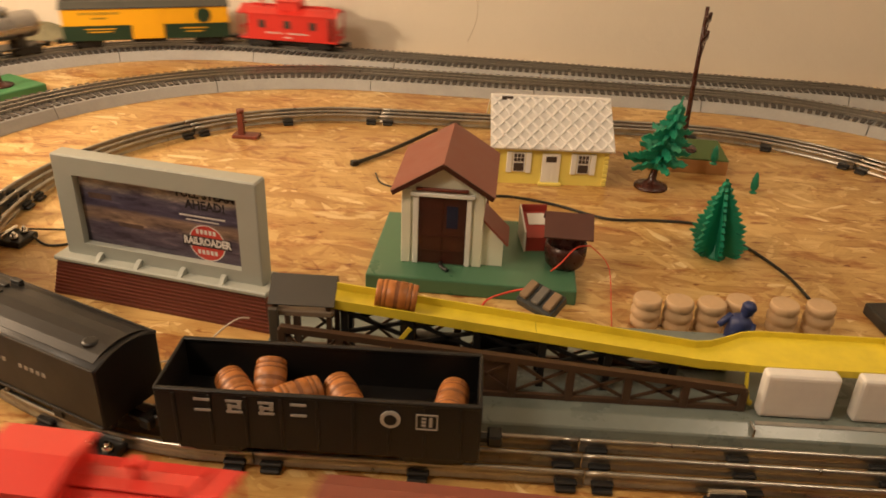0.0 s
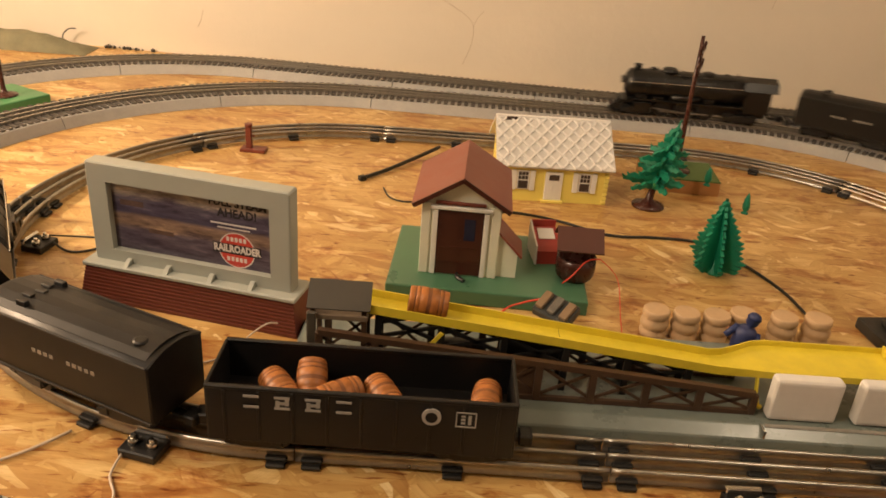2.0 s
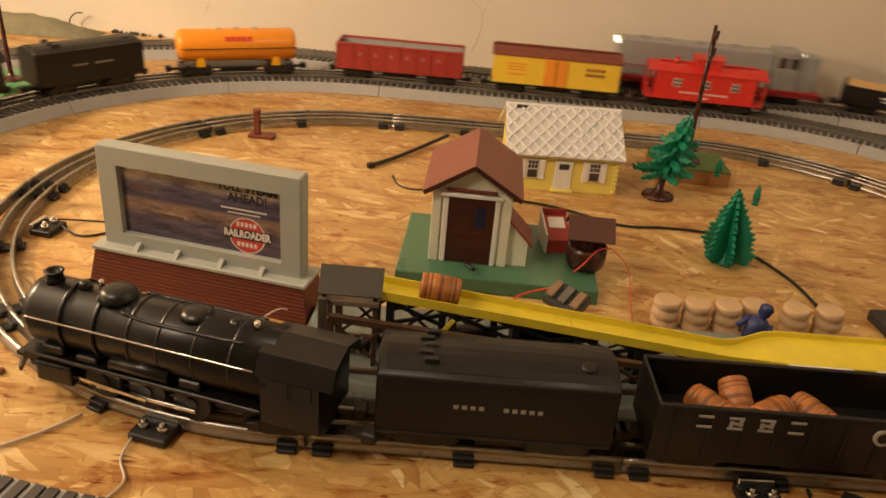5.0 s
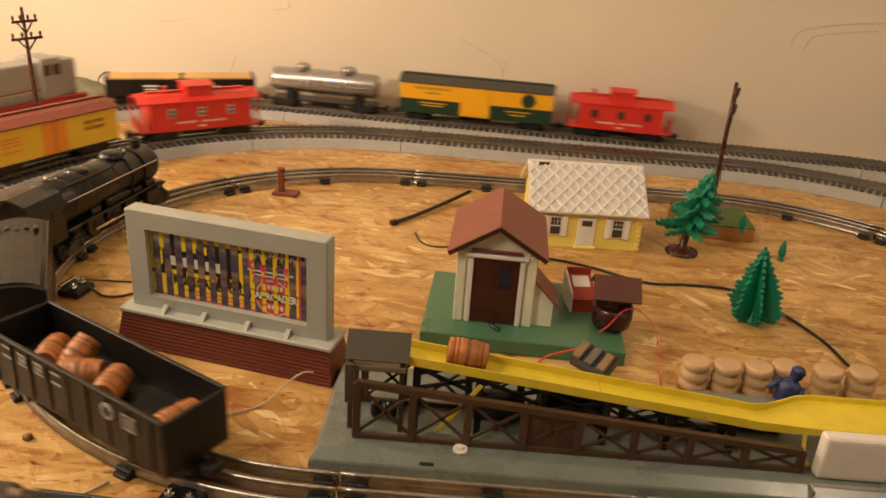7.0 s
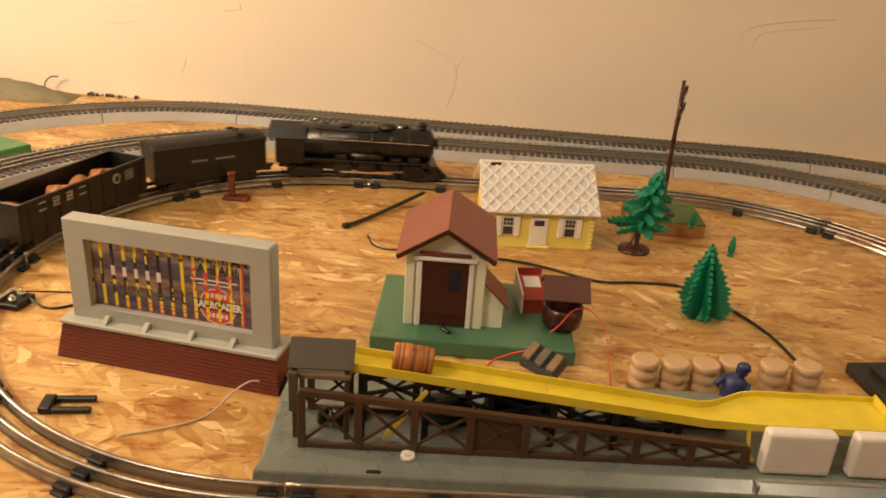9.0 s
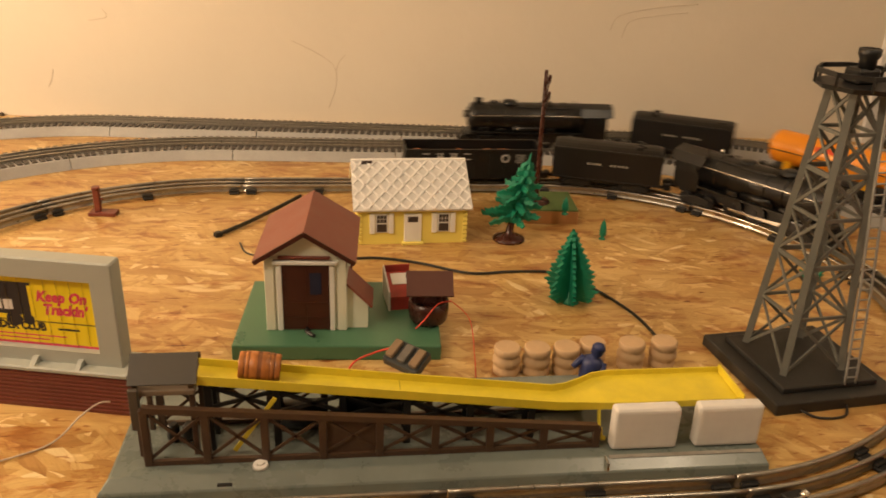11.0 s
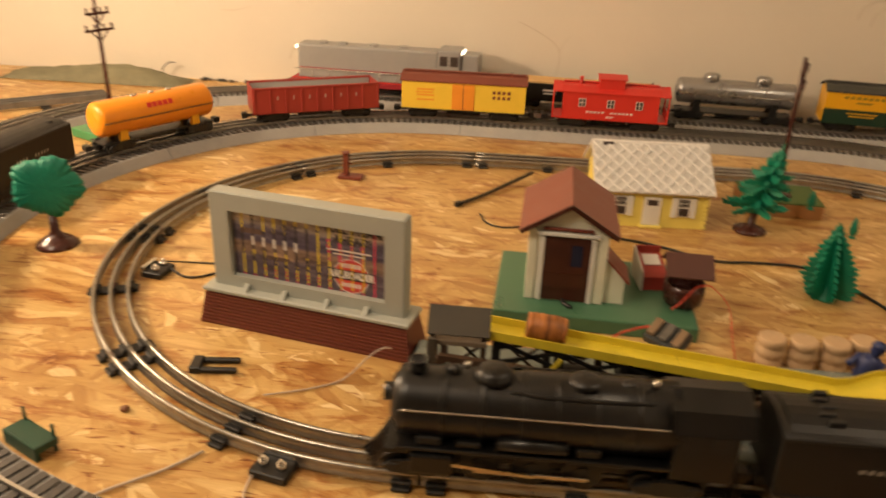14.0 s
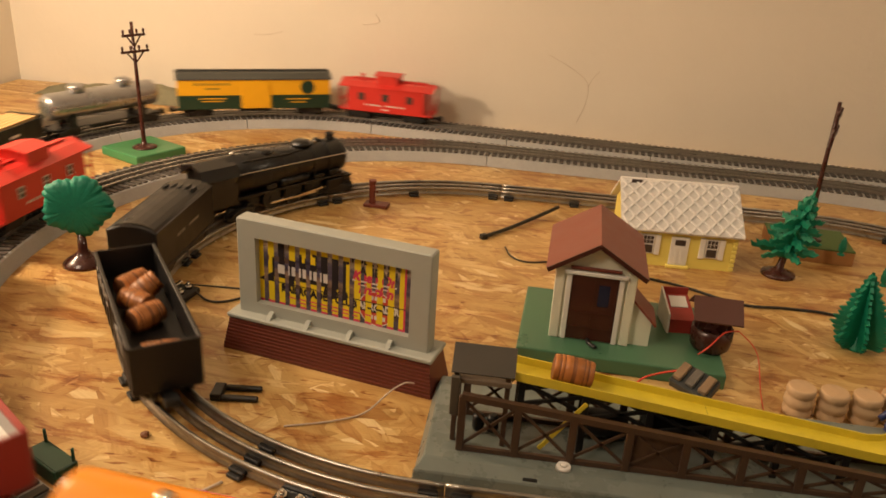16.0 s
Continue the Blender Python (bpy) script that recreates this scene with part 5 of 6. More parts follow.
    cyl(bm, (0.0, 0.0, 0.1971), (0.0, 0.0, 0.2010), 0.0086, 0.0080, 14)
    part("knob_cap", bm, RED_BTN, t, "red cap on the knob")
    bm = B()
    cyl(bm, (-0.068, 0.0, 0.149), (-0.068, 0.0, 0.190), 0.010, 0.007, 14)
    cyl(bm, (-0.068, 0.0, 0.190), (-0.068, 0.0, 0.199), 0.0075, 0.0090, 14)
    part("knob", bm, CASE_BLK, t)
    bm = B()
    rbox(bm, 1.24, 1.44, 1.15, 1.40, 0.0, 0.045, 0.004, seg=1)
    solo("storage_box", bm, plain("grey_brown_box", (0.20, 0.16, 0.12), 0.7, var=0.1), pose(0, 0, 0), "low grey-brown storage box on the table's end", "box")


def contact(m, label):
    """A pressure contact clipped to the track."""
    t = thing("track_contact", m, label, "track contact", "track contacts")
    bm = B()
    rbox(bm, -0.015, 0.015, -0.012, 0.012, 0, 0.007, 0.001, seg=1)
    part("body", bm, BLACK_PL, t)
    for x in (-0.0075, 0.0075):
        bm = B()
        cyl(bm, (x, -0.002, 0.007), (x, -0.002, 0.0115), 0.0042, 0.0038, 8)
        cyl(bm, (x, -0.002, 0.0115), (x, -0.002, 0.0145), 0.0022, 0.0018, 8)
        part("terminal", bm, STEEL, t, "bright terminal nut")
    bm = B()
    rbox(bm, -0.013, 0.013, 0.008, 0.0125, 0.007, 0.012, 0.0008, seg=1)
    part("plate", bm, STEEL, t)


RELAY_TAN = plain("relay_tan", (0.24, 0.16, 0.09), 0.5, var=0.2)


def wiring():
    contact(pose(-0.2260, 0.4290, 0, 0, 0, -14), "black and bright metal track contact by the curve")
    contact(pose(0.2030, 0.4080, 0, 0, 0, 2), "black and bright metal track contact by the straight")
    contact(pose(-0.4430, 0.7280, 0, 0, 0, 80), "black and bright metal track contact inside the curve")
    t = thing("relay_unit", pose(0.0920, 0.6360, 0.0165, 24, 6, -38), "small dark relay with tan terminals leaning on the base", "relay")
    bm = B()
    rbox(bm, -0.019, 0.019, -0.013, 0.013, 0, 0.010, 0.001, seg=1)
    part("body", bm, plain("relay_dark", (0.045, 0.05, 0.05), 0.4), t)
    for x in (-0.013, 0.0, 0.013):
        bm = B()
        rbox(bm, x - 0.004, x + 0.004, -0.010, 0.010, 0.010, 0.015, 0.0008, seg=1)
        part("terminal_strip", bm, RELAY_TAN if x else TIN_DULL, t)
    t = thing("push_button", pose(0.2590, 0.3810, 0, 0, 0, -24), "black push-button controller with square red button", "switch")
    bm = B()
    rbox(bm, -0.0112, 0.0112, -0.0245, 0.0245, 0, 0.0170, 0.0016)
    part("body", bm, BLACK_PL, t)
    bm = B()
    rbox(bm, -0.0052, 0.0052, -0.003, 0.0075, 0.0170, 0.0200, 0.0008, seg=1)
    part("button", bm, RED_BTN, t, "red square button")
    for x in (-0.006, 0.006):
        bm = B()
        cyl(bm, (x, -0.021, 0.017), (x, -0.021, 0.0205), 0.0030, n=8)
        part("terminal", bm, STEEL, t)
    t = thing("lockon_terminal", pose(0.3720, 0.4290, 0, 0, 0, 12), "spring-clip wire terminal on the track joint", "terminal")
    bm = B()
    rbox(bm, -0.009, 0.009, -0.010, 0.014, 0.001, 0.012, 0.001, seg=1)
    part("body", bm, BLACK_PL, t)
    for y in (-0.006, 0.004):
        bm = B()
        cyl(bm, (0.002, y, 0.012), (0.006, y, 0.0185), 0.0035, 0.0028, 8)
        part("spring_clip", bm, STEEL, t)
    wires = [
        ("black_wire", WIRE_BLK, 0.0017, [(0.045, 0.905, 0.002), (0.075, 0.906, 0.002), (0.124, 0.890, 0.002), (0.182, 0.857, 0.0025), (0.235, 0.860, 0.002), (0.285, 0.857, 0.002), (0.305, 0.835, 0.002), (0.329, 0.802, 0.002), (0.352, 0.745, 0.002), (0.359, 0.696, 0.002)], "thick black wire lying across the board"),
        ("black_rod", WIRE_BLK, 0.0028, [(-0.129, 0.988, 0.003), (-0.100, 1.022, 0.004), (-0.065, 1.070, 0.006), (-0.03, 1.11, 0.012)], "black plastic rod lying on the board"),
        ("black_wire", WIRE_BLK, 0.0011, [(-0.100, 0.960, 0.0015), (-0.090, 0.930, 0.0015), (-0.070, 0.918, 0.0015), (-0.045, 0.925, 0.0015)], "thin black wire end"),
        ("black_wire", WIRE_BLK, 0.0013, [(-0.434, 0.735, 0.006), (-0.412, 0.722, 0.0015), (-0.390, 0.727, 0.0015), (-0.360, 0.760, 0.0015), (-0.330, 0.790, 0.0015)], "thin black wire from the contact"),
        ("black_wire", WIRE_BLK, 0.0010, [(-0.440, 0.742, 0.008), (-0.415, 0.757, 0.0015), (-0.380, 0.760, 0.0015), (-0.345, 0.775, 0.0015)], "thin black wire from the contact"),
        ("red_wire", WIRE_RED, 0.0013, [(0.371, 0.424, 0.015), (0.362, 0.404, 0.003), (0.340, 0.397, 0.0018), (0.310, 0.405, 0.0018), (0.285, 0.409, 0.004), (0.268, 0.401, 0.016)], "red wire to the push button"),
        ("red_wire", WIRE_RED, 0.0013, [(0.200, 0.398, 0.006), (0.204, 0.384, 0.0018), (0.222, 0.367, 0.0018), (0.240, 0.362, 0.010), (0.247, 0.362, 0.018)], "red wire to the push button"),
        ("red_wire", WIRE_RED, 0.0010, [(0.080, 0.640, 0.030), (0.060, 0.640, 0.024), (0.040, 0.628, 0.020), (0.030, 0.610, 0.004)], "thin red wire from the relay"),
        ("red_wire", WIRE_RED, 0.0008, [(0.104, 0.692, 0.020), (0.112, 0.690, 0.030), (0.126, 0.697, 0.044), (0.140, 0.700, 0.046)], "red wire looped round the well"),
        ("red_wire", WIRE_RED, 0.0005, [(0.140, 0.700, 0.046), (0.158, 0.690, 0.030), (0.160, 0.660, 0.004), (0.155, 0.620, 0.002)], "thin red wire end"),
        ("white_wire", WIRE_WHT, 0.0008, [(-0.162, 0.583, 0.018), (-0.170, 0.578, 0.020), (-0.182, 0.570, 0.014), (-0.200, 0.552, 0.002), (-0.225, 0.535, 0.0015), (-0.262, 0.520, 0.0015)], "pale wire from the billboard"),
        ("white_wire", WIRE_WHT, 0.0010, [(-0.240, 0.420, 0.003), (-0.240, 0.400, 0.0018), (-0.230, 0.380, 0.0018), (-0.236, 0.362, 0.0018)], "pale wire from the contact"),
        ("white_wire", WIRE_WHT, 0.0012, [(-0.285, 0.443, 0.0018), (-0.305, 0.420, 0.0018), (-0.335, 0.395, 0.0018), (-0.350, 0.380, 0.0018)], "pale flat wire on the board"),
        ("black_wire", WIRE_BLK, 0.0013, [(0.214, 0.402, 0.006), (0.228, 0.397, 0.0018), (0.240, 0.406, 0.0018), (0.242, 0.420, 0.004)], "short black wire from the contact"),
        ("black_wire", WIRE_BLK, 0.0012, [(0.440, 0.556, 0.004), (0.455, 0.545, 0.0015), (0.480, 0.546, 0.0015), (0.490, 0.560, 0.004)], "black wire looped under the tower base"),
    ]
    for nm, mt, r, pts, lab in wires:
        bm = B()
        tube(bm, pts, r)
        solo(nm, bm, mt, pose(0, 0, 0), lab, "wire", "loose wires")
    bm = B()
    for x in (-0.129,):
        rbox(bm, -0.005, 0.005, -0.004, 0.004, 0, 0.007, 0.001, seg=1)
    solo("rod_foot", bm, BLACK_PL, pose(-0.131, 0.985, 0, 0, 0, 40), "small black plastic foot", "clip")
    barrel(pose(-0.030, 0.5255, trough_z(-0.03) + 0.0112, 0, 0, 0) @ pose(0, 0, 0, 0, 97, 0), "dark stained toy barrel lying in the yellow trough")


# ---- rolling stock: x is forward, z is measured from the rail top ----
def wheel_mesh(r, name="wheelset"):
    bm = B()
    for sy in (-1, 1):
        cyl(bm, (0, sy * 0.0145, r), (0, sy * 0.0185, r), r, r * 0.97, 14)
        cyl(bm, (0, sy * 0.0135, r), (0, sy * 0.0146, r), r * 1.13, r * 1.13, 14)
    cyl(bm, (0, -0.018, r), (0, 0.018, r), 0.0016, n=6)
    return mesh_of(name, bm, BLACK_PL)


WHEEL = wheel_mesh(0.0085)


def truck(parent, x):
    bm = B()
    for sy in (-1, 1):
        y = sy * 0.0212
        extrude(bm, [(-0.0235, 0.0085), (-0.019, 0.0125), (-0.006, 0.0145), (0.006, 0.0145), (0.019, 0.0125), (0.0235, 0.0085), (0.017, 0.0055), (0.008, 0.0032), (-0.008, 0.0032), (-0.017, 0.0055)], "y", y - 0.0016, y + 0.0016)
        for xx in (-0.0165, 0.0165):
            rbox(bm, xx - 0.004, xx + 0.004, y - 0.0026, y + 0.0026, 0.0050, 0.0120, 0.0006, seg=1)
    rbox(bm, -0.006, 0.006, -0.021, 0.021, 0.009, 0.0150, 0.0008, seg=1)
    t = part("truck", bm, BLACK_PL, parent, "black sprung truck frame", at=pose(x, 0, 0))
    for xx in (-0.0165, 0.0165):
        o = new("wheelset", WHEEL)
        o.parent, o.matrix_basis = t, pose(xx, 0, 0)
    return t


def coupler(parent, x, sgn):
    bm = B()
    rbox(bm, min(x, x + sgn * 0.018), max(x, x + sgn * 0.018), -0.0035, 0.0035, 0.0075, 0.0115, 0.0006, seg=1)
    rbox(bm, x + sgn * 0.018 - 0.005, x + sgn * 0.018 + 0.005, -0.0065, 0.0065, 0.0060, 0.0150, 0.0012, seg=1)
    part("coupler", bm, BLACK_PL, parent)


def undercarriage(t, hl, trucks=True, inset=0.035, clearance=0.016):
    bm = B()
    rbox(bm, -hl + 0.004, hl - 0.004, -0.021, 0.021, 0.0135, clearance, 0.0005, seg=1)
    rbox(bm, -0.030, 0.030, -0.012, 0.012, 0.006, 0.0140, 0.001, seg=1)
    part("underframe", bm, BLACK_PL, t)
    for s in (1, -1):
        coupler(t, s * (hl - 0.006), s)
    return [(truck(t, hl - inset), hl - inset), (truck(t, -hl + inset), -hl + inset)]


def side_bars(bm, hl, y, rows):
    """Rows of small printed bars on both sides: (x, z, width, height)."""
    for x, z, w, h in rows:
        for s in (-1, 1):
            box(bm, s * x - w / 2, s * x + w / 2, s * y - 0.0003, s * y + 0.0003, z - h / 2, z + h / 2)


def steam_engine(label, bright):
    t = thing("steam_engine", pose(0, 0, 0), label, "locomotive")
    hl = 0.123
    bm = B()
    zc = 0.0490
    lathe(bm, [(0.0195, -0.080), (0.0252, -0.078), (0.0248, 0.020), (0.0238, 0.024), (0.0236, 0.098), (0.0226, 0.104), (0.0170, 0.1065), (0.0155, 0.1085), (0.004, 0.110)], (0, 0, zc), "x", 28)
    part("boiler", bm, CAST, t, "black cast boiler")
    for x in (-0.052, -0.026, 0.000, 0.022, 0.048, 0.074):
        bm = B()
        lathe(bm, [(0.0242, x - 0.0014), (0.0254, x - 0.0010), (0.0254, x + 0.0010), (0.0242, x + 0.0014)], (0, 0, zc), "x", 28)
        part("boiler_band", bm, CAST, t)
    bm = B()
    lathe(bm, [(0.0070, 0.0), (0.0058, 0.003), (0.0056, 0.007), (0.0068, 0.0085), (0.0048, 0.0088), (0.0035, 0.005)], (0.092, 0, zc + 0.0224), n=14)
    part("smokestack", bm, CAST, t)
    for x, r, h in ((0.042, 0.0125, 0.0072), (-0.018, 0.0110, 0.0048), (0.068, 0.0045, 0.0058), (-0.046, 0.0050, 0.0040)):
        bm = B()
        lathe(bm, [(r * 1.15, 0.0), (r, 0.002), (r * 0.96, h * 0.6), (r * 0.7, h * 0.9), (r * 0.2, h)], (x, 0, zc + 0.0226), n=16)
        part("dome", bm, CAST, t)
    bm = B()
    cyl(bm, (-0.062, 0.003, zc + 0.0240), (-0.062, 0.003, zc + 0.0300), 0.0028, 0.002, 8)
    part("whistle", bm, STEEL, t)
    bm = B()
    cyl(bm, (0.060, -0.006, zc + 0.0225), (0.060, -0.006, zc + 0.0275), 0.0026, 0.0016, 8)
    part("valve", bm, STEEL, t)
    for sy in (-1, 1):
        bm = B()
        tube(bm, [(-0.060, sy * 0.0150, zc + 0.0200), (-0.030, sy * 0.0160, zc + 0.0195), (0.010, sy * 0.0160, zc + 0.0192), (0.030, sy * 0.0140, zc + 0.0205)], 0.0014, 6)
        part("sand_pipe", bm, CAST, t)
        bm = B()
        cyl(bm, (-0.008, sy * 0.0220, 0.0345), (0.036, sy * 0.0220, 0.0345), 0.0050, n=12)
        part("air_tank", bm, CAST, t)
    bm = B()
    prof = [(-0.0250, 0.020), (0.0250, 0.020), (0.0250, 0.057), (0.0185, 0.0680), (0.0, 0.0730), (-0.0185, 0.0680), (-0.0250, 0.057)]
    extrude(bm, prof, "x", -0.114, -0.074)
    extrude(bm, [(-0.0262, 0.0560), (-0.0192, 0.0690), (0.0, 0.0745), (0.0192, 0.0690), (0.0262, 0.0560), (0.0252, 0.0555), (0.0, 0.0725), (-0.0252, 0.0555)], "x", -0.1230, -0.0710)
    part("cab", bm, CAST, t)
    for s in (-1, 1):
        for x in (-0.103, -0.087):
            bm = B()
            box(bm, x - 0.0060, x + 0.0060, s * 0.0250 - 0.0006, s * 0.0250 + 0.0006, 0.044, 0.0550)
            part("cab_window", bm, BLACK_PL, t)
        bm = B()
        tube(bm, [(-0.070, s * 0.0254, zc + 0.0085), (0.00, s * 0.0252, zc + 0.0080), (0.060, s * 0.0244, zc + 0.0072), (0.101, s * 0.0236, zc + 0.0062)], 0.0008, 6)
        part("handrail", bm, STEEL, t, "bright wire handrail")
        bm = B()
        rbox(bm, -0.074, 0.104, s * 0.0200 - 0.006, s * 0.0200 + 0.006, 0.0255, 0.0285, 0.0006, seg=1)
        for k in range(5):
            rbox(bm, -0.030 + k * 0.026, -0.014 + k * 0.026, s * 0.0190 - 0.0045, s * 0.0190 + 0.0045, 0.0285, 0.0355 - 0.002 * (k % 2), 0.001, seg=1)
        part("running_board", bm, CAST, t)
        for x in (-0.020, 0.014, 0.048):
            bm = B()
            cyl(bm, (x, s * 0.0145, 0.0142), (x, s * 0.0190, 0.0142), 0.0142, 0.0136, 18)
            cyl(bm, (x, s * 0.0190, 0.0142), (x, s * 0.0200, 0.0142), 0.0045, n=10)
            part("driving_wheel", bm, BLACK_PL, t)
        bm = B()
        rbox(bm, -0.024, 0.052, s * 0.0212 - 0.0009, s * 0.0212 + 0.0009, 0.0085, 0.0115, 0.0004, seg=1)
        part("side_rod", bm, bright, t, "bright side rod")
        bm = B()
        beam(bm, (0.012, s * 0.0232, 0.0105), (0.074, s * 0.0232, 0.0155), 0.0014, 0.0024)
        part("main_rod", bm, bright, t, "bright main rod")
        bm = B()
        rbox(bm, 0.066, 0.094, s * 0.0225 - 0.0060, s * 0.0225 + 0.0060, 0.0090, 0.0240, 0.002, seg=2)
        part("cylinder", bm, CAST, t)
    bm = B()
    rbox(bm, -0.112, 0.096, -0.0125, 0.0125, 0.010, 0.030, 0.001, seg=1)
    part("frame", bm, BLACK_PL, t)
    bm = B()
    extrude(bm, [(-0.024, 0.0245), (0.024, 0.0245), (0.024, 0.0215), (-0.024, 0.0215)], "x", 0.094, 0.112)
    pilot = part("pilot", bm, CAST, t, "black slatted pilot")
    for k in range(9):
        y = -0.020 + k * 0.005
        bm = B()
        beam(bm, (0.110, y, 0.0215), (0.129 - abs(y) * 0.45, y * 0.8, 0.0035), 0.0016, 0.0030)
        part("slat", bm, CAST, pilot)
    bm = B()
    beam(bm, (0.118, -0.018, 0.004), (0.127, 0, 0.004), 0.002, 0.003)
    beam(bm, (0.118, 0.018, 0.004), (0.127, 0, 0.004), 0.002, 0.003)
    part("toe_bar", bm, CAST, pilot)
    bm = B()
    cyl(bm, (0.106, 0, 0.0530), (0.1145, 0, 0.0530), 0.0058, 0.0064, 14)
    lamp = part("headlight", bm, CAST, t)
    bm = B()
    cyl(bm, (0.1143, 0, 0.0530), (0.1150, 0, 0.0530), 0.0048, n=14)
    part("lens", bm, plain("headlight_lens", (0.16, 0.15, 0.13), 0.1), lamp)
    coupler(t, -0.122, -1)
    a, b = truck(t, 0.0860), truck(t, -0.0760)
    a.matrix_basis = pose(0.0890, 0, 0)
    return t, [(a, 0.0890), (b, -0.0760)], hl, (0.050, -0.034)


def tender(label, ln, top, smooth_top):
    t = thing("tender", pose(0, 0, 0), label, "tender")
    hl = ln / 2
    bm = B()
    w = 0.0275
    prof = [(-w, 0.0155), (w, 0.0155), (w, top - 0.0072), (w * 0.96, top - 0.0058), (w * 0.72, top - 0.0030), (w * 0.36, top - 0.0008), (0, top), (-w * 0.36, top - 0.0008), (-w * 0.72, top - 0.0030), (-w * 0.96, top - 0.0058), (-w, top - 0.0072)]
    extrude(bm, prof, "x", -hl, hl)
    bmesh.ops.bevel(bm, geom=[e for e in bm.edges if abs(e.verts[0].co.x - e.verts[1].co.x) < 1e-6], offset=0.0012, segments=1, affect="EDGES")
    for fa in bm.faces:
        fa.smooth = abs(fa.normal.x) < 0.5 and fa.normal.z > 0.25
    part("shell", bm, CAR_BLACK, t, "smooth satin black tender shell")
    bm = B()
    for s in (-1, 1):
        rbox(bm, -hl + 0.001, hl - 0.001, s * w - 0.0011, s * w + 0.0011, 0.0155, 0.0180, 0.0005, seg=1)
    part("sill", bm, CAR_BLACK, t)
    for s in (-1, 1):
        bm = B()
        rbox(bm, -hl + 0.0008, hl - 0.0008, s * w * 0.985 - 0.0010, s * w * 0.985 + 0.0010, top - 0.0082, top - 0.0058, 0.0005, seg=1)
        part("edge_bead", bm, BLACK_PL, t)
    bm = B()
    d = [(q[0] * 0.86, q[1] + 0.0019) for q in prof[3:10]]
    extrude(bm, [(0.86 * w, top - 0.012)] + d + [(-0.86 * w, top - 0.012)], "x", -hl + 0.005, hl - 0.006)
    part("deck", bm, CAR_BLACK, t, "raised satin black deck")
    bm = B()
    for k in range(5):
        rbox(bm, hl * 0.50 + (k % 2) * 0.004, hl * 0.50 + 0.010 + (k % 2) * 0.004, -0.018 + k * 0.0085 - 0.0022, -0.018 + k * 0.0085 + 0.0022, top - 0.005, top + 0.0030, 0.0006, seg=1)
    part("hatch", bm, BLACK_PL, t)
    bm = B()
    lathe(bm, [(0.006, 0), (0.006, 0.002), (0.004, 0.003)], (-hl * 0.75, 0.010, top - 0.0012), n=12)
    part("filler_cap", bm, CAR_BLACK, t)
    bm = B()
    side_bars(bm, hl, w, [(-0.030 + k * 0.0058, 0.042, 0.0034, 0.0032) for k in range(5)] + [(0.010 + k * 0.0058, 0.042, 0.0034, 0.0032) for k in range(4)])
    part("side_print", bm, plain("faded_print", (0.30, 0.28, 0.24), 0.6), t, "faded pale side lettering")
    return t, undercarriage(t, hl, inset=0.036), hl


def barrel_gondola():
    t = thing("gondola_car", pose(0, 0, 0), "black toy gondola with white print carrying loose barrels", "gondola")
    hl, w, zt = 0.1048, 0.0280, 0.0585
    bm = B()
    box(bm, -hl, hl, -w, w, 0.0152, 0.0270)
    part("floor", bm, CAR_BLACK, t)
    for s in (-1, 1):
        bm = B()
        rbox(bm, -hl, hl, s * w - 0.0010, s * w + 0.0010, 0.0130, zt, 0.0005, seg=1)
        rbox(bm, -hl - 0.0005, hl + 0.0005, s * w - 0.0018, s * w + 0.0018, zt - 0.0022, zt + 0.0006, 0.0006, seg=1)
        part("side", bm, CAR_BLACK, t)
        bm = B()
        rbox(bm, s * hl - 0.0012, s * hl + 0.0012, -w, w, 0.0135, zt + 0.0004, 0.0006, seg=1)
        part("end_wall", bm, CAR_BLACK, t)
        for k in range(9):
            x = -hl + 0.012 + k * (2 * hl - 0.024) / 8
            bm = B()
            rbox(bm, x - 0.0011, x + 0.0011, s * (w + 0.0012) - 0.0007, s * (w + 0.0012) + 0.0007, 0.0155, zt - 0.0025, 0.0003, seg=1)
            part("rib", bm, CAR_BLACK, t)
    bm = B()
    rows = []
    for k in range(4):
        x = 0.074 - k * 0.0208
        rows += [(x, 0.0525, 0.0105, 0.0018), (x, 0.0440, 0.0105, 0.0018)]
        if k in (1, 2):
            rows += [(x - 0.0034, 0.0490, 0.0026, 0.0052), (x + 0.0030, 0.0475, 0.0026, 0.0052), (x, 0.0482, 0.0050, 0.0022)]
    rows += [(-0.071, z, 0.0140, 0.0009) for z in (0.0508, 0.0392)] + [(-0.071 + d, 0.0450, 0.0009, 0.0112) for d in (-0.0066, 0.0066)] + [(-0.0735, 0.0450, 0.0022, 0.0076), (-0.0690, 0.0450, 0.0030, 0.0018), (-0.0690, 0.0478, 0.0030, 0.0014), (-0.0690, 0.0422, 0.0030, 0.0014)]
    side_bars(bm, hl, w + 0.0022, rows)
    part("side_print", bm, plain("worn_white_print", (0.34, 0.32, 0.29), 0.5, var=0.2, scale=300), t, "white stencilled bars")
    for s in (-1, 1):
        bm = B()
        cyl(bm, (-s * 0.0475, s * (w + 0.0010), 0.0455), (-s * 0.0475, s * (w + 0.0026), 0.0455), 0.0066, n=20)
        em = part("emblem", bm, plain("emblem_white", (0.42, 0.40, 0.37), 0.5), t, "round white emblem")
        bm = B()
        cyl(bm, (-s * 0.0475, s * (w + 0.0024), 0.0455), (-s * 0.0475, s * (w + 0.0029), 0.0455), 0.0042, n=16)
        part("emblem_field", bm, CAR_BLACK, em)
    return t, undercarriage(t, hl, inset=0.030, clearance=0.0150), hl


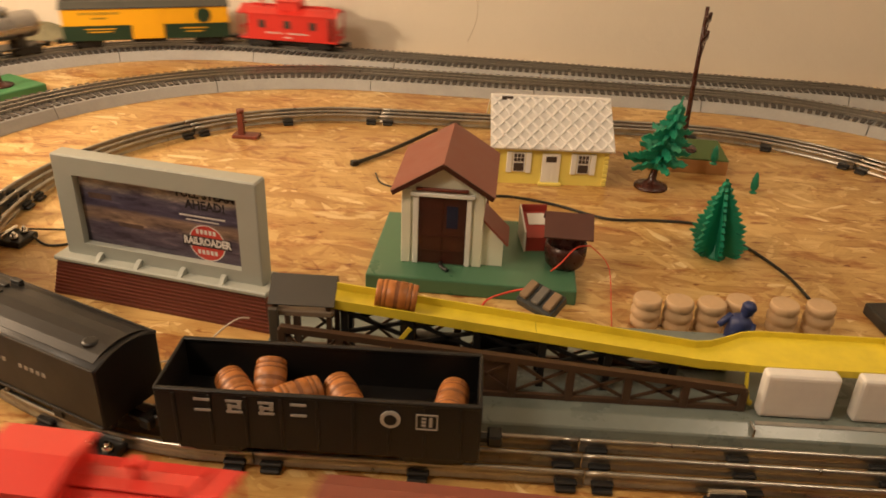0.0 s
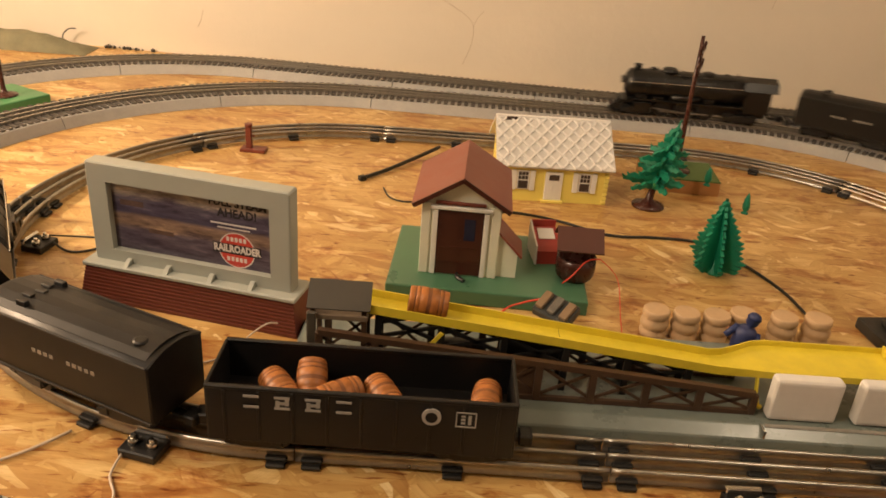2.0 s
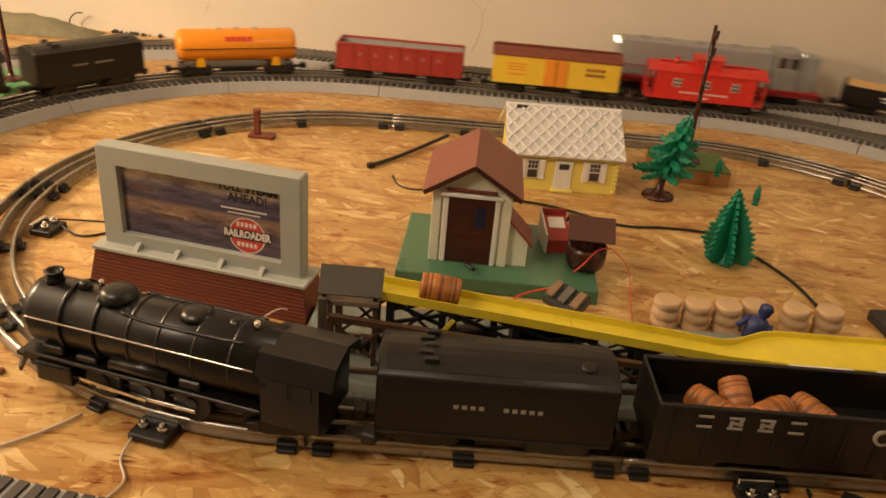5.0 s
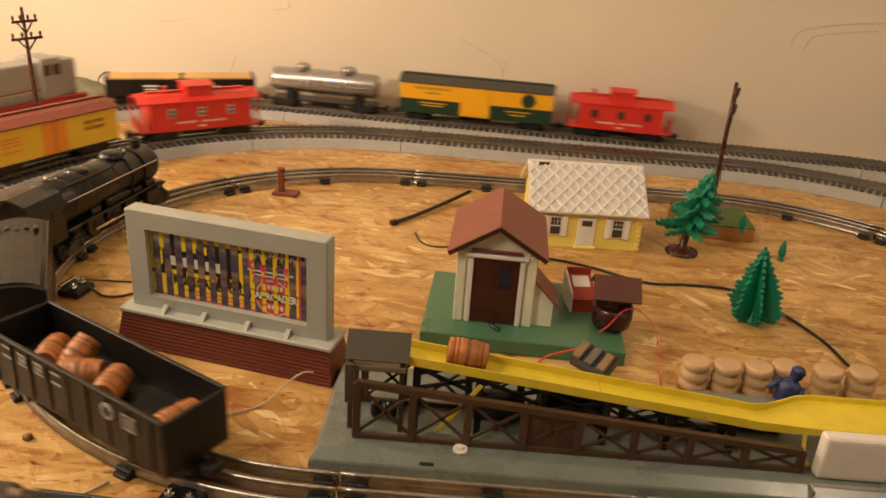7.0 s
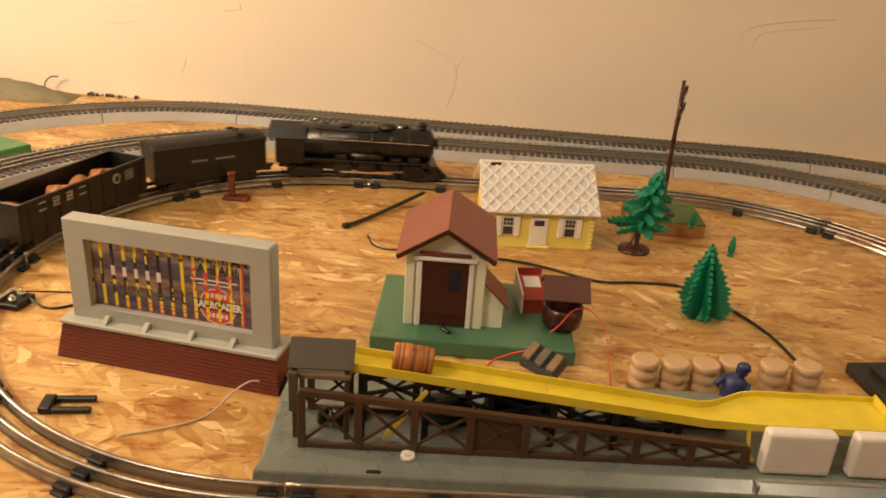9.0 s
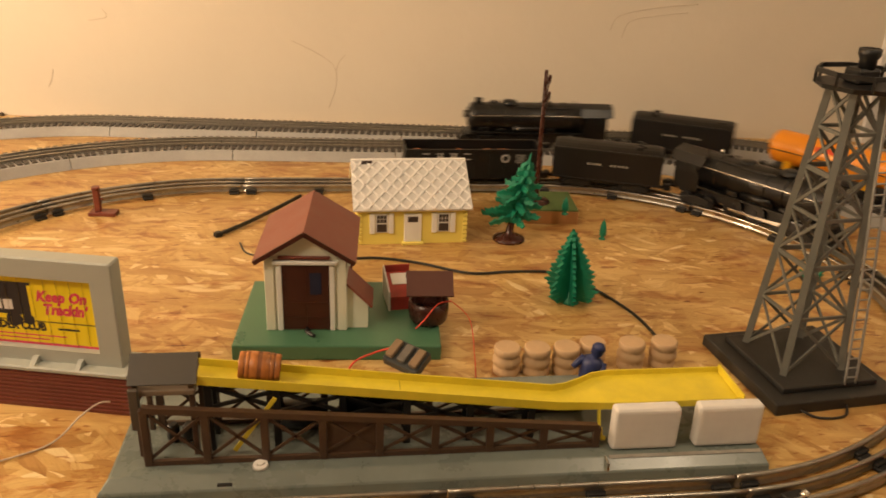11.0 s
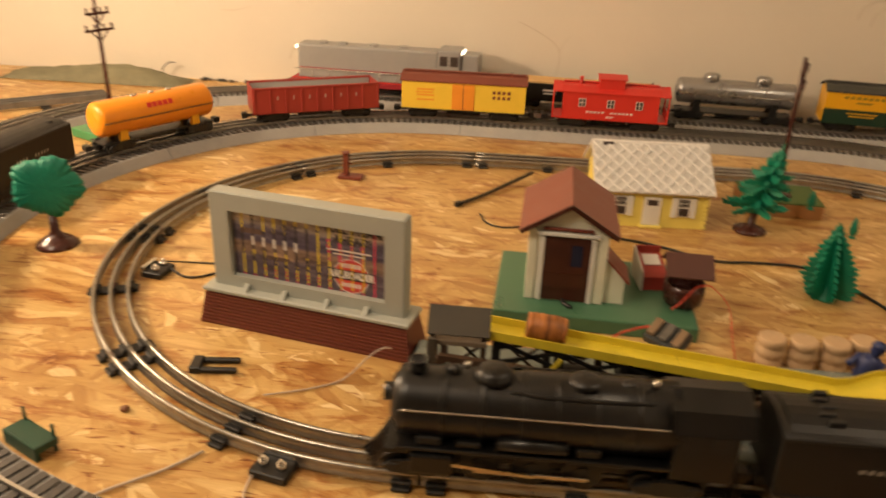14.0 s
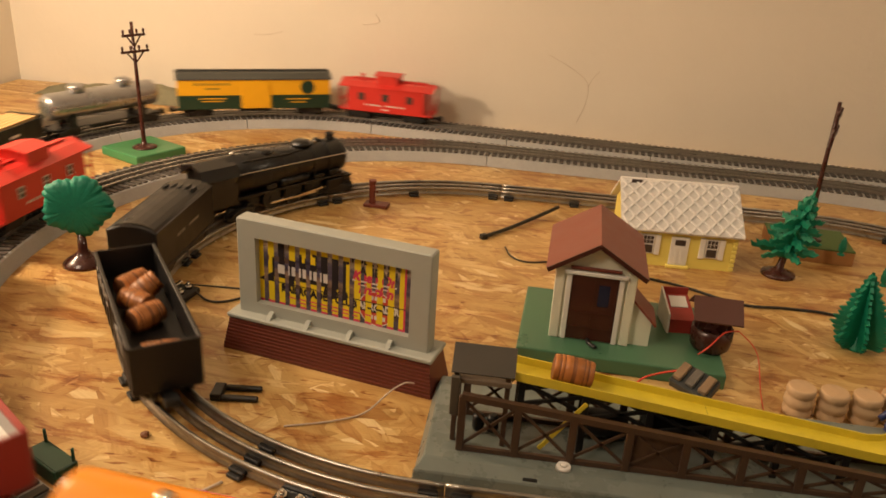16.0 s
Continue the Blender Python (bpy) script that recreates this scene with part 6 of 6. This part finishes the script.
def tank_car(label, ln, mat_, silver):
    t = thing("tank_car", pose(0, 0, 0), label, "tank car")
    hl = ln / 2
    r, zc = (0.0262, 0.0480) if not silver else (0.0225, 0.0500)
    bm = B()
    h2 = hl - 0.002
    lathe(bm, [(r * 0.35, -h2), (r * 0.8, -h2 + 0.002), (r * 0.97, -h2 + 0.006), (r, -h2 + 0.010), (r, h2 - 0.010), (r * 0.97, h2 - 0.006), (r * 0.8, h2 - 0.002), (r * 0.35, h2)], (0, 0, zc), "x", 28)
    part("tank", bm, mat_, t)
    for x in ((-0.03, 0.0, 0.03) if not silver else (-0.045, 0.045)):
        bm = B()
        if silver:
            lathe(bm, [(0.0140, 0), (0.0140, 0.010), (0.0105, 0.0130), (0.003, 0.0140)], (x, 0, zc + r - 0.003), n=16)
        else:
            lathe(bm, [(0.0055, 0), (0.0050, 0.0022), (0.002, 0.003)], (x, 0, zc + r - 0.0008), n=12)
        part("dome", bm, mat_ if silver else STEEL, t)
    for s in (-1, 1):
        for x in (-hl * 0.62, hl * 0.62):
            bm = B()
            extrude(bm, [(x - 0.007, 0.0145), (x + 0.007, 0.0145), (x + 0.0055, zc - r * 0.55), (x - 0.0055, zc - r * 0.55)], "y", s * 0.016 - 0.004, s * 0.016 + 0.004)
            part("saddle", bm, YEL_BOX if not silver else BLACK_PL, t)
        bm = B()
        tube(bm, [(-hl + 0.006, s * (r + 0.0012), zc - 0.001), (0, s * (r + 0.0016), zc - 0.001), (hl - 0.006, s * (r + 0.0012), zc - 0.001)], 0.0008, 6)
        part("tank_rail", bm, DARK if not silver else STEEL, t)
    if not silver:
        bm = B()
        for s in (-1, 1):
            for k in range(5):
                a = radians(32)
                q = B()
                box(q, -0.0036, 0.0036, -0.0003, 0.0003, -0.0038, 0.0038)
                add(bm, q, pose(0.018 - k * 0.009, s * (r + 0.0003) * math.cos(a), zc + r * math.sin(a), s * 32, 0, 0), 0)
        part("side_print", bm, RED_CAB, t, "red side print")
    return t, undercarriage(t, hl, inset=0.030), hl


def red_gondola():
    t = thing("gondola_car", pose(0, 0, 0), "dull red ribbed toy gondola with grey inside", "gondola")
    hl, w, zt = 0.108, 0.0285, 0.0600
    # floor is raised and whitened to imitate bulb light falling on grey
    bm = B()
    box(bm, -hl, hl, -w + 0.001, w - 0.001, 0.0170, 0.0420)
    part("floor", bm, WHITE_BOX, t, "raised floor coloured pale for the bulb light on it")
    for s in (-1, 1):
        bm = B()
        rbox(bm, -hl, hl, s * w - 0.0012, s * w + 0.0012, 0.0165, zt, 0.0005, seg=1)
        rbox(bm, -hl - 0.0006, hl + 0.0006, s * w - 0.0022, s * w + 0.0022, zt - 0.003, zt + 0.001, 0.0006, seg=1)
        side = part("side", bm, RED_GON, t)
        for k in range(9):
            x = -hl + 0.002 + k * (2 * hl - 0.004) / 8
            bm = B()
            rbox(bm, x - 0.0016, x + 0.0016, s * (w + 0.0012) - 0.0012, s * (w + 0.0012) + 0.0012, 0.0185, zt - 0.003, 0.0004, seg=1)
            part("rib", bm, RED_GON, side)
        bm = B()
        rbox(bm, s * hl - 0.0012, s * hl + 0.0012, -w, w, 0.0165, zt, 0.0005, seg=1)
        part("end_wall", bm, RED_GON, t)
        bm = B()
        box(bm, -hl + 0.002, hl - 0.002, s * (w - 0.0020), s * (w - 0.0013), 0.020, zt - 0.002)
        part("lining", bm, GREY_DIESEL, t, "grey inner side")
    bm = B()
    side_bars(bm, hl, w + 0.0016, [(-0.0675 + k * 0.027, 0.043, 0.0030, 0.0060) for k in range(6)])
    part("side_print", bm, plain("faint_white_print", (0.40, 0.25, 0.22), 0.5), t)
    return t, undercarriage(t, hl), hl


def roofed_body(t, hl, w, z0, ze, zr, body, roof, over=0.0025):
    bm = B()
    extrude(bm, [(-w, z0), (w, z0), (w, ze), (0, zr - 0.002), (-w, ze)], "x", -hl, hl)
    part("body", bm, body, t)
    bm = B()
    extrude(bm, [(-w - over, ze - 0.001), (-w * 0.55, (ze + zr) / 2 + 0.002), (0, zr), (w * 0.55, (ze + zr) / 2 + 0.002), (w + over, ze - 0.001), (w + over, ze + 0.0010), (w * 0.55, (ze + zr) / 2 + 0.004), (0, zr + 0.002), (-w * 0.55, (ze + zr) / 2 + 0.004), (-w - over, ze + 0.0010)], "x", -hl - over, hl + over)
    r = part("roof", bm, roof, t)
    bm = B()
    rbox(bm, -hl, hl, -0.004, 0.004, zr + 0.0022, zr + 0.0038, 0.0004, seg=1)
    part("roof_walk", bm, roof, r)


def reefer():
    t = thing("refrigerator_car", pose(0, 0, 0), "yellow refrigerator car with orange door and brown roof", "boxcar")
    hl, w = 0.108, 0.0285
    roofed_body(t, hl, w, 0.0165, 0.0660, 0.0760, YEL_REEF, BROWN_ROOF)
    for s in (-1, 1):
        bm = B()
        rbox(bm, -0.0195, 0.0195, s * w - 0.0014, s * w + 0.0014, 0.0185, 0.0630, 0.0006, seg=1)
        d = part("door", bm, ORANGE_DOOR, t, "orange door")
        bm = B()
        box(bm, -0.0006, 0.0006, s * w - 0.0020, s * w + 0.0020, 0.019, 0.0625)
        part("door_seam", bm, BROWN_ROOF, d)
        bm = B()
        rbox(bm, -hl, hl, s * w - 0.0012, s * w + 0.0012, 0.0155, 0.0178, 0.0004, seg=1)
        part("side_sill", bm, BLACK_PL, t)
    bm = B()
    rows = [(0.066 + dx, z, 0.030, 0.0022) for dx, z in ((0, 0.052), (0.002, 0.047), (0, 0.042), (0, 0.034))]
    side_bars(bm, hl, w + 0.0004, rows)
    part("small_print", bm, ORANGE_DOOR, t)
    bm = B()
    side_bars(bm, hl, w + 0.0004, [(-0.079 + k * 0.0085, 0.0520, 0.0050, 0.0052) for k in range(4)] + [(-0.079 + k * 0.0085, 0.0430, 0.0050, 0.0052) for k in range(4)])
    part("side_print", bm, BROWN_ROOF, t, "dark red side lettering")
    return t, undercarriage(t, hl), hl


def caboose(label, ln, lines):
    t = thing("caboose", pose(0, 0, 0), label, "caboose")
    hl, w = ln / 2, 0.0280
    hb = hl - 0.017
    roofed_body(t, hb, w, 0.0165, 0.0630, 0.0730, RED_CAB, RED_CAB)
    for s in (-1, 1):
        bm = B()
        extrude(bm, [(-w - 0.0025, 0.0620), (0, 0.0725), (w + 0.0025, 0.0620), (w + 0.0025, 0.0640), (0, 0.0752), (-w - 0.0025, 0.0640)], "x", min(s * hb, s * (hl + 0.001)), max(s * hb, s * (hl + 0.001)))
        part("end_roof", bm, RED_CAB, t)
        bm = B()
        box(bm, min(s * hb, s * hl), max(s * hb, s * hl), -w, w, 0.0165, 0.0190)
        part("end_platform", bm, RED_CAB, t)
        bm = B()
        for y in (-w + 0.001, -0.009, 0.009, w - 0.001):
            beam(bm, (s * (hl - 0.001), y, 0.019), (s * (hl - 0.001), y, 0.0630 if abs(y) > 0.02 else 0.036), 0.0018, 0.0018)
        beam(bm, (s * (hl - 0.001), -w, 0.036), (s * (hl - 0.001), w, 0.036), 0.0018, 0.0022)
        part("end_railing", bm, RED_CAB, t)
        for k in range(3):
            x = (-1 + k) * 0.048
            bm = B()
            box(bm, x - 0.0062, x + 0.0062, s * w - 0.0007, s * w + 0.0007, 0.0385, 0.0525)
            wd = part("window", bm, WHITE_PRINT if lines else DARK, t)
            for dx in (-0.0029, 0.0029):
                for z in (0.0420, 0.0487):
                    bm = B()
                    box(bm, x + dx - 0.0022, x + dx + 0.0022, s * w - 0.0010, s * w + 0.0010, z - 0.0027, z + 0.0027)
                    part("pane", bm, DARK, wd)
    bm = B()
    extrude(bm, [(-0.021, 0.064), (0.021, 0.064), (0.021, 0.0855), (0, 0.0895), (-0.021, 0.0855)], "x", -0.021, 0.021)
    extrude(bm, [(-0.0235, 0.0850), (0, 0.0890), (0.0235, 0.0850), (0.0235, 0.0866), (0, 0.0910), (-0.0235, 0.0866)], "x", -0.0245, 0.0245)
    part("cupola", bm, RED_CAB, t)
    bm = B()
    cyl(bm, (0.052, 0.008, 0.064), (0.052, 0.008, 0.083), 0.0028, n=10)
    cyl(bm, (0.052, 0.008, 0.083), (0.052, 0.008, 0.086), 0.0040, n=10)
    part("smoke_jack", bm, RED_CAB, t)
    bm = B()
    side_bars(bm, hl, w + 0.0004, [(-0.036 + k * 0.0066, 0.0300, 0.0042, 0.0030) for k in range(6)] + [(0.012 + k * 0.0066, 0.0300, 0.0042, 0.0030) for k in range(5)] + [(0.0, 0.0225, 0.013, 0.0024)])
    part("side_print", bm, WHITE_PRINT, t)
    return t, undercarriage(t, hl, inset=0.036), hl


def diesel():
    t = thing("diesel_engine", pose(0, 0, 0), "grey and red toy diesel locomotive with bright number boards", "locomotive")
    hl, w = 0.190, 0.0275
    bm = B()
    rbox(bm, -hl, hl, -w - 0.002, w + 0.002, 0.0150, 0.0240, 0.0008, seg=1)
    part("chassis", bm, MAROON, t, "dark red chassis side")
    bm = B()
    rbox(bm, -hl + 0.090, hl - 0.014, -0.0215, 0.0215, 0.024, 0.0900, 0.005, seg=3)
    part("hood", bm, GREY_DIESEL, t)
    bm = B()
    rbox(bm, -hl + 0.012, -hl + 0.046, -0.0210, 0.0210, 0.024, 0.0880, 0.004, seg=3)
    part("short_hood", bm, GREY_DIESEL, t)
    bm = B()
    rbox(bm, -hl + 0.046, -hl + 0.090, -w, w, 0.024, 0.0955, 0.004, seg=3)
    cab = part("cab", bm, GREY_DIESEL, t)
    for s in (-1, 1):
        for x in (-hl + 0.058, -hl + 0.078):
            bm = B()
            box(bm, x - 0.007, x + 0.007, s * w - 0.0008, s * w + 0.0008, 0.066, 0.084)
            part("cab_window", bm, DARK, cab)
        bm = B()
        box(bm, -hl + 0.004, hl - 0.004, s * (w + 0.0022) - 0.0004, s * (w + 0.0022) + 0.0004, 0.0252, 0.0275)
        part("stripe", bm, RED_CAB, t, "red stripe")
        bm = B()
        box(bm, -hl + 0.092, hl - 0.018, s * 0.0216 - 0.0003, s * 0.0216 + 0.0003, 0.0440, 0.0458)
        part("stripe", bm, MAROON, t, "red stripe")
        bm = B()
        tube(bm, [(-hl + 0.095, s * (w + 0.0005), 0.044), (0.03, s * (w + 0.0005), 0.044), (hl - 0.010, s * (w + 0.0005), 0.044)], 0.0007, 5)
        for k in range(8):
            x = -hl + 0.098 + k * 0.034
            cyl(bm, (x, s * (w + 0.0005), 0.024), (x, s * (w + 0.0005), 0.044), 0.0006, n=5)
        part("handrail", bm, STEEL, t)
    for x in (-0.03, 0.03, 0.09, 0.13):
        bm = B()
        cyl(bm, (x, 0, 0.089), (x, 0, 0.093), 0.010, 0.009, 14)
        part("roof_fan", bm, GREY_DIESEL, t)
    m, nt, b = tree_of("number_board_glow")
    b.inputs["Base Color"].default_value = (0.9, 0.85, 0.7, 1)
    b.inputs["Emission Color"].default_value = (1.0, 0.85, 0.6, 1)
    b.inputs["Emission Strength"].default_value = 3.5
    for x, z in ((hl - 0.014, 0.083), (-hl + 0.046, 0.089)):
        for s in (-1, 1):
            bm = B()
            rbox(bm, x - 0.004, x + 0.005, s * 0.012 - 0.006, s * 0.012 + 0.006, z - 0.003, z + 0.003, 0.0008, seg=1)
            part("number_board", bm, m, t, "lit number board")
    tr = undercarriage(t, hl, inset=0.055)
    bm = B()
    rbox(bm, -0.045, 0.045, -0.018, 0.018, 0.004, 0.0148, 0.002, seg=1)
    part("fuel_tank", bm, BLACK_PL, t)
    return t, tr, hl


def lumber_car():
    t = thing("lumber_car", pose(0, 0, 0), "black gondola car loaded with pale lumber", "gondola")
    hl, w, zt = 0.1325, 0.0285, 0.0480
    bm = B()
    box(bm, -hl, hl, -w, w, 0.0165, 0.0190)
    for s in (-1, 1):
        rbox(bm, -hl, hl, s * w - 0.0012, s * w + 0.0012, 0.0165, zt, 0.0005, seg=1)
        rbox(bm, s * hl - 0.0015, s * hl + 0.0015, -w, w, 0.0165, zt + 0.004, 0.0005, seg=1)
    part("body", bm, CAR_BLACK, t)
    for s in (-1, 1):
        for k in range(9):
            x = -hl + 0.008 + k * (2 * hl - 0.016) / 8
            bm = B()
            rbox(bm, x - 0.0013, x + 0.0013, s * (w + 0.0013) - 0.0008, s * (w + 0.0013) + 0.0008, 0.018, zt - 0.001, 0.0003, seg=1)
            part("rib", bm, CAR_BLACK, t)
    bm0 = B()
    rbox(bm0, -hl / 2 + 0.004, hl / 2 - 0.004, -0.0042, 0.0042, 0.0, 0.0075, 0.0006, seg=1)
    me = mesh_of("board", bm0, LUMBER)
    rnd = random.Random(7)
    for half in (-1, 1):
        for j in range(5):
            for k in range(4):
                o = new("board", me)
                o.parent = t
                o.matrix_basis = pose(half * hl / 2 + rnd.uniform(-0.002, 0.002), -0.0204 + j * 0.0098 + rnd.uniform(-0.0004, 0.0004), 0.0192 + k * 0.0079)
    bm = B()
    side_bars(bm, hl, w + 0.0025, [(-0.06, 0.034, 0.022, 0.0036), (0.055, 0.036, 0.026, 0.0032), (0.055, 0.030, 0.022, 0.0024)])
    part("side_print", bm, WHITE_PRINT, t)
    return t, undercarriage(t, hl), hl


def boxcar():
    t = thing("boxcar", pose(0, 0, 0), "yellow and dark green toy boxcar with round emblem", "boxcar")
    hl, w = 0.1425, 0.0295
    roofed_body(t, hl, w, 0.0165, 0.0720, 0.0815, YEL_BOX, ROOF_GREY)
    for s in (-1, 1):
        bm = B()
        box(bm, -hl, -0.028, s * w - 0.0008, s * w + 0.0008, 0.0160, 0.0420)
        part("lower_panel", bm, GREEN_BOX, t, "dark green lower side")
        bm = B()
        box(bm, 0.028, hl, s * w - 0.0008, s * w + 0.0008, 0.0160, 0.0420)
        part("lower_panel", bm, GREEN_BOX, t, "dark green lower side")
        bm = B()
        rbox(bm, -0.027, 0.027, s * w - 0.0016, s * w + 0.0016, 0.0170, 0.0690, 0.0006, seg=1)
        part("door", bm, YEL_BOX, t)
        bm = B()
        cyl(bm, (-s * 0.098, s * w, 0.0560), (-s * 0.098, s * (w + 0.0009), 0.0560), 0.0130, n=22)
        part("emblem", bm, GREEN_BOX, t, "round dark emblem")
        bm = B()
        box(bm, -hl - 0.0004, -hl + 0.003, -w, w, 0.0160, 0.0420)
        part("end_panel", bm, GREEN_BOX, t)
    bm = B()
    side_bars(bm, hl, w + 0.0004, [(0.110 - k * 0.0098, 0.0630, 0.0066, 0.0044) for k in range(7)] + [(0.080, 0.0545, 0.026, 0.0030)])
    part("side_print", bm, plain("faded_green_print", (0.33, 0.22, 0.02), 0.45), t, "faded dark lettering")
    bm = B()
    side_bars(bm, hl, w + 0.0011, [(0.08, 0.036, 0.050, 0.0018), (0.08, 0.031, 0.040, 0.0018), (-0.08, 0.034, 0.045, 0.0018), (-0.08, 0.028, 0.030, 0.0018)])
    part("small_print", bm, YEL_BOX, t)
    return t, undercarriage(t, hl), hl


# ---- build the place ----
SLATS = billboard()
shed()
wishing_well()
red_bin()
cottage()
loader()
standing_barrels()
figure()
tower()
trees()
scenery()
wiring()

# each car: (thing, trucks, half length), with the place of its middle behind the train's nose
IN_ENGINE = steam_engine("black cast toy steam engine with bright handrail", STEEL)
IN_TENDER = tender("black toy tender with faded side lettering", 0.164, 0.0700, True)
IN_GONDOLA = barrel_gondola()
INNER_TRAIN = [(IN_ENGINE, 0.132), (IN_TENDER, 0.361), (IN_GONDOLA, 0.575)]
MIDDLE_TRAIN = [
    (steam_engine("black toy steam engine pulling freight cars", TIN_DULL), 0.122),
    (tender("plain black toy tender with pale side stripe", 0.168, 0.0700, True), 0.381),
    (tank_car("bright orange toy tank car with red print", 0.200, ORANGE, False), 0.628),
    (red_gondola(), 0.910),
    (reefer(), 1.178),
    (caboose("bright red toy caboose with white-framed windows", 0.196, True), 1.432),
]
OUTER_TRAIN = [
    (diesel(), 0.188),
    (lumber_car(), 0.5575),
    (tank_car("silver two-dome toy tank car", 0.215, SILVER, True), 0.835),
    (boxcar(), 1.1275),
    (caboose("bright red toy caboose with smoke jack", 0.186, False), 1.395),
]
INNER_TRAIN[0][0][0].scale = (1.06, 1.06, 1.07)
MIDDLE_TRAIN[0][0][0].scale = (1.09, 1.04, 1.04)
LOAD = []
for (x, y, z, rx, ry, rz) in ((0.061, 0.001, 0.0384, 90, 0, 34), (0.0395, -0.007, 0.0404, 58, 0, 6), (0.018, 0.004, 0.0386, 90, 0, -56), (-0.013, 0.001, 0.0384, 90, 0, 28), (-0.086, 0.000, 0.0384, 90, 0, -6)):
    LOAD.append((barrel(pose(0, 0, 0), "stained wooden toy barrel loose in the gondola", "barrels in the gondola"), pose(x, y, z, rx, ry, rz)))

tubular_loop()
roadbed_loop(MIDDLE, lambda p: p.y > 0.80, "grey roadbed toy track loop with dark ties")
roadbed_loop(OUTER, lambda p: p.y > 0.95, "grey roadbed toy track loop along the walls")


# ---- movement ----
def glide(rows):
    """A smooth course through (seconds, metres) rows."""
    T, X = np.array([r[0] for r in rows]), np.array([r[1] for r in rows])
    d = np.diff(X) / np.diff(T)
    g = np.concatenate([[d[0]], np.where(d[:-1] * d[1:] > 0, 2 * d[:-1] * d[1:] / np.where(np.abs(d[:-1] + d[1:]) > 1e-9, d[:-1] + d[1:], 1), 0), [d[-1]]])

    def f(t):
        i = int(np.clip(np.searchsorted(T, t) - 1, 0, len(T) - 2))
        h = T[i + 1] - T[i]
        u = (t - T[i]) / h
        return float((2 * u ** 3 - 3 * u ** 2 + 1) * X[i] + (u ** 3 - 2 * u ** 2 + u) * h * g[i] + (-2 * u ** 3 + 3 * u ** 2) * X[i + 1] + (u ** 3 - u ** 2) * h * g[i + 1])
    return f


LI, LM, LO = INNER[1][-1], MIDDLE[1][-1], OUTER[1][-1]
NOSE_IN = glide([(0.0, 0.515 + LI), (2.2, 0.515 + LI), (2.5, 0.501 + LI), (2.7, 0.456 + LI), (3.0, 0.366 + LI), (3.5, 0.24 + LI), (4.5, 0.215 + LI), (5.2, 0.22 + LI), (5.5, 0.237 + LI), (6.0, 0.42 + LI), (6.5, 0.60 + LI), (7.0, 0.766 + LI), (7.5, 0.886 + LI), (8.5, 1.128 + LI), (9.0, 1.271 + LI), (11.5, 2.27 + LI), (12.0, 2.43 + LI), (12.5, 2.625 + LI), (13.0, 2.802 + LI), (13.5, 2.992 + LI), (14.0, 3.193 + LI), (14.5, 3.420 + LI), (15.0, 3.672 + LI), (15.5, 3.886 + LI), (16.0, 4.086 + LI)])
NOSE_MID = glide([(0.0, 3.11), (1.5, 3.76), (2.5, 4.210), (3.0, 4.458), (5.5, 5.506), (7.0, 6.205), (7.5, 6.48), (11.5, 4.292 + LM), (12.5, 4.842 + LM), (14.5, 5.846 + LM), (16.0, 6.679 + LM)])
NOSE_OUT = glide([(0.0, 1.332), (5.5, LO - 0.288), (7.0, LO + 0.765), (7.5, LO + 1.055), (8.5, LO + 1.70), (12.5, 2 * LO - 0.96), (14.5, 2 * LO + 0.44), (15.0, 2 * LO + 0.734), (15.5, 2 * LO + 1.040), (16.0, 2 * LO + 1.373)])
SHOWN_AD = [(0.0, -0.2), (0.0667, 0.15), (0.1, 0.5), (0.2, 1), (1.4, 1), (1.4334, 0.6), (1.4667, 0.1), (1.5, -0.2), (2.2, -0.2), (2.4, 0.1), (3.2, 0.1), (5.2, -0.2), (5.8, -0.2), (6.0, 0.12), (6.2, 0.45), (7.0, 0.38), (8.6, 0.36), (9.2, 0.25), (10.0, 0.6), (11.0, 1), (12.0, 1), (13.0, 0.5), (13.6, 0.12), (14.0, 0.15), (14.3, 0.2), (14.4, 0.4), (15.0, 0.5), (16.0, 0.58)]


def run_train(cars, nose, track, z):
    times = [k / 10 for k in range(161)]
    for (t, trucks, hl, *guide), back in cars:
        f, r = guide[0] if guide else (trucks[0][1], trucks[1][1])
        rows, turns = [], [[], []]
        last = None
        for tt in times:
            s = nose(tt) - back
            p, q = on(track, s + f), on(track, s + r)
            d = p - q
            a = math.atan2(d.y, d.x)
            c = q + d * (-r / (f - r))
            rows.append((tt, pose(c.x, c.y, z, 0, 0, math.degrees(a))))
            for k, (_, o) in enumerate(trucks):
                w = on(track, s + o) - c
                side = w.y * math.cos(a) - w.x * math.sin(a)
                h = heading(track, s + o) - a
                h = (h + math.pi) % (2 * math.pi) - math.pi
                turns[k].append((tt, pose(o, side, 0, 0, 0, math.degrees(h))))
        walk(t, rows)
        for k in (0, 1):
            walk(trucks[k][0], turns[k])
        if t is IN_GONDOLA[0]:
            for ob, m in LOAD:
                walk(ob, [(tt, mm @ m) for tt, mm in rows])


def motions():
    run_train(INNER_TRAIN, NOSE_IN, INNER, RAIL_IN)
    run_train(MIDDLE_TRAIN, NOSE_MID, MIDDLE, RAIL_BED)
    run_train(OUTER_TRAIN, NOSE_OUT, OUTER, RAIL_BED)
    for ob, m in SLATS:
        walk(ob, [(t, m @ pose(-(1 - (a if a >= 1 else a - 0.15)) * BBW / NSLAT, 0, 0)) for t, a in SHOWN_AD])


motions()
